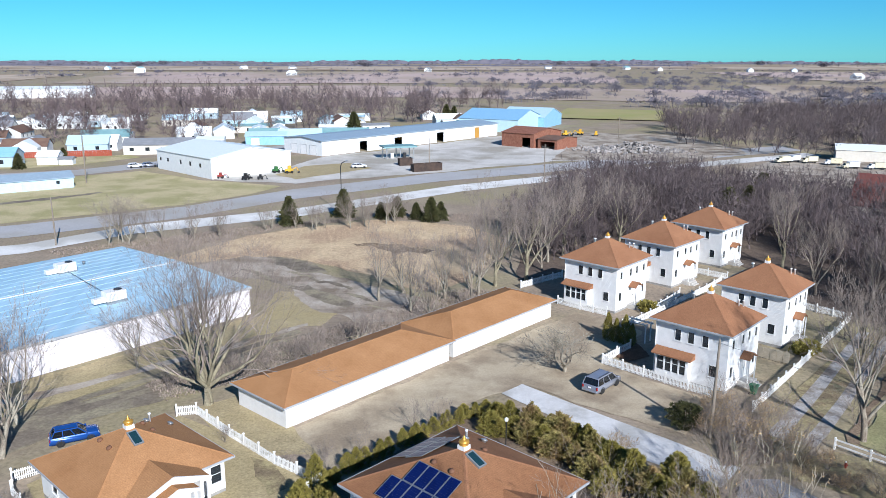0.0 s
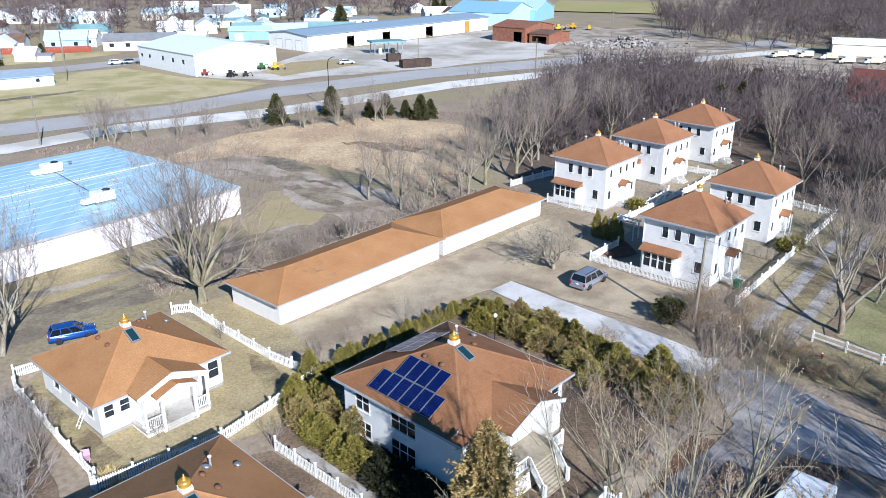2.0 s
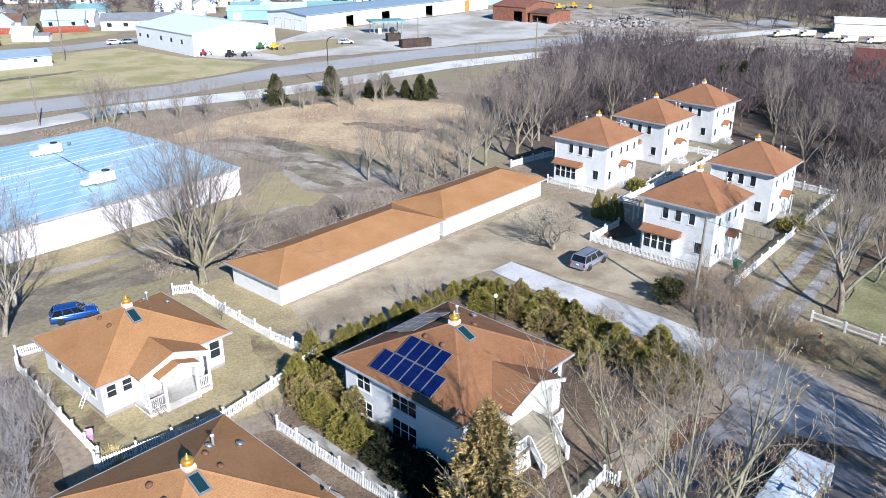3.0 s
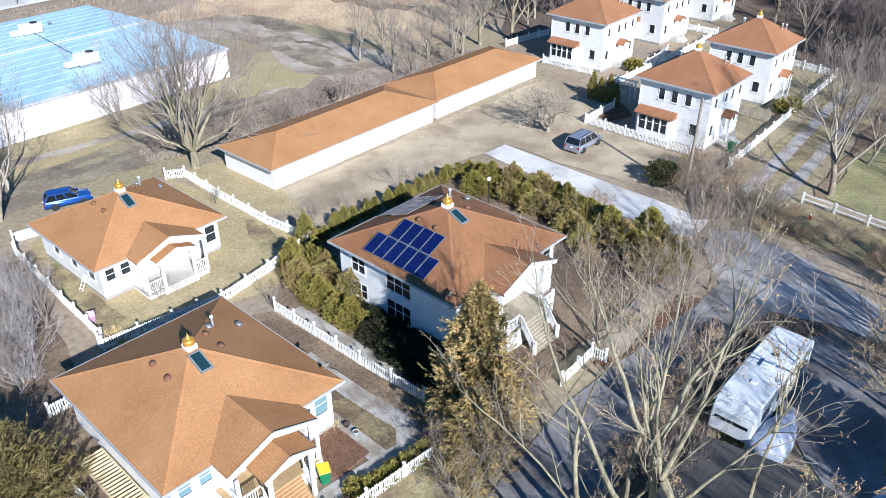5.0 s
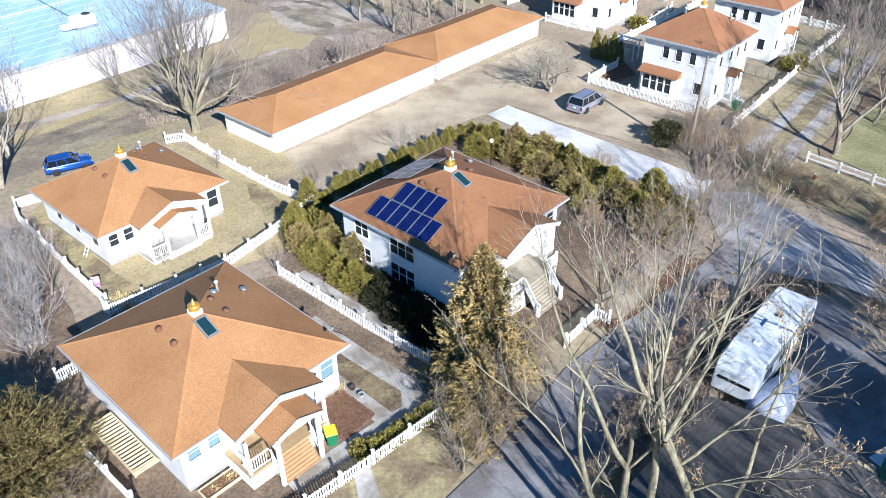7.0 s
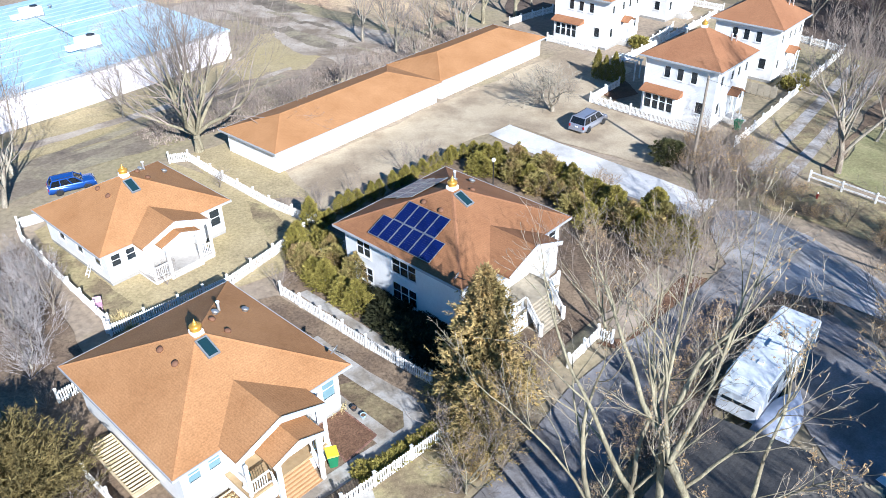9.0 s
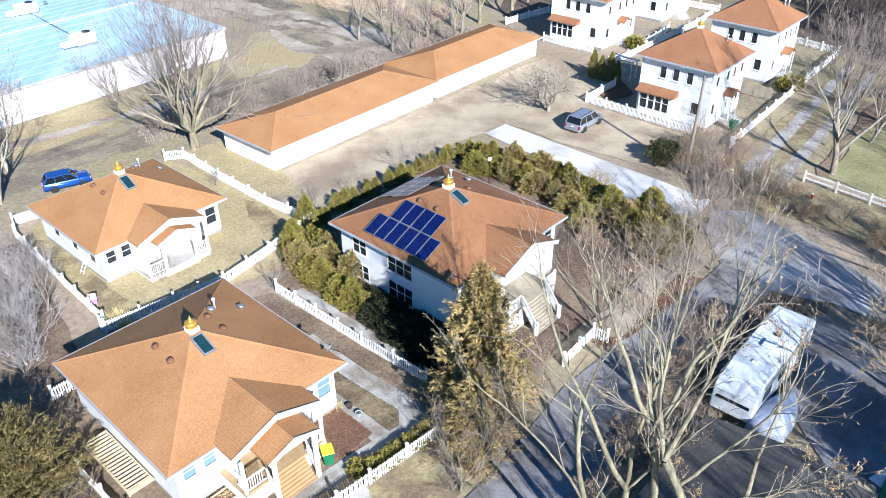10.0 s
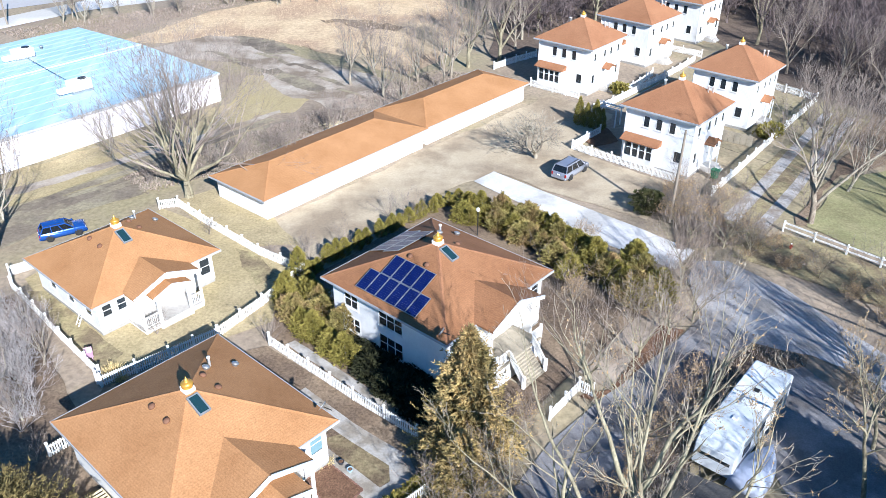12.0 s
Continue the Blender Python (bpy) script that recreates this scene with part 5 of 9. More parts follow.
barn("shed", "long low shed with blue-grey roof beside the lawn", "shed", -125.5, 171.0, 36.5, 35.0, 9.0, 2.6, 3.7, MAT_SHEETPALEBLUE, MAT_SLATEBLUE, [(22, 23.2, 0.2, 2.1, MAT_SHEETWHITE), (31, 31.8, 1.2, 2.0, "pane")])
barn("shed", "small blue metal shed behind the white barn", "shed", -80.0, 288.0, 10.0, 15.0, 9.0, 3.4, 4.6, MAT_SHEETBLUE, MAT_SHEETPALEBLUE, [(2, 5, 0.02, 2.6, MAT_SHEETWHITE)])
barn("house", "long pale house with grey roof behind the white barn", "house", -113.0, 258.0, 12.0, 26.0, 9.0, 3.2, 5.0, MAT_CREAM, MAT_GREYROOF,
     [(2, 3.4, 1.2, 2.4, "pane"), (7, 8.4, 1.2, 2.4, "pane"), (12, 13.4, 1.2, 2.4, "pane"), (18, 19.4, 1.2, 2.4, "pane")])
barn("house", "tall white annexe at the end of the pale house", "house", -90.0, 263.0, 12.0, 9.0, 10.0, 4.4, 5.2, MAT_SHEETWHITE, MAT_SHEETROOF)
barn("warehouse", "far long white warehouse", "warehouse", -365.0, 600.0, 20.0, 75.0, 30.0, 7.0, 9.0, MAT_SHEETWHITE, MAT_SHEETROOF)
barn("shed", "long pale shed with white roof beyond the truck yard", "shed", 119.0, 250.0, -22.0, 40.0, 12.0, 3.5, 4.8, MAT_CREAM, MAT_SHEETROOF)
MAT_REDROOF = surf("dark_red_roofing", (0.120, 0.040, 0.036), (0.160, 0.060, 0.048), 0.4, 0.85, fine=(3, 0.15))
barn("house", "large house with dark red roof among bare trees", "house", 76.0, 152.0, -35.0, 24.0, 18.0, 4.0, 9.0, MAT_CREAM, MAT_REDROOF)

barn("shed", "small white shed on the lawn by the red fence", "shed", -128.6, 232.4, 8.0, 6.0, 5.0, 2.6, 4.0, MAT_SHEETWHITE, MAT_SHEETROOF, [(1.5, 3.9, 0.02, 2.1, MAT_TRIM)])
barn("shed", "low white lean-to beside the small shed", "shed", -122.2, 233.0, 8.0, 4.0, 3.0, 1.8, 2.3, MAT_SHEETWHITE, MAT_GREYROOF)
barn("house", "blue-roofed town house near the street", "house", -144.0, 226.0, 10.0, 11.0, 9.0, 3.2, 5.4, MAT_BLUEHOUSE, MAT_SHEETBLUE, [(2, 3.2, 1.0, 2.2, "pane"), (7, 8.2, 1.0, 2.2, "pane")])
barn("house", "town house with brown roof behind the red fence", "house", -152.0, 254.0, 14.0, 14.0, 8.0, 3.0, 5.2, MAT_SHEETWHITE, MAT_BROWNROOF, [(2, 3.2, 1.0, 2.2, "pane"), (9, 10.2, 1.0, 2.2, "pane")])
barn("house", "town house with pale blue-grey roof behind the red fence", "house", -134.0, 262.0, 14.0, 13.0, 9.0, 3.0, 5.6, MAT_BLUEHOUSE, MAT_SHEETPALEBLUE, [(2, 3.2, 1.0, 2.2, "pane"), (9, 10.2, 1.0, 2.2, "pane")])

# open canopy in the yard
cn = thing("canopy", "open fuel canopy with teal roof in the gravel yard", "canopy", pose(-20.5, 253, 0, 0, 0, 20))
part("roof", B((-5.5, 5.5, -3.5, 3.5, 3.6, 4.1)), MAT_TEALROOF, cn)
for px_ in (-4.5, 0, 4.5):
    for py_ in (-2.6, 2.6):
        part("post", B((px_ - 0.15, px_ + 0.15, py_ - 0.15, py_ + 0.15, 0, 3.6)), MAT_GALV, cn)
part("pump", soft_box(-2.6, -1.6, -0.5, 0.5, 0, 1.7, 0.05), MAT_SHEETWHITE, cn)
part("pump", soft_box(1.6, 2.6, -0.5, 0.5, 0, 1.7, 0.05), MAT_DARKMETAL, cn)

# small houses and mobile homes of the town
rng = random.Random(5)
town_walls = [MAT_SHEETWHITE, MAT_CREAM, MAT_BLUEHOUSE, MAT_SHEETWHITE, MAT_SHEETPALEBLUE]
town_roofs = [MAT_GREYROOF, MAT_SHEETROOF, MAT_TEALROOF, MAT_BROWNROOF, MAT_SHEETROOF, MAT_SHEETROOF, MAT_SHEETPALEBLUE]
spots = [(-150, 262, 12), (-172, 268, 12), (-130, 268, 10), (-200, 232, 7), (-172, 218, 6), (-143, 262, 11), (-205, 262, 12), (-226, 240, 12), (-180, 282, 12)]
for i in range(88):
    a = rng.uniform(0, 1)
    spots.append((-330 + 330 * a + rng.uniform(-20, 20), 268 + 30 * a + rng.uniform(0, 130), rng.uniform(9, 18)))
for i, (hx, hy, hl) in enumerate(spots):
    mobile = i % 3 == 1
    ln, wd_, ev, rg = (hl * 1.15, 5.0, 2.9, 3.6) if mobile else (hl, 8.0, 3.0, 5.2)
    barn("mobile_home" if mobile else "house", rng.choice(["pale mobile home in the town beyond the road", "long light-coloured mobile home among bare trees"]) if mobile else
         rng.choice(["small pale town house with gabled roof", "low light-walled town house among bare trees"]), "mobile home" if mobile else "house",
         hx, hy, rng.choice([10, 14, -76, 100]) + rng.uniform(-4, 4), ln, wd_, ev, rg, rng.choice(town_walls), rng.choice(town_roofs),
         [(ln * 0.15, ln * 0.15 + 1.2, 1.1, 2.2, "pane"), (ln * 0.45, ln * 0.45 + 0.9, 0.1, 2.1, MAT_DARKMETAL), (ln * 0.7, ln * 0.7 + 1.3, 1.1, 2.2, "pane")], "town houses")
for i in range(16):
    fx, fy = rng.uniform(-900, 900), rng.uniform(900, 2200)
    barn("farmhouse", "distant white farm building", "farm building", fx, fy, rng.uniform(0, 90), 18, 11, 5, 9, MAT_SHEETWHITE, rng.choice(town_roofs), (), "far farm buildings")


def board_fence(x0, y0, x1, y1, h, material, label):
    d = Vector((x1 - x0, y1 - y0))
    th = thing("board_fence", label, "fence", pose(x0, y0, 0, 0, 0, math.degrees(math.atan2(d.y, d.x))))
    n = int(d.length / 0.6)
    bd = np_box("board", 0, 0.93 * d.length / n, -0.02, 0.03, 0.05, h, material)
    for i in range(n):
        child("board", bd, th, "", pose(i * d.length / n, 0.03 * (i % 2), 0))
    ps = np_box("post", -0.07, 0.07, 0.07, 0.2, 0, h + 0.1, material)
    for i in range(int(d.length / 3) + 1):
        child("post", ps, th, "", pose(i * 3, 0, 0))


board_fence(-178, 238, -116, 256, 2.0, MAT_REDFENCE, "red board fence along the town gardens")
board_fence(-178, 238, -172, 226, 2.0, MAT_REDFENCE, "short return of the red board fence")
# ---- picket fences ----
def picket_data(h=1.0, w=0.085):
    bm = bmesh.new()
    add_prism(bm, [(-w / 2, 0.06), (w / 2, 0.06), (w / 2, h - 0.06), (0, h), (-w / 2, h - 0.06)], "y", -0.011, 0.011)
    me = bpy.data.meshes.new("picket")
    bmesh.ops.recalc_face_normals(bm, faces=bm.faces)
    bm.to_mesh(me)
    bm.free()
    me.materials.append(MAT_FENCE)
    return me


def post_data(h=1.15, w=0.13):
    bm = B((-w / 2, w / 2, -w / 2, w / 2, 0, h))
    c = w / 2 + 0.025
    add_box(bm, -c, c, -c, c, h, h + 0.03)
    lo = [bm.verts.new(p) for p in ((-c, -c, h + 0.03), (c, -c, h + 0.03), (c, c, h + 0.03), (-c, c, h + 0.03))]
    tip = bm.verts.new((0, 0, h + 0.1))
    for i in range(4):
        bm.faces.new((lo[i], lo[(i + 1) % 4], tip))
    me = bpy.data.meshes.new("post")
    bmesh.ops.recalc_face_normals(bm, faces=bm.faces)
    bm.to_mesh(me)
    bm.free()
    me.materials.append(MAT_FENCE)
    return me


PICKET, POST = picket_data(), post_data()


def picket_fence(points, label, gap=0.15, seed=1):
    """A white picket fence along a polyline."""
    th = thing("picket_fence", label, "fence", pose(*points[0], 0), "white picket fences")
    org = Vector(points[0])
    rg = random.Random(seed)
    for a, b in zip(points, points[1:]):
        a, b = Vector(a) - org, Vector(b) - org
        d = b - a
        ang = math.degrees(math.atan2(d.y, d.x))
        bm = bmesh.new()
        for z in (0.28, 0.8):
            add_beam(bm, (a.x, a.y, z), (b.x, b.y, z), 0.04, 0.09)
        part("rail", bm, MAT_FENCE, th)
        bays = max(1, round(d.length / 2.4))
        for i in range(bays + (1 if b == Vector(points[-1]) - org else 0)):
            p = a + d * (i / bays)
            child("post", POST, th, "", pose(p.x, p.y, 0, 0, 0, ang))
        n = int(d.length / gap)
        side = Vector((d.y, -d.x)).normalized() * 0.035
        for i in range(n):
            p = a + d * ((i + 0.5) / n) + side
            m = pose(p.x, p.y, 0, rg.uniform(-1, 1), rg.uniform(-1.2, 1.2), ang)
            child("picket", PICKET, th, "", m)
    return th


FENCES = [
    ([(-11.5, 19.9), (-7.0, 24.3), (-3.9, 27.1), (-0.2, 30.6)], "white picket fence with its shadow on the garden walk"),
    ([(-11.8, 44.1), (-8.6, 41.2), (-5.3, 38.2), (-1.1, 34.7)], "white picket fence between the two gardens"),
    ([(-22.6, 40.0), (-22.2, 39.7), (-18.5, 42.6), (-15.7, 45.0), (-13.2, 49.0), (-10.9, 53.6)], "white picket fence behind the front cottage"),
    ([(-33.6, 51.6), (-27.0, 44.9), (-22.6, 40.6)], "white picket fence along the western garden"),
    ([(-33.6, 51.8), (-34.6, 53.4), (-32.6, 55.0)], "white picket fence corner beside the western cottage"),
    ([(-25.9, 65.0), (-24.2, 65.4), (-19.9, 61.1), (-14.9, 56.5), (-10.6, 53.4)], "white picket fence beside the end of the garage"),
    ([(-19.2, 27.8), (-15.6, 24.6), (-13, 21.5)], "white picket fence beside the leaning juniper"),
    ([(-23.0, 33.4), (-21.4, 35.2)], "short shaded picket fence behind the front cottage"),
    ([(15.3, 78.6), (24.3, 70.2)], "white picket fence along the lot before the house"),
    ([(15.3, 78.6), (19.2, 83.0)], "white picket fence beside the lot"),
    ([(27.2, 67.2), (33, 74.2), (41, 84), (48.6, 93.2)], "long white picket fence beside the gravel lane"),
    ([(48.6, 93.4), (44.6, 98.2)], "white picket fence at the lane's end"),
    ([(13.0, 99.4), (15.6, 97.0), (18.6, 94.6)], "white picket fence before the house behind the garage"),
    ([(8.6, 106.4), (12.0, 109.6), (15.2, 112.2)], "white picket fence behind the garage"),
    ([(25.0, 96.4), (27.5, 99.5), (30.2, 103.4)], "white picket fence between two-storey houses"),
    ([(21.0, 90.8), (25.5, 95.6), (34.5, 105.5), (38, 110)], "white picket fence along the path between houses"),
    ([(35.0, 115.6), (39.5, 111.8)], "white picket fence before the last house"),
    ([(7.3, 36.2), (9.6, 39.0), (10.4, 38.4)], "white picket fence before the solar house"),
    ([(-9.4, 48.2), (-7.7, 50.0)], "short white picket fence beside the hedge"),
]
for n_, (pts_, lb_) in enumerate(FENCES):
    picket_fence(pts_, lb_, seed=n_)

# two-rail fence of the eastern lawn
rf = thing("rail_fence", "white two-rail fence before the green lawn", "fence", pose(31.5, 60.2, 0))
for i in range(9):
    part("post", B((-0.07, 0.07, -0.07, 0.07, 0, 1.1)), MAT_FENCE, rf, "", pose(i * 1.9, -i * 2.1, 0, 0, 0, -48))
for z in (0.45, 0.9):
    bm = bmesh.new()
    add_beam(bm, (0, 0, z), (15.2, -16.8, z), 0.05, 0.14)
    part("rail", bm, MAT_FENCE, rf)
# ---- bare trees, evergreens and hedges ----
def grow(seed, height, levels=4, limbs=6, spread=0.55, trunk=0.25, r0=0.25, kids=(6, 6, 5, 4), up=0.25, wob=0.18, low=0.3, plan=None, taper=0.25, steps=(5, 5, 4, 3, 2, 2), short=(0.5, 0.75)):
    """Segments (p0, p1, r0, r1, level) of a bare tree of that height."""
    rg = np.random.RandomState(seed)
    segs = []

    def unit(v):
        return v / (np.linalg.norm(v) + 1e-9)

    def branch(p, d, length, r, lev):
        n = steps[min(lev, len(steps) - 1)]
        pts = [p]
        dirs = [d]
        for i in range(n):
            d = unit(d + rg.normal(0, wob * (0.5 if lev == 0 else 1), 3) + np.array([0, 0, up * (0.6 if lev else 0.3)]))
            p = p + d * length / n
            pts.append(p)
            dirs.append(d)
        end = 0.6 if lev == 0 else taper
        for i in range(n):
            a, b = r * (1 - (1 - end) * i / n), r * (1 - (1 - end) * (i + 1) / n)
            segs.append((*pts[i], *pts[i + 1], a, b, lev))
        if lev >= levels or (plan and lev == 0):
            return pts
        k = limbs if lev == 0 else kids[min(lev - 1, len(kids) - 1)]
        for j in range(k):
            f = low + (1 - low) * (j + rg.uniform(0.2, 0.9)) / k if lev == 0 else rg.uniform(0.2, 1.0)
            if j == k - 1:
                f = 1.0
            x = min(f * n, n - 1e-3)
            i = int(x)
            q = pts[i] + (pts[i + 1] - pts[i]) * (x - i)
            side = unit(np.cross(dirs[i + 1], rg.normal(0, 1, 3)))
            if lev == 0:
                ang = 2 * math.pi * (j * 0.382 + rg.uniform(-0.05, 0.05))
                side = np.array([math.cos(ang), math.sin(ang), 0])
            s = spread * rg.uniform(0.6, 1.35) * (0.4 if f > 0.98 else 1)
            nd = unit(dirs[i + 1] * (1 - s * 0.45) + side * s + np.array([0, 0, 0.12]))
            ratio = rg.uniform(*short) * (1.15 - 0.45 * f if lev else 1)
            rr = r * (1 - (1 - end) * f) * rg.uniform(0.45, 0.7)
            ln = (height * 0.62 if lev == 0 else length) * (ratio if lev else rg.uniform(0.75, 1.1) * (1.1 - 0.35 * f))
            branch(q, nd, ln, max(rr, 0.006), lev + 1)

    if plan:
        # a stem of given lean, and limbs of (height on the stem, azimuth, elevation, length, radius)
        lean, limbs_ = plan
        pts = branch(np.zeros(3), unit(np.array([*lean, 1.0])), trunk, r0, 0)
        for z, az, el, ln, rr in limbs_:
            i = min(range(len(pts)), key=lambda q: abs(pts[q][2] - z))
            a, e = radians(az), radians(el)
            branch(pts[i], np.array([math.cos(a) * math.cos(e), math.sin(a) * math.cos(e), math.sin(e)]), ln, rr, 1)
        return np.array(segs)
    branch(np.zeros(3), unit(np.array([rg.normal(0, 0.05), rg.normal(0, 0.05), 1])), height * trunk, r0, 0)
    s = np.array(segs)
    top = s[:, 5].max()
    s[:, :6] *= height / top
    return s


def tubes(s, sides, fat=1.0, least=0.0):
    """Tapered tubes for rows of segments: vertices and quads."""
    p0, p1 = s[:, 0:3], s[:, 3:6]
    d = p1 - p0
    d /= np.linalg.norm(d, axis=1, keepdims=True) + 1e-9
    ref = np.where(np.abs(d[:, 2:3]) > 0.9, [[1.0, 0, 0]], [[0, 0, 1.0]])
    u = np.cross(d, ref)
    u /= np.linalg.norm(u, axis=1, keepdims=True)
    v = np.cross(d, u)
    a = np.arange(sides) * 2 * math.pi / sides
    ringv = np.cos(a)[None, :, None] * u[:, None] + np.sin(a)[None, :, None] * v[:, None]
    ra, rb = np.maximum(s[:, 6] * fat, least), np.maximum(s[:, 7] * fat, least)
    lo = p0[:, None] + ringv * ra[:, None, None]
    hi = p1[:, None] + ringv * rb[:, None, None]
    verts = np.concatenate([lo, hi], 1).reshape(-1, 3)
    k = np.arange(len(s))[:, None] * 2 * sides
    i = np.arange(sides)[None]
    j = (i + 1) % sides
    quads = np.stack([k + i, k + j, k + sides + j, k + sides + i], -1).reshape(-1, 4)
    return verts, quads


def ribbons(s, fat=1.0, least=0.0, seed=0):
    """The finest twigs: one thin blade a segment."""
    p0, p1 = s[:, 0:3], s[:, 3:6]
    d = p1 - p0
    u = np.cross(d, np.random.RandomState(seed).normal(0, 1, d.shape))
    u /= np.linalg.norm(u, axis=1, keepdims=True) + 1e-9
    a, b = u * np.maximum(s[:, 6:7] * fat, least) * 1.3, u * np.maximum(s[:, 7:8] * fat, least * 0.7) * 1.3
    v = np.stack([p0 - a, p0 + a, p1 + b, p1 - b], 1).reshape(-1, 3)
    return v, np.arange(len(v)).reshape(-1, 4)


def twigs(s, fat, least, fine):
    """Tubes for the thicker twigs and blades for those of level `fine` and over."""
    v, f = tubes(s[s[:, 8] < fine], 3, fat, least)
    v2, f2 = ribbons(s[s[:, 8] >= fine], fat, least)
    return np.concatenate([v, v2]), np.concatenate([f, f2 + len(v)])


def bare_tree(name, label, m, segs, bark, twig, fat=1.0, group="", least=0.012, cut=2, fine=4):
    th = thing(name, label, "tree", m, group)
    big, small = segs[segs[:, 8] < cut], segs[segs[:, 8] >= cut]
    child("trunk", np_mesh("trunk", *tubes(big, 8, fat), (bark,), True), th)
    child("crown", np_mesh("crown", *twigs(small, fat, least, fine), (twig,)), th)
    return th


def tufts(points, dirs, size, rg, blades=3, width=0.3):
    """Small leafy sprays: narrow blades at points that look along dirs."""
    n = len(points)
    out = []
    for b in range(blades):
        d = dirs + rg.normal(0, 0.55, (n, 3))
        d /= np.linalg.norm(d, axis=1, keepdims=True)
        side = np.cross(d, rg.normal(0, 1, (n, 3)))
        side /= np.linalg.norm(side, axis=1, keepdims=True) + 1e-9
        ln = size * rg.uniform(0.6, 1.3, (n, 1))
        w = ln * width * 0.8
        foot = points + d * ln * 0.15
        out.append(np.stack([foot + side * w, points + d * ln, foot - side * w], 1))
    v = np.concatenate(out).reshape(-1, 3)
    return v, np.arange(len(v)).reshape(-1, 3)


def evergreen_mesh(seed, height, radius, n, size, shape="cone", droop=-0.15, base=0.05, lumps=9, width=0.3):
    """Foliage of an evergreen: sprays over a lumpy, layered shell, with gaps."""
    rg = np.random.RandomState(seed)
    h = rg.beta(1.25, 1.5, n) if shape == "cone" else rg.uniform(0, 1, n)
    a = rg.uniform(0, 2 * math.pi, n)
    if shape == "cone":
        prof = (1 - h) ** 0.75 * (0.86 + 0.14 * np.sin(h * 46 + rg.normal(0, 0.5, n)))
    elif shape == "column":
        prof = np.minimum(1, (1 - h) * 1.7) ** 0.7 * (0.85 + 0.15 * np.sqrt(h))
    else:
        prof = np.sqrt(np.clip(1 - (2 * h - 1) ** 2, 0, 1))
    lump = 1 + 0.26 * np.sin(a * 3 + h * lumps) + 0.2 * np.sin(a * 7 - h * lumps * 2.3 + 1.3) + 0.1 * np.sin(a * 13 + h * 31)
    inn = 1 - 0.4 * rg.beta(1, 3.5, n)
    r = radius * prof * lump * inn
    p = np.stack([r * np.cos(a), r * np.sin(a), height * (base + (1 - base) * h)], 1)
    d = np.stack([np.cos(a), np.sin(a), droop + 0.6 * h], 1)
    return tufts(p, d, size * rg.uniform(0.6, 1.5, (n, 1)), rg, 3, width)


def evergreen(name, label, category, m, mesh, mat, height, r=0.12, group=""):
    th = thing(name, label, category, m, group)
    child("trunk", np_mesh("trunk", *tubes(np.array([[0, 0, 0, 0.03, 0, height * 0.5, r, r * 0.6, 0], [0.03, 0, height * 0.5, 0, 0.02, height * 0.93, r * 0.6, r * 0.15, 0]]), 7), (MAT_BARK,), True), th)
    child("crown", mesh, th)
    return th


# bare trees: the templates
T_BIG = grow(3, 12.8, 5, 9, 0.5, 1.8, 0.5, (6, 5, 4, 3), 0.14, 0.17, plan=((0.02, 0.0), [(1.8, 67 * i, 44 + 10 * (i % 4), 9.8 - 0.4 * (i % 3), 0.21 - 0.02 * (i % 3)) for i in range(15)]))
T_MID = [grow(s, 11.0, 4, 7, 0.5, 0.3, 0.2, (5, 5, 4), 0.25, 0.17, 0.25, steps=(5, 5, 4, 2, 2)) for s in (11, 12, 13)]
T_TALL = [grow(s, 17.0, 5, 7, 0.45, 0.35, 0.3, (5, 5, 4, 3), 0.25, 0.15, 0.3, steps=(5, 5, 4, 3, 2, 1)) for s in (21, 22, 23)]
T_SHRUB = [grow(s, 3.2, 3, 8, 0.6, 0.08, 0.05, (5, 4), 0.2, 0.2, 0.05, steps=(3, 4, 3, 2)) for s in (31, 32)]
T_SMALL = grow(41, 4.6, 4, 7, 0.8, 0.2, 0.14, (5, 5, 4), 0.05, 0.2, 0.4)

bare_tree("bare_tree", "wide bare tree with many rising limbs beside the garage", pose(-23.8, 67.5, 0), T_BIG, MAT_BARK_PALE, MAT_TWIG, least=0.007)
mids = [bare_tree("bare_tree", "bare grey tree beyond the garage", pose(-6.4, 95.5, 0), T_MID[0], MAT_BARK, MAT_TWIG, group="bare trees", least=0.007),
        bare_tree("bare_tree", "bare grey tree beyond the garage", pose(-2.1, 101, 0), T_MID[1], MAT_BARK, MAT_TWIG, group="bare trees", least=0.007),
        bare_tree("bare_tree", "bare grey tree beyond the garage", pose(-11, 100, 0), T_MID[2], MAT_BARK, MAT_TWIG, group="bare trees", least=0.007)]
talls = [bare_tree("bare_tree", "tall bare tree with several stems", pose(5, 107.5, 0), T_TALL[0], MAT_BARK_PALE, MAT_TWIG, group="tall bare trees", least=0.008),
         bare_tree("bare_tree", "tall bare tree with several stems", pose(9.6, 110, 0), T_TALL[1], MAT_BARK_PALE, MAT_TWIG, group="tall bare trees", least=0.008),
         bare_tree("bare_tree", "tall bare tree at the edge of the lane", pose(34.6, 61.6, 0), T_TALL[2], MAT_BARK, MAT_TWIG, group="tall bare trees", least=0.008)]
shrubs = [bare_tree("bare_shrub", "bare twiggy brown shrub in winter", pose(-4, 63, 0), T_SHRUB[0], MAT_TWIG, MAT_TWIG, group="bare shrubs", least=0.005, cut=1),
          bare_tree("bare_shrub", "bare twiggy brown shrub in winter", pose(-16.5, 38.6, 0), T_SHRUB[1], MAT_TWIG, MAT_TWIG, group="bare shrubs", least=0.005, cut=1)]
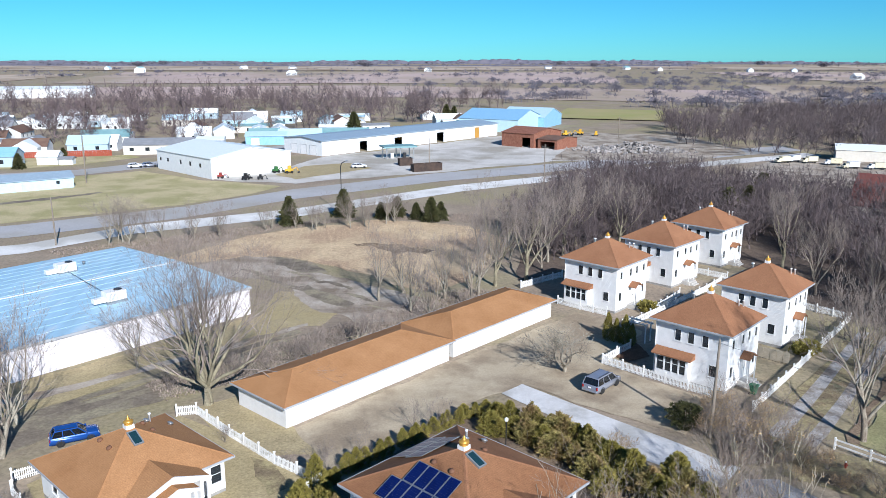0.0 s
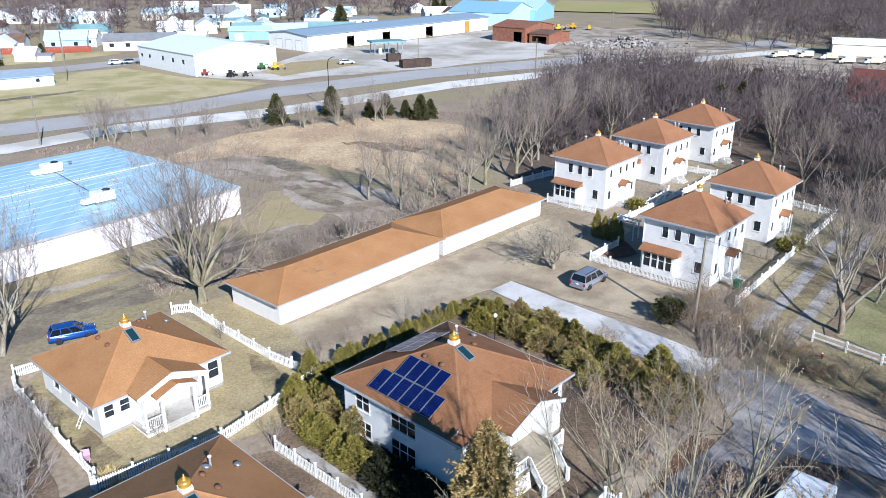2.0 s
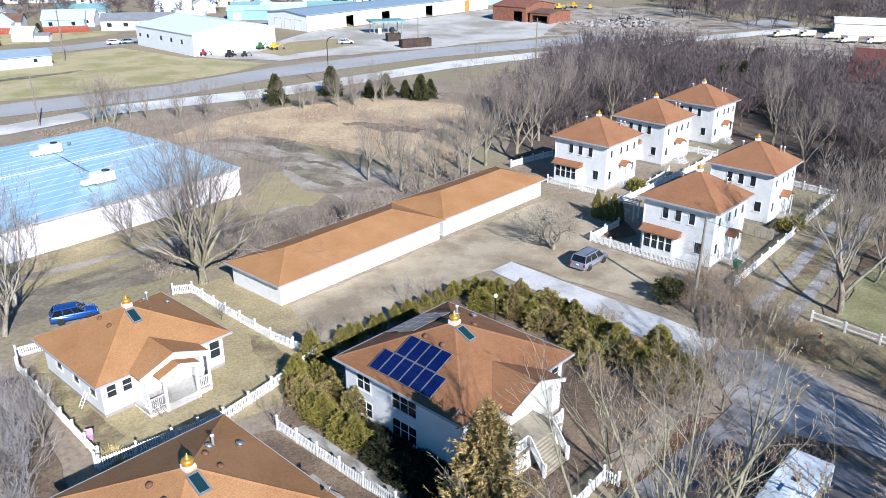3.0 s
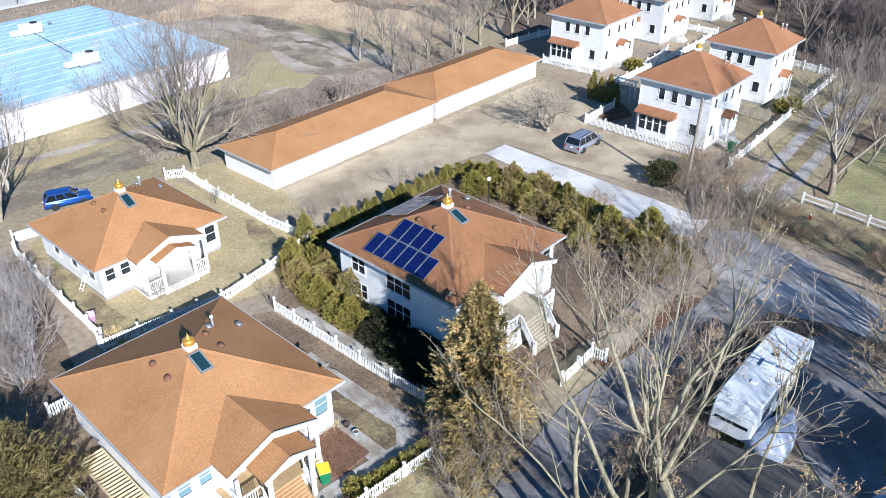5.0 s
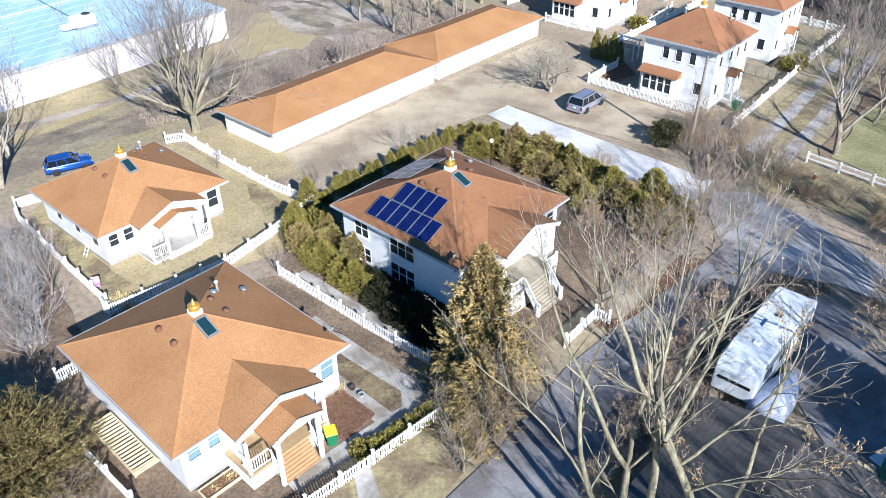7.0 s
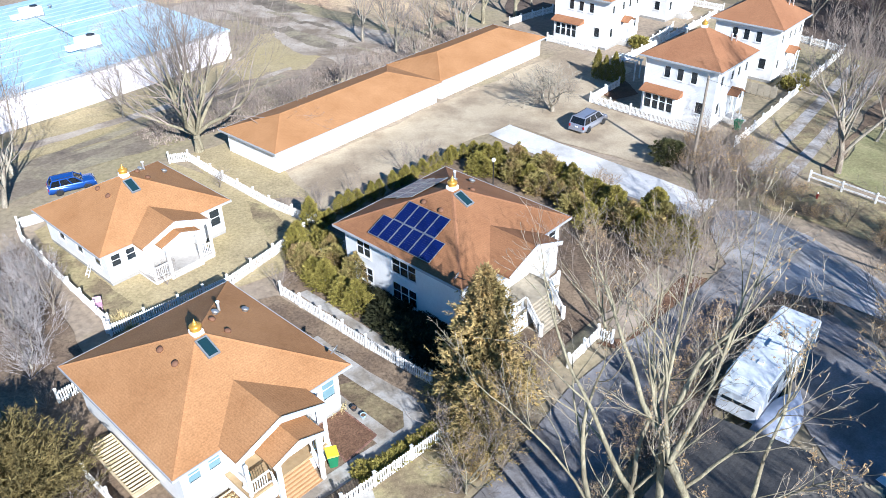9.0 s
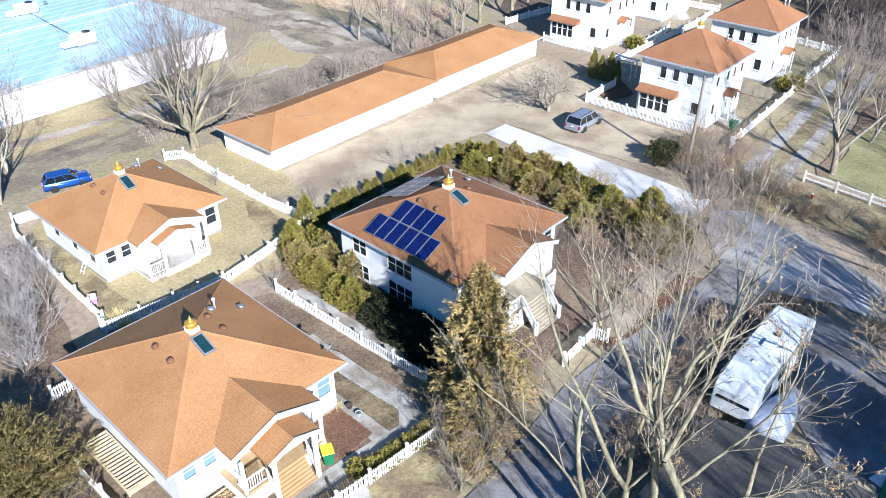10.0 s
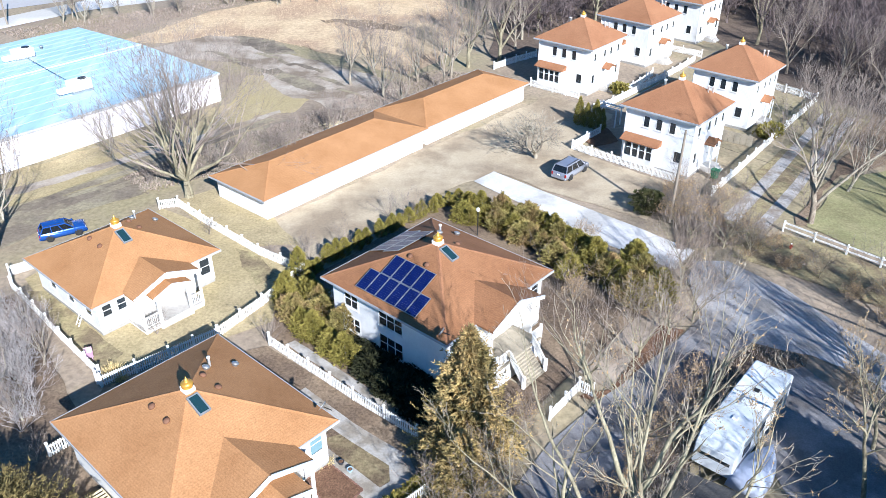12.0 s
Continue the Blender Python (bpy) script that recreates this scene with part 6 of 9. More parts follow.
bare_tree("bare_tree", "small spreading bare tree beside the van", pose(11.0, 76.2, 0), T_SMALL, MAT_BARK, MAT_BARK, least=0.01).scale = (1.9, 1.9, 1.3)

rng = random.Random(8)


def scatter(src, x, y, s=1.0):
    o = copy_thing(rng.choice(src), pose(x, y, 0, 0, 0, rng.uniform(0, 360)))
    k = s * rng.uniform(0.85, 1.15)
    o.scale = (k, k, k)
    return o


for x, y, s in ((-37.5, 57, 1.3), (-39.5, 63, 1.35), (-36.5, 51, 0.8), (-44, 66, 1.0), (-47, 55, 1.25), (-31.5, 43.5, 0.5), (-28.5, 39.5, 0.5), (-30, 46.5, 0.4), (-26, 36.5, 0.45), (-27, 42, 0.4),
                (-3.5, 92, 0.8), (1.5, 97, 0.9), (2.5, 103, 1.0), (-8, 104, 0.8), (12.5, 116, 1.1), (14, 121, 1.1), (8, 122, 1.0), (3, 126, 0.8),
                (-29, 79, 0.7), (-34, 76, 0.7), (-15, 74.5, 0.55), (-11, 81, 0.6), (50, 76, 1.1), (54, 70, 1.2), (47, 68, 0.9), (57, 84, 1.2), (53, 97, 1.1), (60, 62, 1.1), (41, 68, 0.8), (44.5, 72, 0.9), (43, 79, 0.9), (46, 85, 0.9), (48, 62, 0.9), (52, 56, 0.9), (44, 60, 0.7)):
    scatter(mids, x, y, s)
for x, y, s in ((56, 90, 0.9), (62, 74, 0.9), (49, 104, 0.85), (50, 118, 0.9), (20, 132, 0.8), (17, 126, 0.8), (27, 130, 0.85)):
    scatter(talls, x, y, s)
for x, y, s in ((-8, 57.5, 0.8), (-2, 62.5, 1.2), (-10.5, 55.5, 0.8), (-12.2, 44.6, 1.0), (-13.5, 21.8, 0.8), (-17, 23, 0.9), (-18.8, 24.0, 0.9), (-18, 22.2, 0.8), (-20.0, 22.6, 0.9), (-16.4, 21.4, 0.8), (-15.2, 23.2, 0.6), (-19.6, 25.6, 0.7), (-18.2, 26.4, 0.6), (-21.2, 24.2, 0.8), (-23.6, 33.0, 0.6), (-24.6, 31.4, 0.7), (-22.8, 30.4, 0.6), (-19.0, 21.0, 0.9), (-14.6, 20.8, 0.6), (-21, 30.6, 0.5), (-11, 57, 0.7), (-20, 60, 0.6), (-30, 48, 0.6), (28, 68, 1.1), (26.2, 66.2, 1.1), (25, 69.2, 1.0),
                (-13.5, 55.8, 0.6), (-20.2, 45.4, 0.6), (31.5, 79, 0.8), (22.8, 63.2, 1.0), (24.2, 62.2, 1.2), (20.6, 51.2, 1.2), (18.2, 50.0, 1.1), (28.8, 58.4, 0.8), (17.4, 46.8, 0.9), (36.5, 67.5, 0.9), (38.5, 70, 1.0), (40.5, 74, 1.0), (43, 76, 1.1), (35.4, 64.6, 0.8), (41, 82, 1.0), (45, 87, 1.1), (37, 49, 0.9), (40, 50, 1.0)):
    scatter(shrubs, x, y, s)
for i in range(34):
    a = i / 34
    scatter(shrubs, -30 + 32 * a + rng.uniform(-1.5, 1.5), 64 + 30 * a + rng.uniform(3.5, 9) - 4 * a, rng.uniform(0.5, 0.95))
for i in range(26):
    a = rng.uniform(0, 1)
    scatter(mids, -64 + 52 * a + rng.uniform(-2, 2), 131 + 20 * a + rng.uniform(-3, 3), rng.uniform(0.45, 0.8))

# pale thicket along the fence west of the front cottage
thicket = [bare_tree("thicket_shrub", "dense ash-grey bare thicket shrub along the fence", pose(-26.2, 38.2, 0), T_SHRUB[0], MAT_TWIG_ASH, MAT_TWIG_ASH, group="ash-grey thicket", least=0.007, cut=1)]
for i in range(34):
    a = rng.uniform(0, 1)
    scatter(thicket, -24.6 - 6.4 * a + rng.uniform(-1.6, 0.6), 35.0 + 12 * a + rng.uniform(-1.2, 1.2), rng.uniform(0.6, 1.0))

# near trees beside the street, with mossy forking limbs
NEAR = [
    ((9.2, 20.6), 11.1, 0.22, (-0.09, 0.0), [(11, 165, 52, 6.9, 0.12), (11, 35, 75, 7.6, 0.12), (11, 98, 63, 6.2, 0.07), (8.8, 207, 53, 4.0, 0.06), (11, 60, 45, 4.0, 0.05)]),
    ((7.9, 21.0), 7.3, 0.23, (-0.18, 0.0), [(7.1, 167, 61, 9.8, 0.12), (7.1, 58, 75, 7.4, 0.11), (7.1, 322, 70, 5.0, 0.07), (5.0, 120, 45, 4.0, 0.05)]),
    ((7.4, 19.8), 6.2, 0.18, (-0.19, 0.0), [(6.1, 165, 58, 8.2, 0.13), (6.1, 146, 61, 7.6, 0.07), (6.1, 40, 60, 3.5, 0.05)]),
    ((11.4, 20.0), 11.3, 0.23, (-0.1, 0.0), [(11.2, 92, 78, 7.6, 0.1), (11.2, 22, 69, 8.0, 0.11), (9.2, 6, 43, 7.2, 0.08), (7.7, 350, 58, 6.6, 0.07), (8.2, 131, 78, 6.6, 0.09)]),
    ((10.4, 18.8), 7.6, 0.18, (0.2, 0.1), [(7.6, 60, 70, 6.0, 0.1), (7.6, 330, 45, 4.5, 0.07), (6.0, 180, 40, 3.5, 0.06)]),
    ((23.8, 29.0), 4.6, 0.16, (-0.1, 0.05), [(4.6, 200, 60, 4.6, 0.08), (4.6, 90, 66, 5.0, 0.08), (3.4, 330, 45, 4.0, 0.06), (4.6, 20, 66, 4.6, 0.07)]),
    ((26.6, 33.5), 3.8, 0.13, (-0.05, 0.05), [(3.8, 170, 60, 4.0, 0.07), (3.8, 60, 64, 4.2, 0.07), (2.6, 280, 45, 3.2, 0.05)]),
]
for i, ((x, y), stem, r, lean, lm) in enumerate(NEAR):
    sg = grow(51 + i, 16.0, 4, 5, 0.55, stem, r, (6, 5, 3), 0.04, 0.105, 0.3, plan=(lean, lm), taper=0.25, steps=(6, 9, 6, 4, 3), short=(0.3, 0.52))
    th = bare_tree("bare_tree", "tall bare street tree with pale mossy limbs", pose(x, y, 0), sg, MAT_BARK_PALE, MAT_TWIG_PALE, group="street trees", least=0.007, cut=3, fine=9)
    if i != 1:
        rg = np.random.RandomState(i)
        ends = sg[sg[:, 8] >= 3]
        ends = ends[rg.uniform(0, 1, len(ends)) < (0.7 if i > 3 else 0.16)]
        child("leaf_spray", np_mesh("leaf_spray", *tufts(ends[:, 3:6], rg.normal(0, 1, (len(ends), 3)), 0.1, rg, 2, 0.3), (MAT_TWIG_TAN,)), th, "tan buds along the twigs")

# trees along the street south of the view, whose shade falls on the asphalt
for i, (x, y, k) in enumerate(((14, 9, 1.0), (19, 7, 1.0), (26, 11, 1.05), (29, 16, 1.0), (23, 4, 1.1), (34, 20, 1.0), (36, 26, 0.95), (32.5, 36, 0.85), (36, 40, 0.85), (32, 30.5, 0.85))):
    o = copy_thing(talls[i % 3], pose(x, y, 0, 0, 0, 70 * i))
    o.scale = (k, k, k)


def budded_shrub(seed, h, label):
    """A shrub whose twig ends carry tan buds and dry leaves."""
    sg = grow(seed, h, 3, 10, 0.7, 0.08, 0.05, (6, 5), 0.2, 0.2, 0.05, steps=(3, 4, 3, 2))
    th = thing("budded_shrub", label, "shrub", pose(0, 0, 0), "budded shrubs")
    child("trunk", np_mesh("trunk", *tubes(sg[sg[:, 8] < 1], 6), (MAT_TWIG,), True), th)
    child("crown", np_mesh("crown", *twigs(sg[sg[:, 8] >= 1], 1.0, 0.006, 3), (MAT_TWIG,)), th)
    ends = sg[sg[:, 8] >= 2]
    rg = np.random.RandomState(seed)
    child("leaf_spray", np_mesh("leaf_spray", *tufts(ends[:, 3:6], rg.normal(0, 1, (len(ends), 3)), 0.11, rg, 2, 0.35), (MAT_TWIG_TAN,)), th, "dry tan leaves and buds")
    return th


buds = [budded_shrub(91, 3.4, "tan budding shrub beside the street"), budded_shrub(92, 2.8, "tan budding shrub beside the street")]
buds[0].matrix_basis, buds[1].matrix_basis = pose(22.4, 61.0, 0), pose(25.4, 60.8, 0)
for x, y, k in ((23.6, 63.4, 1.0), (24.6, 59.6, 1.1), (21.4, 62.4, 0.8), (27.4, 58.8, 0.9), (29.4, 56.6, 0.7), (27.6, 65.6, 0.8), (24.2, 66.6, 0.9), (22.6, 66.0, 1.0), (29.0, 53.6, 0.6), (32.4, 49.0, 0.7), (27.4, 38.2, 0.9),
                (17.0, 38.2, 0.45), (18.4, 39.8, 0.5), (15.8, 36.6, 0.5), (26.6, 31.0, 0.8), (33.4, 46.2, 0.9), (15.8, 37.6, 0.8), (14.4, 35.6, 0.7), (13.0, 33.6, 0.8), (11.6, 31.6, 0.7), (10.4, 30.0, 0.8), (9.6, 28.4, 0.8), (17.6, 39.8, 0.8), (4.4, 33.6, 1.0), (5.4, 35.4, 0.8), (3.4, 30.6, 0.8),
                (14.8, 25.6, 0.9), (12.4, 26.4, 0.8), (7.2, 24.6, 0.9), (8.6, 25.8, 0.8), (13.2, 58.0, 0.9), (16.2, 50.2, 0.9), (12.8, 42.0, 0.7), (10.8, 50.0, 0.8)):
    scatter(buds, x, y, k)


def budding_tree(seed, h, r=0.09, kids=(5, 4, 4), label="small open tree with fine tan buds beside the street"):
    """A small open tree with fine tan buds on its outer twigs."""
    sg = grow(seed, h, 4, 8, 0.6, 0.22, r, kids, 0.12, 0.17, 0.25, steps=(4, 5, 4, 3, 2))
    th = bare_tree("budding_tree", label, pose(0, 0, 0), sg, MAT_BARK_PALE, MAT_TWIG, group="budding street trees", least=0.005)
    rg = np.random.RandomState(seed)
    ends = sg[sg[:, 8] >= 4]
    ends = ends[rg.uniform(0, 1, len(ends)) < 0.3]
    child("leaf_spray", np_mesh("leaf_spray", *tufts(ends[:, 3:6], rg.normal(0, 1, (len(ends), 3)), 0.065, rg, 2, 0.25), (MAT_TWIG_TAN,)), th, "fine tan buds")
    return th


budding = [budding_tree(95, 6.4), budding_tree(96, 7.0)]
budding[0].matrix_basis, budding[1].matrix_basis = pose(19.4, 46.6, 0), pose(17.2, 45.0, 0)
yard = [budding_tree(97, 11.2, 0.12, (4, 4, 3), "tall pale bare tree in the front yard of the solar house")]
yard[0].matrix_basis = pose(10.2, 39.2, 0)
for x, y, k in ((11.8, 33.2, 1.25),):
    scatter(yard, x, y, k)
for x, y, k in ((18.4, 49.6, 0.9), (28.6, 39.6, 1.0), (35.0, 47.6, 1.0), (25.2, 57.4, 0.9), (2.2, 28.9, 0.9), (0.8, 26.6, 0.85), (28.0, 34.6, 1.0), (22.6, 58.4, 0.8), (4.4, 33.4, 0.8), (12.2, 28.4, 0.9),
                (14.4, 42.4, 1.0), (20.2, 52.4, 1.0), (27.2, 56.6, 0.7), (31.4, 52.4, 0.65), (36.4, 47.0, 0.8), (26.0, 62.0, 0.7), (23.4, 51.6, 0.7)):
    scatter(budding, x, y, k)
for x, y, k in ((1.4, 27.8, 0.8), (2.4, 29.6, 0.8), (0.4, 26.6, 0.6), (9.4, 25.6, 0.9), (10.8, 27.4, 0.9), (12.6, 30.6, 0.7), (8.4, 23.6, 0.9), (13.4, 26.2, 0.8), (3.6, 33.0, 0.8), (5.2, 34.2, 0.8), (4.4, 31.2, 0.7), (6.2, 36.6, 0.8)):
    scatter(shrubs, x, y, k)
for i in range(13):
    a = rng.uniform(0, 0.9)
    scatter(buds, 25.5 + 13 * a + rng.uniform(-1.5, 1.5), 57.5 - 9.5 * a + rng.uniform(-1.5, 1.0), rng.uniform(0.3, 0.6))


def both(a, b):
    return np.concatenate([a[0], b[0]]), np.concatenate([a[1], b[1] + len(a[0])])


# woods: many bare trees in one sheet of twigs
def slivers(p0, p1, w, seed):
    """Thin tapering three-cornered blades from p0 to p1, w wide at the foot."""
    u = np.cross(p1 - p0, np.random.RandomState(seed).normal(0, 1, p0.shape))
    u *= w / (np.linalg.norm(u, axis=1, keepdims=True) + 1e-9)
    v = np.stack([p0 - u, p0 + u, p1], 1).reshape(-1, 3)
    return v, np.arange(len(v)).reshape(-1, 3)


def wood_template(seed, limbs, twig, wide):
    """A unit tree for a wood: a few limbs, and a haze of fine twigs at their ends."""
    sg = grow(seed, 1.0, 2, limbs, 0.62, 0.28, 0.014, (4,), 0.18, 0.2, 0.15, steps=(2, 2, 2))
    rg = np.random.RandomState(seed)
    stems = slivers(sg[:, 0:3], sg[:, 3:6] * 1.15 - sg[:, 0:3] * 0.15, np.maximum(sg[:, 6:7], wide) * 1.2, seed)
    ends = sg[sg[:, 8] >= 1]
    n = len(ends) * twig
    f = rg.uniform(0.1, 1.0, (n, 1))
    a, b = np.repeat(ends[:, 0:3], twig, 0), np.repeat(ends[:, 3:6], twig, 0)
    p = a + (b - a) * f
    d = b - a
    d = d / (np.linalg.norm(d, axis=1, keepdims=True) + 1e-9) + rg.normal(0, 0.75, d.shape) + (0, 0, 0.3)
    d /= np.linalg.norm(d, axis=1, keepdims=True)
    return both(stems, slivers(p, p + d * rg.uniform(0.07, 0.2, (n, 1)), wide * 1.1, seed + 1))


def clump_template(seed, wide):
    """A unit tree seen from far off: a short stem under a dome of coarse twigs."""
    rg = np.random.RandomState(seed)
    n = 74
    a, e, r = rg.uniform(0, 6.28, n), rg.uniform(-0.3, 1.4, n), rg.uniform(0.1, 0.42, n)
    c = np.stack([np.cos(a) * np.cos(e), np.sin(a) * np.cos(e), np.sin(e)], 1)
    p = c * r[:, None] * (1.0, 1.0, 0.9) + (0, 0, 0.5)
    q = p + (c * 0.8 + rg.normal(0, 0.5, c.shape)) * rg.uniform(0.1, 0.26, (n, 1))
    stem = np.array([[0, 0, 0.0]]), np.array([[0.03, 0, 0.8]])
    return both(slivers(*stem, 0.03, seed), slivers(p, q, wide, seed))


def wood(name, label, spots, heights, seed, twig, wide, haze=3, clumps=False):
    rg = np.random.RandomState(seed)
    baked = [clump_template(60 + i, wide) if clumps else wood_template(60 + i, 7, haze, wide) for i in range(5)]
    vs, fs, k = [], [], 0
    for (x, y), h in zip(spots, heights):
        v, f = baked[rg.randint(5)]
        a = rg.uniform(0, 6.28)
        c, s = math.cos(a), math.sin(a)
        w = h * rg.uniform(0.9, 1.3) * (1.5 if clumps else 1.0)
        p = np.stack([(v[:, 0] * c - v[:, 1] * s) * w + x, (v[:, 0] * s + v[:, 1] * c) * w + y, v[:, 2] * h], 1)
        vs.append(p)
        fs.append(f + k)
        k += len(p)
    me = np_mesh(name, np.concatenate(vs), np.concatenate(fs), (twig,))
    return tagged(new(name, me), label, "woodland", "", "stuff")


def in_poly(pts, n, seed):
    rg = np.random.RandomState(seed)
    pts = np.array(pts, float)
    lo, hi = pts.min(0), pts.max(0)
    out = []
    while len(out) < n:
        p = rg.uniform(lo, hi)
        inside = False
        for a, b in zip(pts, np.roll(pts, -1, 0)):
            if (a[1] > p[1]) != (b[1] > p[1]) and p[0] < (b[0] - a[0]) * (p[1] - a[1]) / (b[1] - a[1]) + a[0]:
                inside = not inside
        if inside:
            out.append(p)
    return np.array(out)


near_wood = [(12, 118), (8, 146), (30, 200), (68, 196), (66, 182), (80, 168), (108, 176), (140, 150), (125, 80), (62, 66), (54, 96), (48, 130), (36, 132), (26, 124)]
sp = in_poly(near_wood, 1150, 1)
wood("woodland", "dense grey-brown bare woodland beyond the houses", sp, np.random.RandomState(2).uniform(5, 10.5, len(sp)), 3, MAT_TWIG_FAR, 0.0032, 4)
mid_wood = [(95, 258), (80, 300), (96, 380), (200, 440), (420, 460), (420, 260), (160, 170), (135, 215), (150, 250)]
sp = in_poly(mid_wood, 1300, 4)
wood("woodland", "bare woodland stretching to the fields", sp, np.random.RandomState(5).uniform(7, 12, len(sp)), 6, MAT_TWIG_FAR, 0.0048, 4)
town = [(-430, 340), (-300, 268), (-140, 272), (-95, 300), (-50, 345), (0, 420), (30, 520), (-120, 570), (-430, 500)]
sp = in_poly(town, 560, 7)
wood("woodland", "bare town trees among the houses", sp, 6 + 13 * np.random.RandomState(8).uniform(0, 1, len(sp)) ** 1.7, 9, MAT_TWIG_TOWN, 0.0046, 5)
belts = []
rg_ = np.random.RandomState(10)
for x0, y0, x1, y1, n_ in ((-60, 640, 330, 610, 110), (60, 760, 420, 730, 120), (110, 520, 330, 570, 150), (300, 930, 900, 860, 140), (-1200, 1500, 300, 1750, 260), (-300, 1010, 320, 1040, 130), (400, 1300, 1500, 1250, 200),
                           (-2200, 2600, 2600, 2700, 600), (-1800, 1950, 600, 2000, 280), (-900, 800, -520, 860, 90), (600, 1750, 2200, 1800, 220), (-2500, 3300, 2800, 3400, 800), (60, 900, 420, 1000, 120), (200, 1150, 700, 1100, 130),
                           (200, 640, 620, 620, 150), (380, 760, 900, 700, 140), (-60, 860, 260, 880, 110), (-700, 1250, 100, 1330, 150), (500, 1000, 1200, 1040, 140), (150, 470, 300, 505, 90), (0, 1450, 900, 1500, 180), (30, 560, 90, 640, 40)):
    t_ = rg_.beta(0.8, 0.8, n_)
    t_ = t_ + 0.03 * np.sin(t_ * 40)
    belts.append(np.stack([x0 + (x1 - x0) * t_, y0 + (y1 - y0) * t_ + rg_.normal(0, 9, n_)], 1))
sp = np.concatenate(belts)
wood("tree_belts", "far tree belts between the fields, tinted for haze", sp, rg_.uniform(3.5, 8, len(sp)) * np.where(sp[:, 1] > 2500, 2.2, 1.0), 11, MAT_TWIG_HAZE, 0.022, clumps=True)

# evergreens
def bough_mesh(seed, height, radius, whorls, per, size, rise=(0.1, 0.5), base=0.06, power=0.75, step=0.16, width=0.16, blades=2):
    """Foliage as boughs: sprays on both sides of branches that leave the stem in whorls."""
    rg = np.random.RandomState(seed)
    pts, ds = [], []
    for w in range(whorls):
        h = base + (0.97 - base) * (w + rg.uniform(-0.3, 0.3)) / whorls
        for b in range(max(3, int(per * (1 - 0.5 * h)))):
            a = rg.uniform(0, 2 * math.pi)
            ln = radius * (1.02 - h) ** power * rg.uniform(0.6, 1.2)
            el = rise[0] + (rise[1] - rise[0]) * h + rg.normal(0, 0.12)
            d = np.array([math.cos(a) * math.cos(el), math.sin(a) * math.cos(el), math.sin(el)])
            side = np.array([-math.sin(a), math.cos(a), 0])
            n = max(3, int(ln / step))
            for i in range(n):
                f = (i + 1) / n
                if f < 0.25:
                    continue
                p = np.array([0, 0, h * height]) + d * ln * f + np.array([0, 0, -0.12 * ln * math.sin(f * 3.1)]) + rg.normal(0, 0.03, 3)
                for s in (-1, 1):
                    pts.append(p)
                    ds.append(d * 0.9 + side * s * (0.9 - 0.6 * f) + np.array([0, 0, 0.15]))
    pts, ds = np.array(pts), np.array(ds)
    return tufts(pts, ds, size * rg.uniform(0.6, 1.4, (len(pts), 1)), rg, blades, width)


ME_SPRUCE = np_mesh("spruce_foliage", *both(bough_mesh(1, 10.2, 3.7, 38, 15, 0.2, (-0.1, 0.6), 0.04, 0.7, 0.1, 0.14), evergreen_mesh(1, 10.0, 2.7, 10000, 0.24, "cone", -0.1, 0.02)), (MAT_SPRUCE,))
evergreen("spruce", "olive-green spruce beside the garden path", "tree", pose(1.9, 32.6, 0), ME_SPRUCE, MAT_SPRUCE, 9.6, 0.18)
low_spruce = evergreen("spruce", "low bushy olive-green spruce beneath the tall one", "tree", pose(1.5, 29.6, 0, 0, 0, 130), ME_SPRUCE, MAT_SPRUCE, 9.6, 0.18)
low_spruce.scale = (0.72, 0.72, 0.55)
# dense spruces beyond the view, added to throw shade on the yard
ME_SPRUCE_SOUTH = np_mesh("spruce_foliage", *evergreen_mesh(6, 9.6, 3.0, 3000, 0.6, "cone", -0.25, 0.02), (MAT_SPRUCE,))
for x, y, k in ((31.5, 10, 1.35), (28.0, 23.0, 1.0)):
    th = evergreen("spruce", "unseen dark spruce added to shade the yard by the street", "tree", pose(x, y, 0), ME_SPRUCE_SOUTH, MAT_SPRUCE, 9.6, 0.18, "street spruces")
    th.scale = (k, k, k)
ME_JUNIPER = np_mesh("juniper_foliage", *bough_mesh(2, 5.2, 4.8, 32, 44, 0.27, (0.3, 1.1), 0.05, 0.6, 0.11, 0.12), (MAT_JUNIPER,))
# low shrubs added to darken the shaded ground below the solar house wall
ME_SHADE_FILL = np_mesh("shade_fill_foliage", *evergreen_mesh(12, 1.0, 0.8, 380, 0.24, "dome", 0.3, 0.0), (MAT_SHADE_FILL,))
yew = evergreen("yew", "added near-black shrub standing in for shade beneath the wall", "shrub", pose(-1.2, 40.4, 0), ME_SHADE_FILL, MAT_SHADE_FILL, 0.8, 0.03, "dark yews")
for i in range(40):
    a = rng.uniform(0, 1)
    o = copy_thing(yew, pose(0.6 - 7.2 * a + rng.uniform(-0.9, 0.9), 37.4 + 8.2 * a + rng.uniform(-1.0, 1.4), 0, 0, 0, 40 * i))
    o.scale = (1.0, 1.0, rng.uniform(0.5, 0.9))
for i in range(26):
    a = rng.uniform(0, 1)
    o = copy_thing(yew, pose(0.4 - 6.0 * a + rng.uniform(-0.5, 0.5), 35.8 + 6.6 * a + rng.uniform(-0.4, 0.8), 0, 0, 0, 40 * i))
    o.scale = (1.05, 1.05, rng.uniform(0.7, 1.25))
evergreen("juniper", "broad olive-green juniper beside the front cottage", "tree", pose(-21.9, 25.2, 0), ME_JUNIPER, MAT_SPRUCE, 4.6, 0.16)
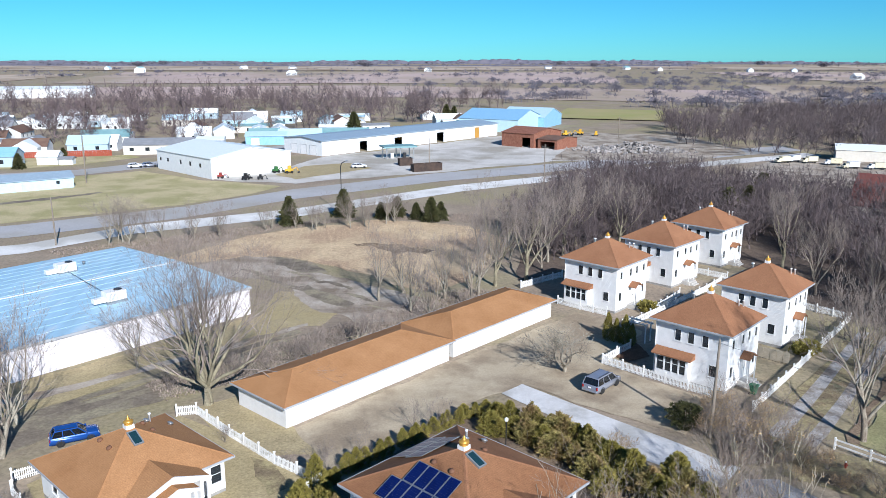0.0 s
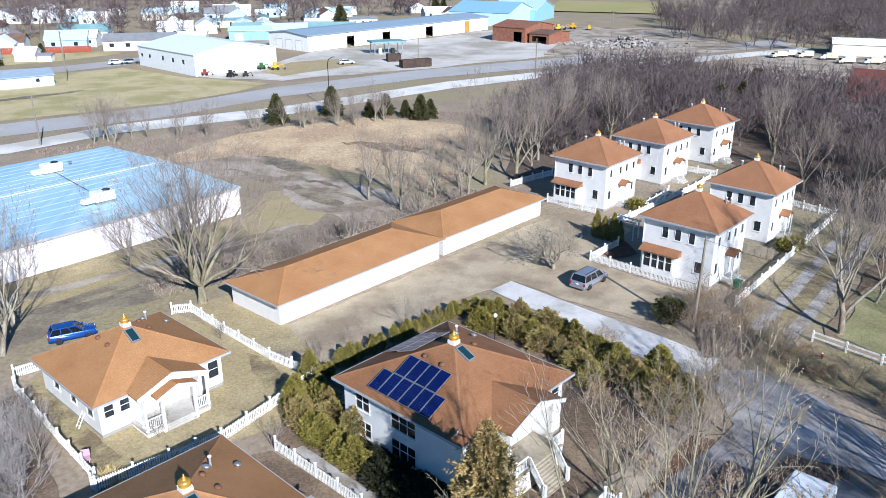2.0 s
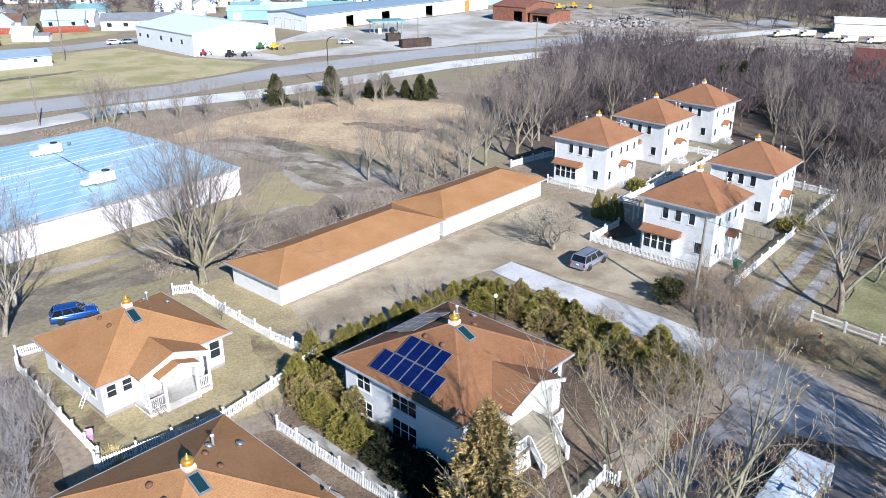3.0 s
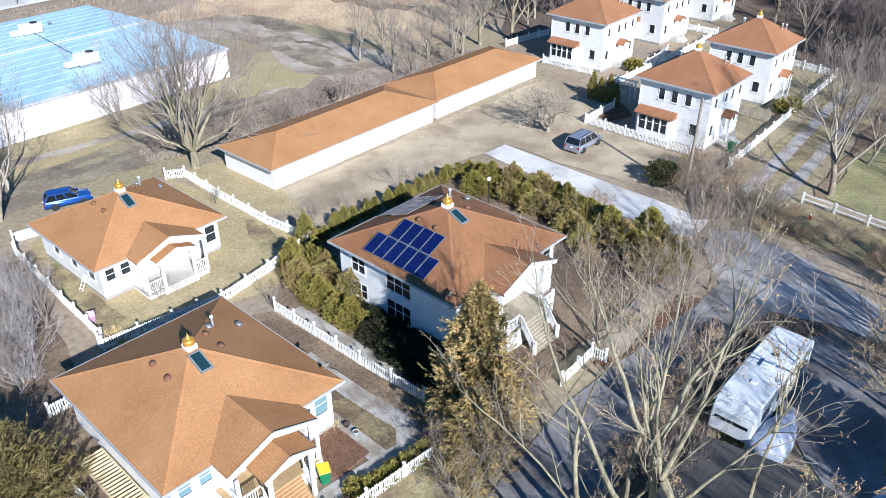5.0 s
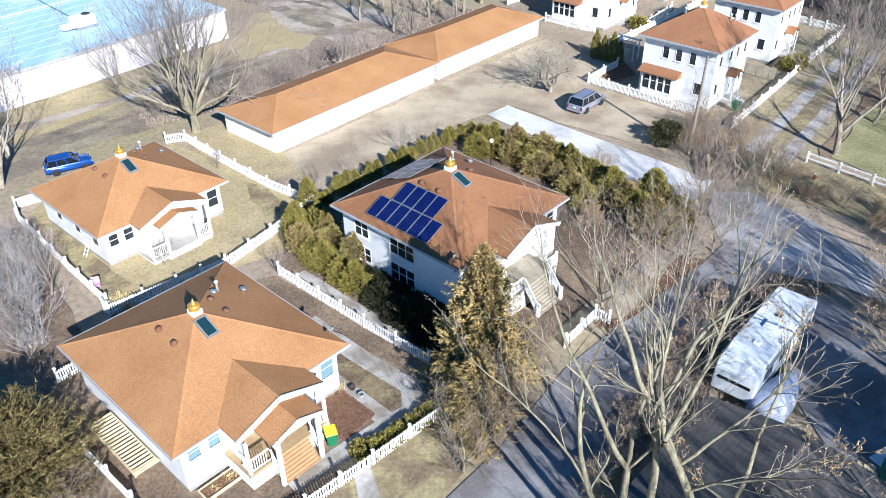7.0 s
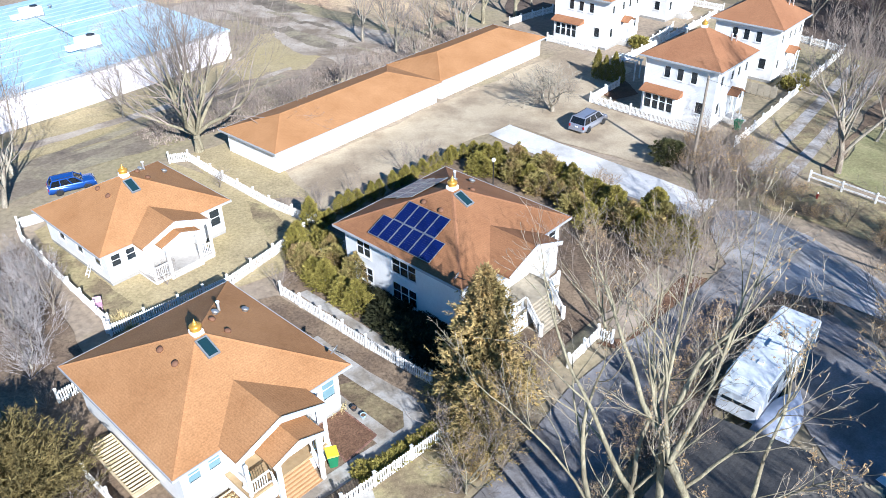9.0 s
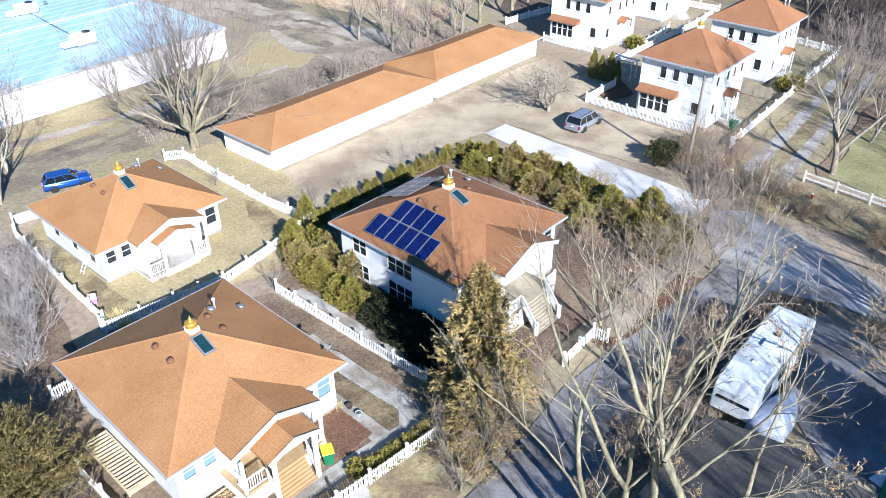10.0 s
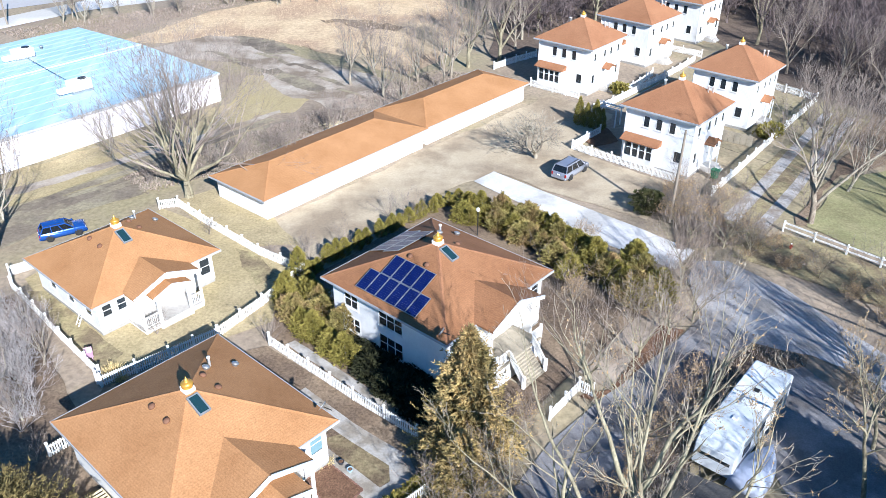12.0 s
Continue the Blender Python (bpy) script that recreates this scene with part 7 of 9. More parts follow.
ME_CEDAR = np_mesh("cedar_foliage", *evergreen_mesh(3, 5.6, 2.0, 2200, 0.42, "cone", 0.2, 0.02), (MAT_CEDAR,))
first = evergreen("cedar", "dark green conical cedar in the dry field", "tree", pose(-33.4, 148, 0), ME_CEDAR, MAT_CEDAR, 5.4, 0.12, "field cedars")
for x, y, s in ((-24, 156.7, 1.0), (-16.2, 155, 0.6), (-13, 156.5, 0.75), (-5.9, 152.4, 0.85), (-9, 154.5, 0.6), (-4, 154, 0.65), (14, 140, 0.8), (10, 146, 0.8), (52, 150, 1.3), (58, 156, 1.2), (66, 170, 1.3), (-129.5, 224.0, 0.8), (-126.2, 244.0, 0.7), (-46, 336, 1.6), (-8, 420, 1.3), (-4, 424, 1.1)):
    o = copy_thing(first, pose(x, y, 0, 0, 0, rng.uniform(0, 360)))
    o.scale = (s * 1.05, s * 1.05, s)
ME_BUSH = np_mesh("bush_foliage", *evergreen_mesh(4, 2.2, 1.25, 2800, 0.18, "dome", 0.3, 0.0), (MAT_CEDAR,))
evergreen("evergreen_bush", "round dark evergreen bush beside the driveway", "bush", pose(20.0, 63.9, 0), ME_BUSH, MAT_CEDAR, 1.9, 0.05)
ME_ARB = np_mesh("arborvitae_foliage", *evergreen_mesh(5, 2.8, 0.74, 2300, 0.17, "column", 1.1, 0.0, 17, 0.2), (MAT_HEDGE,))
hedge = evergreen("hedge_shrub", "green arborvitae shrub in a clipped hedge", "hedge", pose(-10.9, 53.0, 0), ME_ARB, MAT_HEDGE, 2.3, 0.04, "hedge round the solar house")


ME_ARB_LOOSE = np_mesh("arborvitae_foliage", *both(evergreen_mesh(15, 2.7, 0.85, 1500, 0.18, "dome", 0.9, 0.0, 13, 0.2), evergreen_mesh(16, 3.1, 0.5, 700, 0.2, "column", 1.2, 0.0, 19, 0.2)), (MAT_HEDGE_DRY,))
loose = evergreen("hedge_shrub", "loose yellow-green shrub in an untrimmed hedge", "hedge", pose(6.2, 62.0, 0), ME_ARB_LOOSE, MAT_HEDGE_DRY, 2.3, 0.04, "hedge round the solar house")


def hedge_row(points, gap, s0, s1, wide=1.0):
    for a, b in zip(points, points[1:]):
        a, b = Vector(a), Vector(b)
        n = max(1, int((b - a).length / gap))
        for i in range(n):
            p = a.lerp(b, (i + rng.uniform(0.2, 0.8)) / n)
            k = rng.uniform(s0, s1)
            o = copy_thing(rng.choice((hedge, hedge, loose)) if s1 > 0.62 else hedge, pose(p.x + rng.uniform(-0.35, 0.35), p.y + rng.uniform(-0.35, 0.35), 0, rng.uniform(-6, 6), rng.uniform(-6, 6), rng.uniform(0, 360)))
            girth = k * wide * rng.uniform(0.75, 1.15)
            o.scale = (girth, girth * rng.uniform(0.85, 1.2), k * rng.uniform(0.85, 1.15))


hedge_row([(-10.2, 53.4), (-6.0, 58.6), (0.2, 64.6), (2.4, 66.4)], 0.9, 0.45, 0.6, 1.3)
hedge_row([(2.8, 65.0), (4.6, 63.6), (7.2, 61.6), (9.8, 59.0)], 0.85, 0.72, 0.95, 1.5)
hedge_row([(2.2, 63.0), (5.0, 61.6), (7.4, 59.0), (9.6, 56.0), (11.6, 52.8)], 1.0, 0.63, 0.8, 1.6)
hedge_row([(9.8, 59.0), (12.8, 55.2), (14.4, 51.4), (15.4, 48.4)], 0.9, 0.8, 1.05, 1.5)
hedge_row([(15.9, 53.6), (16.6, 50.6), (17.2, 48.4)], 1.0, 1.0, 1.3, 1.3)
hedge_row([(-11.4, 50.4), (-10.9, 47.4), (-8.6, 44.8), (-5.6, 41.8)], 0.8, 0.65, 0.85, 1.45)
hedge_row([(-10.0, 50.4), (-8.8, 47.6), (-6.6, 44.4)], 0.8, 0.65, 0.85, 1.45)
for x, y, s in ((17.2, 86.0, 1.15), (18.0, 85.2, 1.0), (18.9, 84.6, 1.2), (19.6, 84.2, 0.9)):
    o = copy_thing(hedge, pose(x, y, 0, 0, 0, rng.uniform(0, 360)))
    o.scale = (s * 0.62, s * 0.62, s)
    tagged(o, "dark green columnar evergreen beside the arbour", "shrub", "columnar evergreens")


def ridge(label, y, x0, x1, low, high, seed, depth=70):
    """A long wooded rise on the horizon with an uneven top."""
    rg = np.random.RandomState(seed)
    n = 420
    x = np.linspace(x0, x1, n)
    h = low + (high - low) * np.clip(0.5 + 0.3 * np.sin(x * 0.0021 + seed) + 0.2 * np.sin(x * 0.0093) + rg.normal(0, 0.16, n), 0, 1.3)
    yy = y + 60 * np.sin(x * 0.0013 + seed)
    v = np.concatenate([np.stack([x, yy - depth, 0 * x], 1), np.stack([x, yy - depth * 0.4, h * 0.8], 1), np.stack([x, yy, h], 1), np.stack([x, yy + depth, 0 * x], 1)])
    i = np.arange(n - 1)
    f = np.concatenate([np.stack([i + k * n, i + 1 + k * n, i + 1 + (k + 1) * n, i + (k + 1) * n], 1) for k in range(3)])
    tagged(new("backdrop_ridge", np_mesh("backdrop_ridge", v, f, (MAT_TWIG_HAZE,))), label, "woodland", "", "structure")


# both rises take the haze-tinted wood colour
ridge("wooded rise on the horizon, tinted blue-grey for haze", 3700, -3600, 3600, 7, 20, 1)
ridge("low haze-tinted wooded rise before the horizon", 2850, -3400, 800, 3, 9, 5)
# ---- vehicles ----
def car_paint(name, c, metal=0.3):
    return surf(name, c, tuple(v * 0.9 for v in c), 1.0, 0.25, metal=metal, spec=0.6)


MAT_SILVER = car_paint("silver_paint", (0.36, 0.38, 0.44), 0.5)
MAT_BLUECAR = car_paint("blue_paint", (0.02, 0.085, 0.34))
MAT_WHITECAR = car_paint("white_paint", (0.75, 0.76, 0.77), 0.0)
MAT_REDLAMP = surf("red_lamp", (0.280, 0.016, 0.016), (0.224, 0.016, 0.016), 3.0, 0.2)
MAT_CLEARLAMP = glassy("clear_lamp", (0.7, 0.72, 0.75), 0.1, 0.3)
MAT_YELLOWM = surf("machine_yellow", (0.62, 0.36, 0.03), (0.52, 0.29, 0.03), 1.0, 0.5, fine=(4, 0.15))
MAT_GREENM = surf("machine_green", (0.040, 0.136, 0.040), (0.032, 0.104, 0.032), 1.0, 0.5, fine=(4, 0.15))
MAT_REDM = surf("machine_red", (0.240, 0.040, 0.032), (0.192, 0.032, 0.024), 1.0, 0.5, fine=(4, 0.15))
MAT_PLASTIC = surf("black_plastic", (0.020, 0.020, 0.022), (0.032, 0.032, 0.032), 3.0, 0.6)


def wheel(parent, m, r=0.33, w=0.22):
    bm = lathe([(r * 0.62, -w / 2), (r * 0.92, -w / 2), (r, -w * 0.35), (r, w * 0.35), (r * 0.92, w / 2), (r * 0.62, w / 2)], 18)
    t = part("wheel", bm, MAT_TYRE, parent, "", m @ pose(0, 0, 0, 90, 0, 0), True)
    part("rim", lathe([(0.02, w * 0.42), (r * 0.2, w * 0.45), (r * 0.3, w * 0.3), (r * 0.55, w * 0.34), (r * 0.63, w * 0.46), (r * 0.63, -w * 0.46), (0.02, -w * 0.46)], 14), MAT_RIM, t)
    return t


def car(name, label, m, body, hood, cabin, paint, width=1.85, zb=0.3, belt=0.95, top=1.7, wheelbase=2.95, rail=True):
    """A car along x, nose at +x. body: (rear, front); hood: (start, height at nose); cabin: (rear base, rear top, front top, front base)."""
    th = thing(name, label, "car", m)
    r_, f_ = body
    hs, hz = hood
    cb, ct, ft, fb = cabin
    bm = bmesh.new()
    prof = [(r_ + 0.05, zb), (r_, zb + 0.25), (r_ + 0.03, belt), (cb, belt + 0.02), (fb, belt), (hs + 0.25, belt - 0.03), (f_ - 0.25, hz), (f_ - 0.05, hz - 0.15), (f_, zb + 0.25), (f_ - 0.06, zb)]
    rings = []
    for y, k in ((-width / 2, 0.0), (-width / 2 + 0.1, 0.05), (width / 2 - 0.1, 0.05), (width / 2, 0.0)):
        rings.append([bm.verts.new((x, y, z + (k if z > 0.6 else 0))) for x, z in prof])
    for a, b in zip(rings, rings[1:]):
        for i in range(len(prof)):
            bm.faces.new((a[i], a[(i + 1) % len(prof)], b[(i + 1) % len(prof)], b[i]))
    bm.faces.new(rings[0])
    bm.faces.new(rings[-1][::-1])
    bmesh.ops.recalc_face_normals(bm, faces=bm.faces)
    bmesh.ops.bevel(bm, geom=[e for e in bm.edges if e.calc_face_angle(0) > 0.5], offset=0.05, segments=2, affect="EDGES")
    body_ = part("body", bm, paint, th, "", None, True)
    w0, w1 = width / 2 - 0.06, width / 2 - 0.22
    # roof shell and glass
    bm = bmesh.new()
    lo = [bm.verts.new(p) for p in ((ct, -w1, top - 0.07), (ft, -w1, top - 0.07), (ft, w1, top - 0.07), (ct, w1, top - 0.07))]
    hi = [bm.verts.new(p) for p in ((ct + 0.06, -w1 + 0.07, top), (ft - 0.1, -w1 + 0.07, top), (ft - 0.1, w1 - 0.07, top), (ct + 0.06, w1 - 0.07, top))]
    bm.faces.new(lo[::-1])
    bm.faces.new(hi)
    for i in range(4):
        bm.faces.new((lo[i], lo[(i + 1) % 4], hi[(i + 1) % 4], hi[i]))
    part("roof", bm, paint, th, "", None, False)
    z0, z1 = belt, top - 0.07

    def sheet(nm, mat, *p, lift=0.0):
        b_ = bmesh.new()
        vs = [b_.verts.new(q) for q in p]
        f = b_.faces.new(vs)
        e = bmesh.ops.extrude_face_region(b_, geom=[f])
        n = f.normal if f.normal.length else Vector((0, 0, 1))
        f.normal_update()
        bmesh.ops.translate(b_, vec=f.normal * 0.03, verts=[v for v in e["geom"] if isinstance(v, bmesh.types.BMVert)])
        part(nm, b_, mat, th)
    sheet("windscreen", MAT_CARGLASS, (fb, -w0, z0), (fb, w0, z0), (ft, w1, z1), (ft, -w1, z1))
    sheet("rear_window", MAT_CARGLASS, (cb, w0, z0), (cb, -w0, z0), (ct, -w1, z1), (ct, w1, z1))
    for s in (-1, 1):
        n = 3
        for i in range(n):
            a0, a1 = cb + (fb - cb) * i / n, cb + (fb - cb) * (i + 1) / n
            b0, b1 = ct + (ft - ct) * i / n, ct + (ft - ct) * (i + 1) / n
            sheet("side_window", MAT_CARGLASS, (a0 + 0.05, s * w0, z0 + 0.02), (a1 - 0.05, s * w0, z0 + 0.02), (b1 - 0.04, s * w1, z1), (b0 + 0.04, s * w1, z1))
        for i in range(n + 1):
            a0, b0 = cb + (fb - cb) * i / n, ct + (ft - ct) * i / n
            b_ = bmesh.new()
            add_beam(b_, (a0, s * (w0 + 0.01), z0 - 0.02), (b0, s * (w1 + 0.01), z1 + 0.02), 0.07, 0.08)
            part("pillar", b_, paint, th)
        if rail:
            b_ = bmesh.new()
            add_beam(b_, (ct + 0.2, s * (w1 - 0.12), top + 0.05), (ft - 0.3, s * (w1 - 0.12), top + 0.05), 0.04, 0.04)
            part("roof_rail", b_, MAT_DARKMETAL, th)
        part("mirror", soft_box(fb - 0.15, fb + 0.02, s * (width / 2 + 0.1) - 0.09, s * (width / 2 + 0.1) + 0.09, belt + 0.02, belt + 0.17, 0.03), paint, th)
        part("headlight", soft_box(f_ - 0.3, f_ - 0.01, s * 0.66 - 0.2, s * 0.66 + 0.2, hz - 0.24, hz - 0.08, 0.03), MAT_CLEARLAMP, th)
        part("tail_light", soft_box(r_ - 0.02, r_ + 0.12, s * (width / 2 - 0.14) - 0.1, s * (width / 2 - 0.14) + 0.1, belt - 0.32, belt - 0.02, 0.02), MAT_REDLAMP, th)
        mid = (r_ + f_) / 2 + 0.05
        for x in (mid - wheelbase / 2, mid + wheelbase / 2):
            wheel(th, pose(x, s * (width / 2 - 0.1), 0.33, 0, 0, 0 if s < 0 else 180))
            part("wheel_arch", lathe([(0.40, -0.02), (0.40, 0.05), (0.36, 0.06), (0.3, -0.02)], 18), MAT_PLASTIC, th, "", pose(x, s * (width / 2 - 0.02), 0.36, 90, 0, 0))
    part("bumper", soft_box(r_ - 0.08, r_ + 0.1, -width / 2 + 0.05, width / 2 - 0.05, zb + 0.02, zb + 0.22, 0.04), paint, th)
    part("bumper", soft_box(f_ - 0.1, f_ + 0.05, -width / 2 + 0.05, width / 2 - 0.05, zb, zb + 0.2, 0.04), paint, th)
    part("number_plate", B((r_ - 0.05, r_ - 0.02, -0.16, 0.16, 0.72, 0.86)), MAT_TRIM, th)
    return th


van = car("minivan", "silver minivan parked on the gravel lot", pose(14.1, 72.3, 0, 0, 0, 49), (-2.4, 2.45), (1.3, 0.88), (-2.3, -2.0, 0.75, 1.55), MAT_SILVER, 1.95)
van.scale = (0.92, 0.94, 0.98)
blue_car = car("suv", "blue estate car parked behind the western cottage", pose(-33.0, 60.2, 0, 0, 0, 30), (-2.3, 2.3), (1.1, 0.9), (-2.2, -1.8, 0.4, 1.2), MAT_BLUECAR, 1.85, top=1.62, wheelbase=2.8)
blue_car.scale = (0.84, 0.86, 0.86)
for x, y, a, p, lb in ((-96.5, 227.5, 30, MAT_WHITECAR, "white car parked by the barn"), (-93, 229.5, 30, MAT_SILVER, "silver car parked by the barn"), (-30.2, 228.8, 20, MAT_WHITECAR, "white car in the gravel yard"),
                       (-42, 263, 50, MAT_PLASTIC, "dark pickup beside the workshop wall"), (-214, 236, 10, MAT_BLUECAR, "blue car parked in the town street")):
    car("car", lb, pose(x, y, 0.04, 0, 0, a), (-2.2, 2.2), (1.1, 0.85), (-2.0, -1.4, 0.3, 1.1), p, 1.8, top=1.5, wheelbase=2.7, rail=False)


def truck(x, y, yaw, paint, box_paint, label):
    th = thing("truck", label, "truck", pose(x, y, 0.04, 0, 0, yaw), "parked trucks")
    th.scale = (0.68, 0.68, 0.68)
    part("cargo_box", soft_box(-3.6, 1.2, -1.15, 1.15, 0.9, 3.1, 0.05), box_paint, th)
    bm = bmesh.new()
    add_prism(bm, [(1.35, 0.7), (3.6, 0.7), (3.6, 1.5), (2.9, 1.65), (2.5, 2.4), (1.35, 2.45)], "y", -1.05, 1.05)
    cab = part("cab", bm, paint, th)
    bm = bmesh.new()
    add_prism(bm, [(2.93, 1.68), (2.55, 2.33), (2.6, 2.36), (2.98, 1.7)], "y", -0.95, 0.95)
    part("windscreen", bm, MAT_CARGLASS, cab)
    part("chassis", B((-3.6, 3.5, -0.5, 0.5, 0.55, 0.9)), MAT_DARKMETAL, th)
    for wx in (-2.3, 2.6):
        for s in (-1, 1):
            wheel(th, pose(wx, s * 0.95, 0.45, 0, 0, 0 if s < 0 else 180), 0.45, 0.3)


MAT_CREAMTRUCK = surf("cream_paint", (0.66, 0.60, 0.42), (0.60, 0.54, 0.38), 1.0, 0.4)
for i, (x, y, a) in enumerate(((99.7, 243.5, 200), (104, 246, 205), (108, 243.5, 190), (113.2, 239, 170), (114.6, 231, 185), (121.5, 229.5, 175), (127, 232, 180))):
    truck(x, y, a, (MAT_CREAMTRUCK, MAT_WHITECAR)[i % 2], (MAT_CREAMTRUCK, MAT_WHITECAR, MAT_CREAMTRUCK)[i % 3], "cream delivery truck parked in the yard" if i % 2 == 0 else "white box truck parked in the yard")


def machine(x, y, yaw, paint, label, s=1.0):
    """A tracked or wheeled yard machine with cab and raised arm."""
    th = thing("machine", label, "machine", pose(x, y, 0.05, 0, 0, yaw), "yard machines")
    part("body", soft_box(-1.6 * s, 1.3 * s, -0.9 * s, 0.9 * s, 0.7 * s, 1.7 * s, 0.08), paint, th)
    cab = part("cab", soft_box(-0.6 * s, 0.7 * s, -0.7 * s, 0.7 * s, 1.7 * s, 2.9 * s, 0.08), paint, th)
    part("glass", B((0.68 * s, 0.73 * s, -0.55 * s, 0.55 * s, 1.9 * s, 2.7 * s)), MAT_CARGLASS, cab)
    arm = bmesh.new()
    add_beam(arm, (1.2 * s, 0, 1.4 * s), (2.8 * s, 0, 2.2 * s), 0.3 * s, 0.3 * s)
    add_beam(arm, (2.8 * s, 0, 2.2 * s), (3.5 * s, 0, 0.6 * s), 0.25 * s, 0.25 * s)
    a = part("arm", arm, paint, th)
    bm = bmesh.new()
    add_prism(bm, [(3.2 * s, 0.1), (3.9 * s, 0.1), (3.7 * s, 0.9 * s), (3.4 * s, 0.9 * s)], "y", -0.9 * s, 0.9 * s)
    part("bucket", bm, MAT_DARKMETAL, a)
    for wx in (-1.0 * s, 0.9 * s):
        for sd in (-1, 1):
            wheel(th, pose(wx, sd * 0.9 * s, 0.55 * s, 0, 0, 0 if sd < 0 else 180), 0.55 * s, 0.35 * s)


for x, y, a, p, lb, s in ((-48.5, 217.6, 20, MAT_YELLOWM, "yellow loader beside the white barn", 1.05), (-52.5, 218.6, 40, MAT_GREENM, "green tractor beside the white barn", 0.9), (-65, 207.5, 10, MAT_REDM, "red implement before the barn", 0.8),
                          (-57.5, 205, 70, MAT_DARKMETAL, "dark farm implement before the barn", 0.9), (-53.8, 206, 20, MAT_DARKMETAL, "dark farm implement before the barn", 0.7),
                          (43, 325, 20, MAT_YELLOWM, "yellow digger in the rubble yard", 1.2), (50, 331, 160, MAT_YELLOWM, "yellow digger in the rubble yard", 1.2), (56, 327, 80, MAT_YELLOWM, "yellow digger in the rubble yard", 1.0),
                          (-24, 300, 30, MAT_YELLOWM, "yellow machine behind the workshop roof", 2.0), (-34, 292, 80, MAT_GREENM, "green machine behind the workshop roof", 2.0)):
    machine(x, y, a, p, lb, s * 0.7)
MAT_SKIP = surf("rusty_dark_steel", (0.040, 0.028, 0.024), (0.072, 0.048, 0.036), 0.8, 0.8)
for x, y, a, l_ in ((-10, 223.6, 28, 9.0), (-17, 235.2, 20, 4.0)):
    th = thing("skip_container", "dark rusty open container in the gravel yard", "container", pose(x, y, 0.04, 0, 0, a), "yard containers")
    part("wall", B((-l_ / 2, l_ / 2, -1.25, -1.15, 0.2, 2.2)), MAT_SKIP, th)
    part("wall", B((-l_ / 2, l_ / 2, 1.15, 1.25, 0.2, 2.2)), MAT_SKIP, th)
    part("wall", B((-l_ / 2, -l_ / 2 + 0.1, -1.15, 1.15, 0.2, 2.2)), MAT_SKIP, th)
    part("wall", B((l_ / 2 - 0.1, l_ / 2, -1.15, 1.15, 0.2, 2.2)), MAT_SKIP, th)
    part("floor", B((-l_ / 2, l_ / 2, -1.25, 1.25, 0.0, 0.2)), MAT_SKIP, th)

# rubble heap: broken slabs over a low mound
rg_ = np.random.RandomState(77)
MAT_RUBBLE = surf("broken_concrete", (0.336, 0.312, 0.288), (0.248, 0.224, 0.208), 0.3, 0.95, island=0.25)
vs_, fs_ = [], []
for i in range(700):
    x, y = rg_.normal(0, 8), rg_.normal(0, 4.5)
    top_ = 3.2 * math.exp(-((x - 3) / 9) ** 2 - (y / 5) ** 2)
    e = rg_.uniform(0.3, 1.1, 3) * (1, 1, 0.45)
    m_ = np.array(Euler(rg_.uniform(-0.7, 0.7, 3) + (0, 0, rg_.uniform(0, 3))).to_matrix())
    c_ = np.array([(a, b, c) for c in (-1, 1) for a, b in ((-1, -1), (1, -1), (1, 1), (-1, 1))]) * e / 1.4 * rg_.uniform(0.8, 1.1, (8, 3))
    k_ = len(vs_) * 8
    vs_.append(c_ @ m_.T + (x, y, rg_.uniform(0, 1) * top_ + 0.15))
    fs_.append(np.array([(0, 3, 2, 1), (4, 5, 6, 7), (0, 1, 5, 4), (1, 2, 6, 5), (2, 3, 7, 6), (3, 0, 4, 7)]) + k_)
rb = new("rubble_heap", np_mesh("rubble_heap", np.concatenate(vs_), np.concatenate(fs_), (MAT_RUBBLE,)))
rb.matrix_basis = pose(58, 276, 0, 0, 0, -8)
tagged(rb, "heap of broken pale concrete slabs", "rubble", "", "stuff")

# ---- caravan, cover and dark-roofed shed beside the street ----
MAT_CARAVAN = surf("caravan_white", (0.72, 0.75, 0.78), (0.64, 0.68, 0.72), 0.8, 0.4, c3=(0.50, 0.55, 0.58), scale3=0.6, fine=(5, 0.06))
cv = thing("caravan", "long white travel trailer with weathered roof", "caravan", pose(18.8, 34.6, 0, 0, 0, 48.5))
bm = bmesh.new()
add_prism(bm, [(-4.4, 0.75), (-4.2, 0.55), (4.3, 0.55), (4.4, 0.8), (4.4, 2.75), (4.2, 2.92), (-3.7, 2.92), (-4.3, 2.2)], "y", -1.2, 1.2)
bmesh.ops.recalc_face_normals(bm, faces=bm.faces)
bmesh.ops.bevel(bm, geom=bm.edges[:], offset=0.06, segments=2, affect="EDGES")
part("body", bm, MAT_CARAVAN, cv)
bm = bmesh.new()
add_prism(bm, [(-4.36, 1.5), (-3.96, 2.5), (-3.99, 2.55), (-4.4, 1.55)], "y", -0.95, 0.95)
part("front_window", bm, MAT_CARGLASS, cv)
for x in (-2.6, -0.4, 2.4):
    for s in (-1, 1):
        w_ = part("window", B((x - 0.55, x + 0.55, s * 1.2 - 0.02, s * 1.2 + 0.02, 1.5, 2.15)), MAT_DARKMETAL, cv)
        part("pane", B((x - 0.5, x + 0.5, s * 1.225 - 0.01, s * 1.225 + 0.01, 1.55, 2.1)), MAT_PANE, w_)
part("door", B((1.0, 1.75, -1.24, -1.2, 0.65, 2.5)), MAT_TRIM, cv)
for x in (-1.9, 1.3):
    part("roof_vent", soft_box(x - 0.18, x + 0.18, -0.18, 0.18, 2.92, 3.0, 0.03), MAT_DARKMETAL if x > 0 else MAT_TRIM, cv)
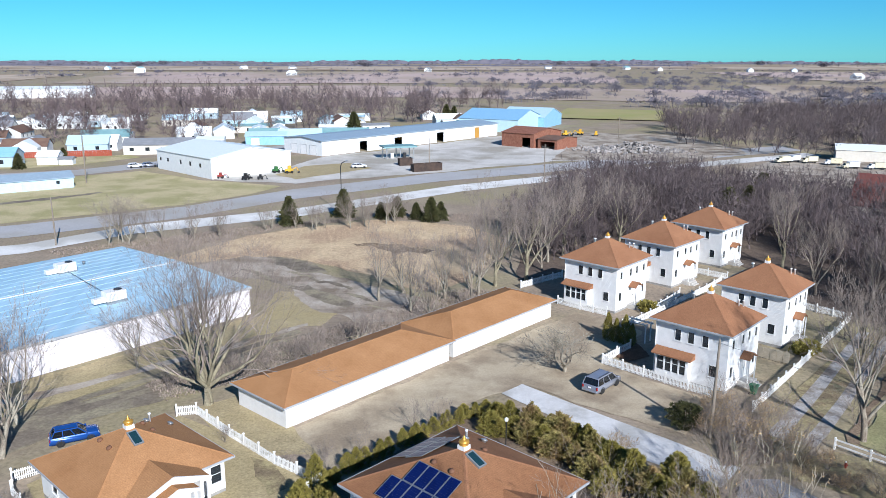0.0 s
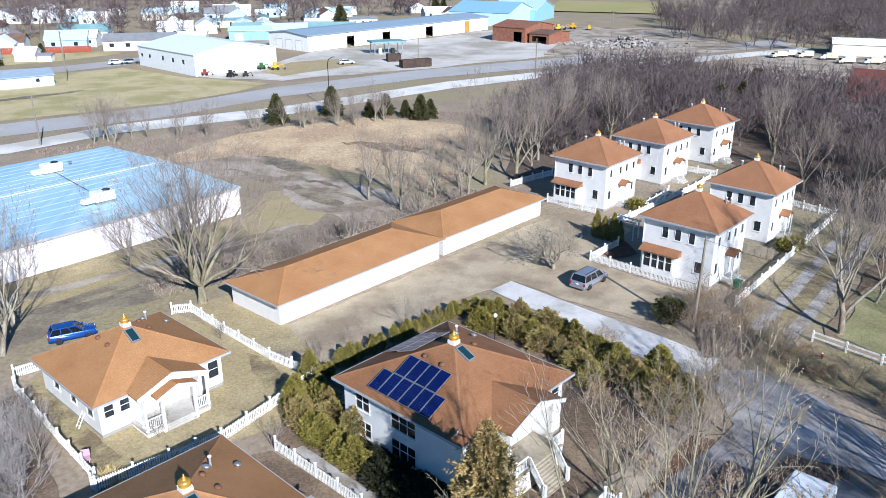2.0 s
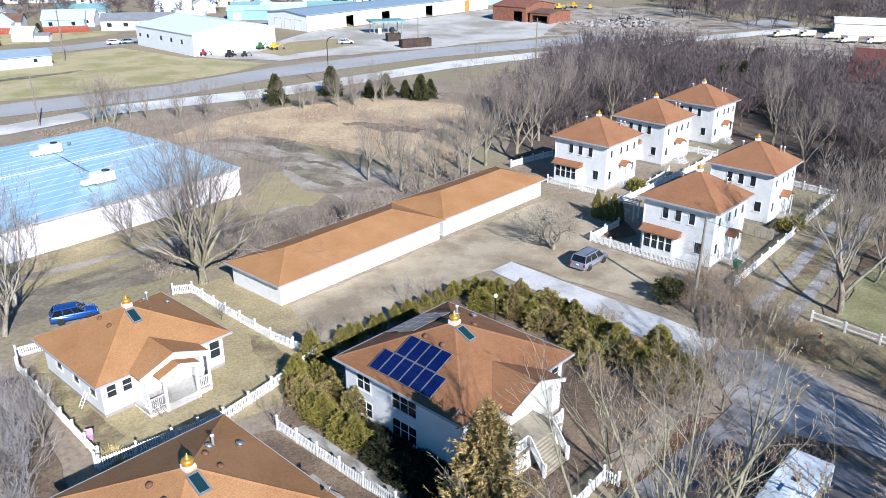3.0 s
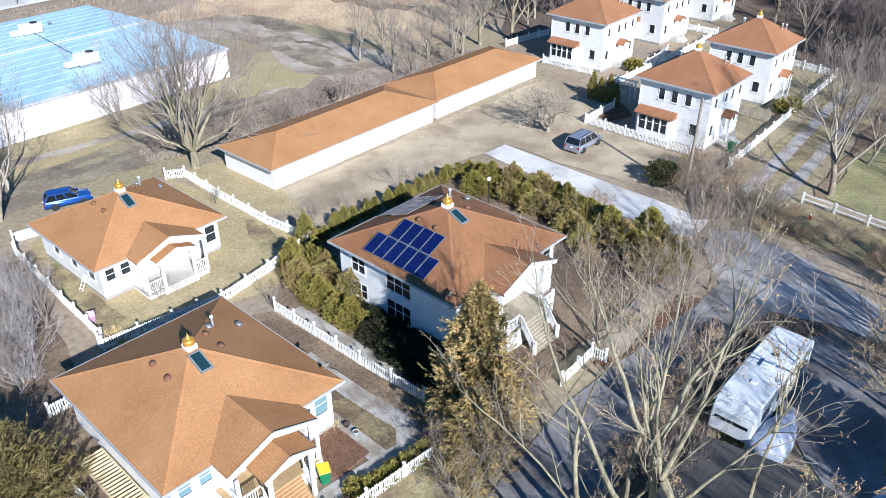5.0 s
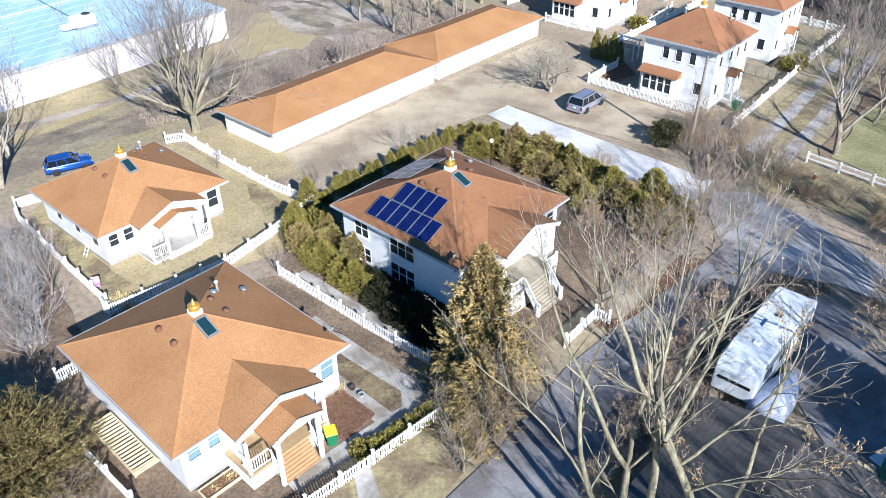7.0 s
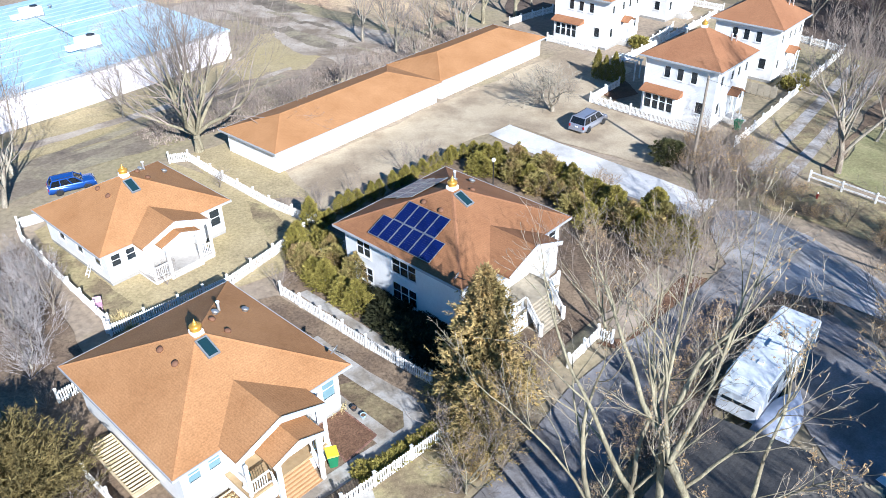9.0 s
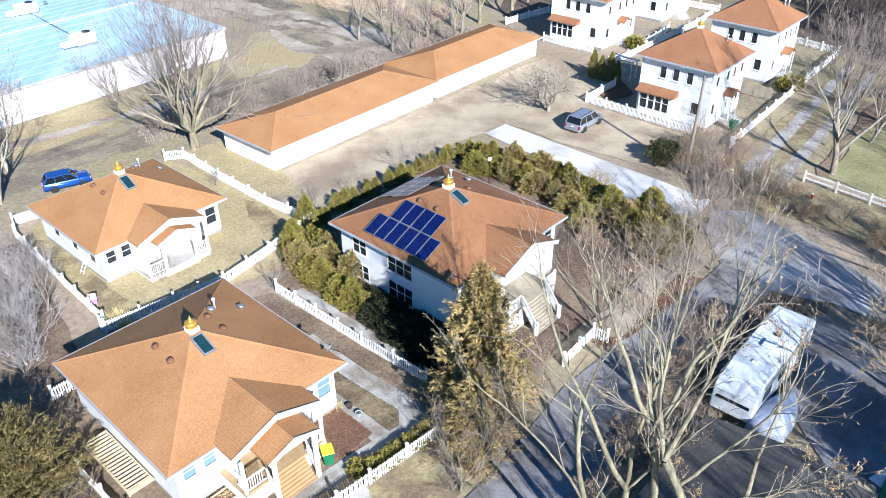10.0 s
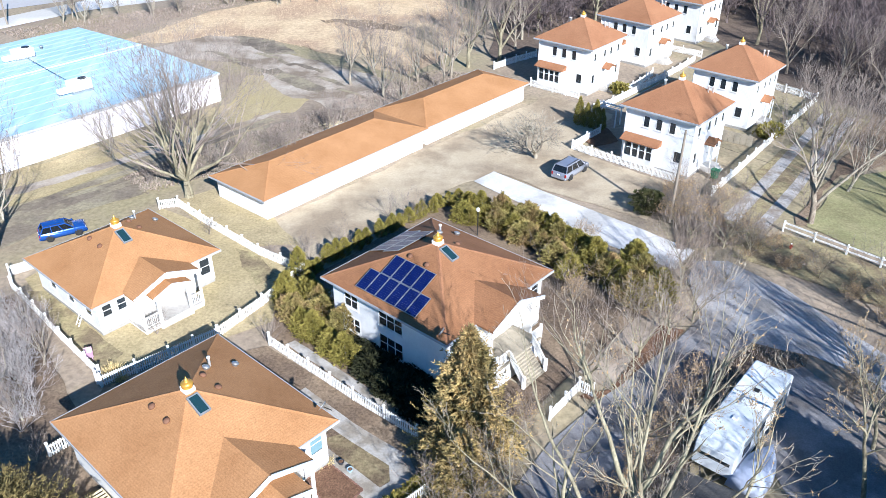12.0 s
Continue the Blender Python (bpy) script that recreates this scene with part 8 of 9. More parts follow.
part("air_conditioner", soft_box(-0.35, 0.45, -0.35, 0.35, 2.92, 3.08, 0.05), MAT_CARAVAN, cv)
part("awning_roll", tube([(-3.4, -1.28, 2.7), (3.6, -1.28, 2.7)], 0.08, 8), MAT_GALV, cv)
part("stripe", B((-4.2, 4.3, -1.215, -1.2, 1.0, 1.25)), MAT_GREYTRIM, cv)
for x in (-0.45, 0.45):
    for s in (-1, 1):
        wheel(cv, pose(x, s * 1.05, 0.36, 0, 0, 0 if s < 0 else 180), 0.36, 0.22)
bm = bmesh.new()
add_beam(bm, (-4.2, -0.7, 0.5), (-5.6, 0, 0.45), 0.08, 0.12)
add_beam(bm, (-4.2, 0.7, 0.5), (-5.6, 0, 0.45), 0.08, 0.12)
part("drawbar", bm, MAT_DARKMETAL, cv)
# boat-shaped cover
MAT_COVER = surf("pale_blue_cover", (0.50, 0.55, 0.68), (0.42, 0.47, 0.60), 0.8, 0.6, 0.3, fine=(3, 0.1))
bt = thing("covered_boat", "small boat under a pale blue fabric cover", "boat", pose(18.7, 31.4, 0, 0, 0, 48))
bm = bmesh.new()
rings_ = []
for i in range(9):
    f = i / 8
    x = -2.2 + 4.4 * f
    hw = 1.0 * (1 - (max(0, f - 0.35) / 0.65) ** 2.2) + 0.03
    hz_ = 0.55 + 0.55 * math.sin(math.pi * min(1, 0.25 + 0.75 * f)) 
    rings_.append([bm.verts.new((x, hw * math.cos(a), 0.45 + hz_ * max(0, math.sin(a)) ** 0.8)) for a in [math.pi * k / 8 for k in range(9)]])
for p_, q_ in zip(rings_, rings_[1:]):
    for k in range(8):
        bm.faces.new((p_[k], p_[k + 1], q_[k + 1], q_[k]))
bm.faces.new(rings_[0])
bm.faces.new(rings_[-1])
for p_, q_ in zip(rings_, rings_[1:]):
    bm.faces.new((p_[0], q_[0], q_[8], p_[8]))
part("cover", bm, MAT_COVER, bt, "", None, True)
part("cradle", B((-1.6, 1.4, -0.5, -0.4, 0.0, 0.5), (-1.6, 1.4, 0.4, 0.5, 0.0, 0.5), (-1.0, -0.9, -0.4, 0.4, 0.3, 0.45), (0.8, 0.9, -0.4, 0.4, 0.3, 0.45)), MAT_DARKMETAL, bt)
barn("shed", "low shed with dark grey shingle roof beside the caravan", "shed", 13.8, 28.9, 227.5, 8.6, 9.6, 2.5, 3.3, MAT_WHITE, MAT_ROOF_DARK, over=0.35)

# house south-east of the view, whose shade covers the caravan yard
barn("house", "neighbouring cream house that shades the caravan yard", "house", 32.5, 11.5, 0, 11, 9, 5.2, 7.8, MAT_CREAM, MAT_ROOF_DARK, [(2, 3.2, 1.2, 2.5, "pane"), (8, 9.2, 1.2, 2.5, "pane")], over=0.4)

# ---- poles and wires ----
MAT_POLE = surf("weathered_pole", (0.184, 0.152, 0.120), (0.240, 0.208, 0.168), 2.0, 0.95, 0.3, stretch=(3, 3, 0.3))


def utility_pole(x, y, h, label, arm=True, lean=0.0, yaw=40):
    th = thing("utility_pole", label, "pole", pose(x, y, 0, 0, lean, yaw), "utility poles")
    part("shaft", tube([(0, 0, 0), (0, 0, h * 0.5), (0, 0, h)], [0.15, 0.13, 0.1], 8), MAT_POLE, th)
    if arm:
        part("crossarm", B((-0.06, 0.06, -1.2, 1.2, h - 0.9, h - 0.76)), MAT_POLE, th)
        for k in (-1.05, -0.4, 0.4, 1.05):
            part("insulator", lathe([(0.03, 0), (0.06, 0.05), (0.04, 0.12), (0.02, 0.16)], 8), MAT_DARKMETAL, th, "", pose(0, k, h - 0.76))


utility_pole(21.7, 62.0, 9.0, "grey wooden utility pole beside the driveway", False, 1.0)
utility_pole(-70.5, 130.3, 8.5, "dark pole beside the pale road", False)
utility_pole(21.9, 204.2, 10.0, "dark wooden pole beside the highway", True)
utility_pole(-9.8, 239.1, 8.0, "wooden pole in the gravel yard", False)
utility_pole(-97.3, 198.2, 11.7, "tall pale pole beside the lawn", False)
utility_pole(-115.8, 236.2, 9.0, "wooden pole in the town street", True)
utility_pole(60, 300, 10, "wooden pole beyond the rubble", True)
for x, y in ((-160, 330), (-120, 350), (-80, 380), (-35, 410), (10, 440)):
    utility_pole(x, y, 11, "wooden pole among the town houses", True)
lamp = thing("street_lamp", "tall highway lamp with a curved arm", "street lamp", pose(-25.3, 162.1, 0, 0, 0, 60))
part("pole", tube([(0, 0, 0), (0, 0, 9.6), (0.4, 0, 10.3), (1.6, 0, 10.6)], 0.09, 8), MAT_DARKMETAL, lamp)
part("head", soft_box(1.5, 2.3, -0.16, 0.16, 10.5, 10.68, 0.04), MAT_GALV, lamp)


def wire(a, b, sag, label):
    pts = [Vector(a).lerp(Vector(b), i / 14) - Vector((0, 0, sag * 4 * (i / 14) * (1 - i / 14))) for i in range(15)]
    tagged(part("wire", tube(pts, 0.012, 4), MAT_DARKMETAL), label, "cable", "overhead wires")


wire((21.7, 62.0, 8.7), (24.6, 72.0, 5.4), 0.3, "thin overhead wire from pole to house")
wire((21.7, 62.0, 8.75), (44, 44, 8.8), 0.9, "thin overhead wire along the street")
# ---- garden and yard details ----
MAT_BIN_GREEN = surf("green_bin", (0.016, 0.160, 0.072), (0.016, 0.128, 0.056), 2.0, 0.5)
MAT_BIN_YELLOW = surf("yellow_lid", (0.72, 0.60, 0.04), (0.66, 0.54, 0.04), 2.0, 0.5)
MAT_BIN_WHITE = surf("white_plastic", (0.7, 0.72, 0.66), (0.62, 0.64, 0.58), 2.0, 0.5)
MAT_BRICK = surf("garden_brick", (0.216, 0.120, 0.088), (0.168, 0.088, 0.068), 4.0, 0.9, 0.3, objrand=0.25)


def wheelie_bin(x, y, yaw, body, lid, label):
    th = thing("wheelie_bin", label, "bin", pose(x, y, 0.05, 0, 0, yaw), "wheelie bins")
    bm = bmesh.new()
    lo = [bm.verts.new(p) for p in ((-0.22, -0.25, 0.1), (0.22, -0.25, 0.1), (0.22, 0.25, 0.1), (-0.22, 0.25, 0.1))]
    hi = [bm.verts.new(p) for p in ((-0.3, -0.35, 1.0), (0.3, -0.35, 1.0), (0.3, 0.35, 1.0), (-0.3, 0.35, 1.0))]
    bm.faces.new(lo[::-1])
    bm.faces.new(hi)
    for i in range(4):
        bm.faces.new((lo[i], lo[(i + 1) % 4], hi[(i + 1) % 4], hi[i]))
    bmesh.ops.bevel(bm, geom=bm.edges[:], offset=0.03, segments=2, affect="EDGES")
    part("body", bm, body, th)
    part("lid", soft_box(-0.33, 0.33, -0.4, 0.4, 1.0, 1.09, 0.03), lid, th)
    for s in (-1, 1):
        wheel(th, pose(-0.02 + s * 0.22, 0.28, 0.12, 0, 0, 90), 0.12, 0.06)


wheelie_bin(-6.25, 28.5, 20, MAT_BIN_GREEN, MAT_BIN_YELLOW, "green wheelie bin with yellow lid by the porch")
wheelie_bin(-6.75, 29.2, 20, MAT_BIN_WHITE, MAT_BIN_WHITE, "pale wheelie bin beside the green one")
wheelie_bin(28.6, 70.9, 40, MAT_BIN_GREEN, MAT_BIN_GREEN, "green bin beside the two-storey house")

# edging bricks of the bed
bk = np_box("brick", -0.1, 0.1, -0.05, 0.05, 0.0, 0.09, MAT_BRICK)
edge = thing("brick_edging", "row of red bricks edging the mulch bed", "edging", pose(-7.4, 31.4, 0.06))
run = [(0, 0), (1.2, 1.2), (3.3, -0.8), (1.8, -2.7), (0, 0)]
for a, b in zip(run, run[1:]):
    a, b = Vector(a), Vector(b)
    n = int((b - a).length / 0.24)
    for i in range(n):
        p = a.lerp(b, (i + 0.5) / n)
        child("brick", bk, edge, "", pose(p.x, p.y, 0, 0, random.uniform(-4, 4), math.degrees(math.atan2((b - a).y, (b - a).x)) + random.uniform(-6, 6)))


# unfinished deck frame beside the front cottage
dk = thing("deck_frame", "unfinished pale timber deck frame against the cottage", "deck", front.matrix_basis)
for x in (-5.12, -6.4):
    part("beam", B((x - 0.06, x, -2.6, 2.2, 0.42, 0.66)), MAT_LUMBER, dk)
for i in range(18):
    part("joist", B((-6.4, -5.18, -2.56 + i * 0.275, -2.52 + i * 0.275, 0.5, 0.66)), MAT_LUMBER, dk)
for y in (-2.5, -0.2, 2.1):
    part("post", B((-6.4, -6.3, y - 0.05, y + 0.05, 0.02, 0.42)), MAT_LUMBER, dk)
part("board", B((-6.5, -5.1, -2.95, -2.65, 0.6, 0.66)), MAT_LUMBER, dk)

# arbour beside the columnar evergreens
ab = thing("arbour", "white garden arbour with bench rails", "arbour", pose(20.6, 86.2, 0, 0, 0, -42))
for x in (-1.4, 1.4):
    for y in (-0.6, 0.6):
        part("post", B((x - 0.06, x + 0.06, y - 0.06, y + 0.06, 0, 2.1)), MAT_FENCE, ab)
for y in (-0.6, 0.6):
    part("beam", B((-1.7, 1.7, y - 0.04, y + 0.04, 2.1, 2.24)), MAT_FENCE, ab)
for i in range(7):
    part("rafter", B((-1.55 + i * 0.5, -1.5 + i * 0.5, -0.9, 0.9, 2.24, 2.32)), MAT_FENCE, ab)

# hydrant, dish aerials, ladder, toys
hy = thing("hydrant", "small red hydrant with white cap", "hydrant", pose(30.9, 57.0, 0))
hy.scale = (0.85, 0.85, 0.85)
part("barrel", lathe([(0.14, 0), (0.14, 0.05), (0.1, 0.08), (0.1, 0.5), (0.13, 0.52), (0.12, 0.6), (0.05, 0.7)], 12), MAT_REDM, hy, "", None, True)
part("cap", lathe([(0.09, 0.6), (0.08, 0.72), (0.03, 0.78)], 10), MAT_TRIM, hy)
part("outlet", B((-0.18, 0.18, -0.05, 0.05, 0.34, 0.44)), MAT_REDM, hy)


def dish(parent, m):
    d = part("satellite_dish", lathe([(0.02, 0.0), (0.15, 0.02), (0.28, 0.07), (0.33, 0.11), (0.31, 0.12), (0.2, 0.06), (0.02, 0.02)], 16), MAT_GALV, parent, "grey satellite dish on the eave", m @ pose(0, 0, 0.5, 60, 0, 200), True)
    bm = bmesh.new()
    add_beam(bm, (0, 0, 0), (0, 0.2, -0.5), 0.04, 0.04)
    add_beam(bm, (0, 0.3, 0), (0, 0.1, 0.35), 0.025, 0.025)
    part("bracket", bm, MAT_DARKMETAL, d)


dish(front, pose(5.2, -5.2, 3.75))
dish(solar, pose(-5.5, -5.3, 4.75))
ld = thing("ladder", "white ladder leaning on the western cottage", "ladder", west.matrix_basis @ pose(-5.5, -2.0, 0, 0, 30, 0))
for y in (-0.2, 0.2):
    part("stile", B((-0.03, 0.03, y - 0.02, y + 0.02, 0, 2.2)), MAT_TRIM, ld)
for i in range(7):
    part("rung", B((-0.02, 0.02, -0.18, 0.18, 0.25 + i * 0.28, 0.29 + i * 0.28)), MAT_TRIM, ld)

# timber sill, dry stalks and low bushes of the gardens
tb = thing("timber_edge", "weathered timber lying along the garden bed", "timber", pose(-10.8, 26.4, 0.02, 0, 0, 45))
part("beam", soft_box(-1.2, 1.2, -0.08, 0.08, 0, 0.15, 0.01), MAT_LUMBER, tb)
ME_LOW = np_mesh("low_foliage", *evergreen_mesh(9, 0.55, 0.5, 500, 0.16, "dome", 0.3, 0.0), (MAT_HEDGE,))
low = thing("low_shrub", "low green shrub along the picket fence", "shrub", pose(-4.6, 28.0, 0.03), "low shrubs")
child("crown", ME_LOW, low)
for i in range(9):
    copy_thing(low, pose(-4.2 + i * 0.42 + random.uniform(-0.1, 0.1), 27.7 + i * 0.38 + random.uniform(-0.1, 0.1), 0.03, 0, 0, i * 50))
for x, y in ((38.0, 81.8), (38.9, 82.6), (-3.2, 80.2), (-2.6, 79.8), (24.3, 96.5)):
    o = copy_thing(low, pose(x, y, 0.0, 0, 0, x * 30))
    o.scale = (2.0, 2.0, 2.2)
    tagged(o, "round green shrub beside the wall", "shrub", "round shrubs")

# pots, straw, garden chair, dry ornamental grass, lamp, boards and planters
MAT_POT = surf("dark_glazed_pot", (0.03, 0.032, 0.04), (0.05, 0.05, 0.06), 4.0, 0.35)
MAT_POT_BLUE = surf("pale_blue_glaze", (0.30, 0.42, 0.50), (0.36, 0.48, 0.56), 4.0, 0.3)
MAT_TEAL = surf("teal_plastic", (0.05, 0.30, 0.38), (0.06, 0.36, 0.44), 3.0, 0.45)
MAT_PINK = surf("faded_pink_plastic", (0.55, 0.34, 0.44), (0.48, 0.30, 0.40), 3.0, 0.6)
MAT_STRAWPILE = surf("pale_straw", (0.62, 0.50, 0.26), (0.52, 0.41, 0.20), 3.0, 0.95, island=0.3)
for px_, py_, k, mt, lb in ((-5.54, 32.58, 0.62, MAT_POT, "dark glazed flower pot on the garden walk"), (-4.95, 32.0, 0.6, MAT_POT_BLUE, "pale blue glazed pot on the garden walk")):
    th = thing("flower_pot", lb, "pot", pose(px_, py_, 0.06), "garden pots")
    part("bowl", lathe([(0.16 * k, 0.0), (0.26 * k, 0.22 * k), (0.3 * k, 0.4 * k), (0.33 * k, 0.42 * k), (0.33 * k, 0.46 * k), (0.27 * k, 0.45 * k), (0.25 * k, 0.38 * k), (0.02, 0.36 * k)], 16), mt, th, "", None, True)
    part("soil", lathe([(0.01, 0.37 * k), (0.24 * k, 0.39 * k)], 14), MAT_BED, th)
gc = thing("garden_chair", "faded pink plastic garden chair by the fence", "chair", pose(-24.05, 42.5, 0.03, 0, 0, 20))
part("seat", soft_box(-0.27, 0.27, -0.27, 0.27, 0.38, 0.43, 0.02), MAT_PINK, gc)
part("backrest", soft_box(-0.27, 0.27, 0.24, 0.29, 0.43, 0.95, 0.02), MAT_PINK, gc)
for lx in (-0.23, 0.23):
    for ly in (-0.23, 0.23):
        part("leg", B((lx - 0.025, lx + 0.025, ly - 0.025, ly + 0.025, 0, 0.38)), MAT_PINK, gc)
rg_ = np.random.RandomState(61)
og = thing("ornamental_grass", "clump of dry tan ornamental grass by the fence", "grass", pose(-21.9, 41.1, 0.02))
pp_ = np.concatenate([rg_.normal(0, 0.16, (160, 2)), np.zeros((160, 1))], 1)
child("blades", np_mesh("blades", *tufts(pp_, np.concatenate([pp_[:, :2] * 2.2, np.full((160, 1), 1.2)], 1), 0.75, rg_, 3, 0.035), (MAT_STRAWPILE,)), og)
o = copy_thing(og, pose(-21.2, 40.4, 0.02, 0, 0, 80))
o.scale = (0.8, 0.8, 0.7)
for sx_, sy_, k in ((-11.2, 26.3, 1.0), (-11.8, 25.5, 0.8), (-6.9, 32.3, 0.9), (-6.3, 32.7, 0.7)):
    th = thing("straw_heap", "small heap of pale straw and stems against the house", "straw", pose(sx_, sy_, 0.02), "straw heaps")
    q_ = rg_.normal(0, 0.32 * k, (300, 3)) * (1, 1, 0)
    q_[:, 2] = 0.35 * k * np.exp(-(q_[:, 0] ** 2 + q_[:, 1] ** 2) / (0.2 * k)) * rg_.uniform(0.1, 1, 300)
    child("stems", np_mesh("stems", *tufts(q_, rg_.normal(0, 1, (300, 3)) * (1, 1, 0.35), 0.22, rg_, 2, 0.06), (MAT_STRAWPILE,)), th)
bx = thing("raised_bed", "weathered timber raised bed beneath the cottage wall", "planter", pose(-11.5, 25.9, 0.02, 0, 0, 47))
for y0_ in (-0.45, 0.4):
    part("board", B((-1.2, 1.2, y0_, y0_ + 0.05, 0, 0.26)), MAT_LUMBER, bx)
for x0_ in (-1.2, 1.15):
    part("end_board", B((x0_, x0_ + 0.05, -0.4, 0.4, 0, 0.26)), MAT_LUMBER, bx)
part("soil", B((-1.15, 1.15, -0.4, 0.4, 0.0, 0.18)), MAT_BED, bx)
tub = thing("tub", "teal plastic tub on the porch floor", "tub", front.matrix_basis @ pose(-2.2, -6.6, 1.203))
part("body", lathe([(0.02, 0.02), (0.17, 0.02), (0.22, 0.3), (0.25, 0.31), (0.24, 0.34), (0.2, 0.32), (0.16, 0.06), (0.02, 0.05)], 14), MAT_TEAL, tub, "", None, True)
lp = thing("garden_lamp", "white globe lamp on a dark garden post", "lamp post", pose(3.9, 59.6, 0))
part("post", tube([(0, 0, 0), (0, 0, 2.5)], 0.05, 8), MAT_DARKMETAL, lp)
part("globe", lathe([(0.02, 2.5), (0.12, 2.53), (0.18, 2.65), (0.16, 2.78), (0.06, 2.86), (0.005, 2.88)], 14), MAT_TRIM, lp, "", None, True)
board_fence(32.6, 81.0, 35.3, 78.9, 1.3, MAT_GREYBOARD, "weathered brown board fence between the two-storey houses")
patch("ground_mulch_corner", [(16.6, 81.2), (20.2, 85.0), (20.9, 80.6), (18.0, 79.0)], 0.03, MAT_BED, 0.2, 0.6, label="reddish mulch bed in the fenced corner", category="flower bed")
bp = thing("board_pile", "small pile of pale boards and rubble behind the garage", "lumber", pose(-11.9, 86.0, 0, 0, 0, 35))
bd_ = np_box("board", -1.1, 1.1, -0.1, 0.1, 0, 0.06, MAT_LUMBER)
for i in range(9):
    child("board", bd_, bp, "", pose(rg_.uniform(-0.4, 0.4), -0.5 + 0.3 * (i % 4), 0.02 + 0.07 * (i // 4), 0, 0, rg_.uniform(-15, 15)))

# tufts of dry grass over field and verges
def grass(name, label, polys, n, size, mat, seed):
    rg = np.random.RandomState(seed)
    pts = np.concatenate([in_poly(p, int(n * w), seed + i) for i, (p, w) in enumerate(polys)])
    p3 = np.concatenate([pts, np.full((len(pts), 1), 0.02)], 1)
    v, f = tufts(p3, np.tile([0, 0, 1.4], (len(p3), 1)), size, rg, 3, 0.09)
    tagged(new(name, np_mesh(name, v, f, (mat,))), label, "grass", "", "stuff")


MAT_STRAW = surf("straw_grass", (0.574, 0.445, 0.296), (0.463, 0.358, 0.232), 0.3, 0.95, island=0.3)
MAT_BRUSH = surf("brown_brush", (0.230, 0.184, 0.152), (0.313, 0.258, 0.216), 0.3, 0.95, island=0.35)
FIELD = [(-50, 117), (-42, 134), (-30, 146), (-17, 154), (2, 148), (10, 132), (2, 112), (-4, 104), (-12, 112), (-20, 117), (-31, 124)]
grass("dry_grass", "tall dry straw grass over the field", [(FIELD, 1.0)], 15000, 0.22, MAT_STRAW, 3)
BRUSH = [(-70, 126), (-34, 150), (-14, 158), (2, 160), (12, 150), (2, 151), (-17, 155), (-30, 147), (-44, 134), (-52, 118), (-60, 118)]
BRUSH2 = [(-28, 68), (-18, 76), (-6, 92), (6, 104), (0, 106), (-8, 98), (-20, 84), (-32, 72)]
BRUSH3 = [(9.5, 27), (11.4, 30.6), (15.4, 36.2), (19.8, 41.0), (23.0, 43.6), (26.2, 42.3), (25.6, 41.2), (22.3, 41.0), (19, 36.6), (13, 29.4)]
for x, y, k in ((12.4, 31.6, 0.8), (13.4, 32.6, 0.9), (14.2, 34.0, 0.8), (15.0, 35.0, 0.9), (15.8, 36.2, 0.8), (16.8, 37.6, 0.9), (17.8, 38.8, 0.8), (13.0, 30.4, 0.8), (11.2, 29.6, 0.8), (19.2, 40.4, 0.8)):
    scatter(shrubs, x, y, k)
BRUSH4 = [(21, 57), (23, 66), (27.5, 66), (26, 57.5)]
grass("brown_brush", "knee-high brown brush and dead stems", [(BRUSH, 0.4), (BRUSH2, 0.25), (BRUSH3, 0.05), (BRUSH4, 0.15)], 16000, 0.42, MAT_BRUSH, 21)
LAWNS = [(-33, 53), (-25.7, 64.5), (-19.9, 60.8), (-10.8, 53.2), (-12.3, 47), (-22.4, 40.5)]
VERGE = [(-12, 18), (-7.3, 24), (-0.1, 30.5), (2.4, 28.7), (-0.8, 24.3), (-8, 16)]
MAT_LAWNBLADE = surf("lawn_blades", (0.413, 0.336, 0.202), (0.326, 0.278, 0.154), 0.4, 0.95, island=0.25)
grass("lawn_grass", "short dry lawn grass", [(LAWNS, 0.6), (VERGE, 0.4)], 17000, 0.11, MAT_LAWNBLADE, 31)
LEAVES = [(-22.5, 34), (-22, 40), (-12, 44), (-1.2, 34.8), (-0.2, 30.6), (-7, 24.3), (-12, 18), (-19, 27.6)]
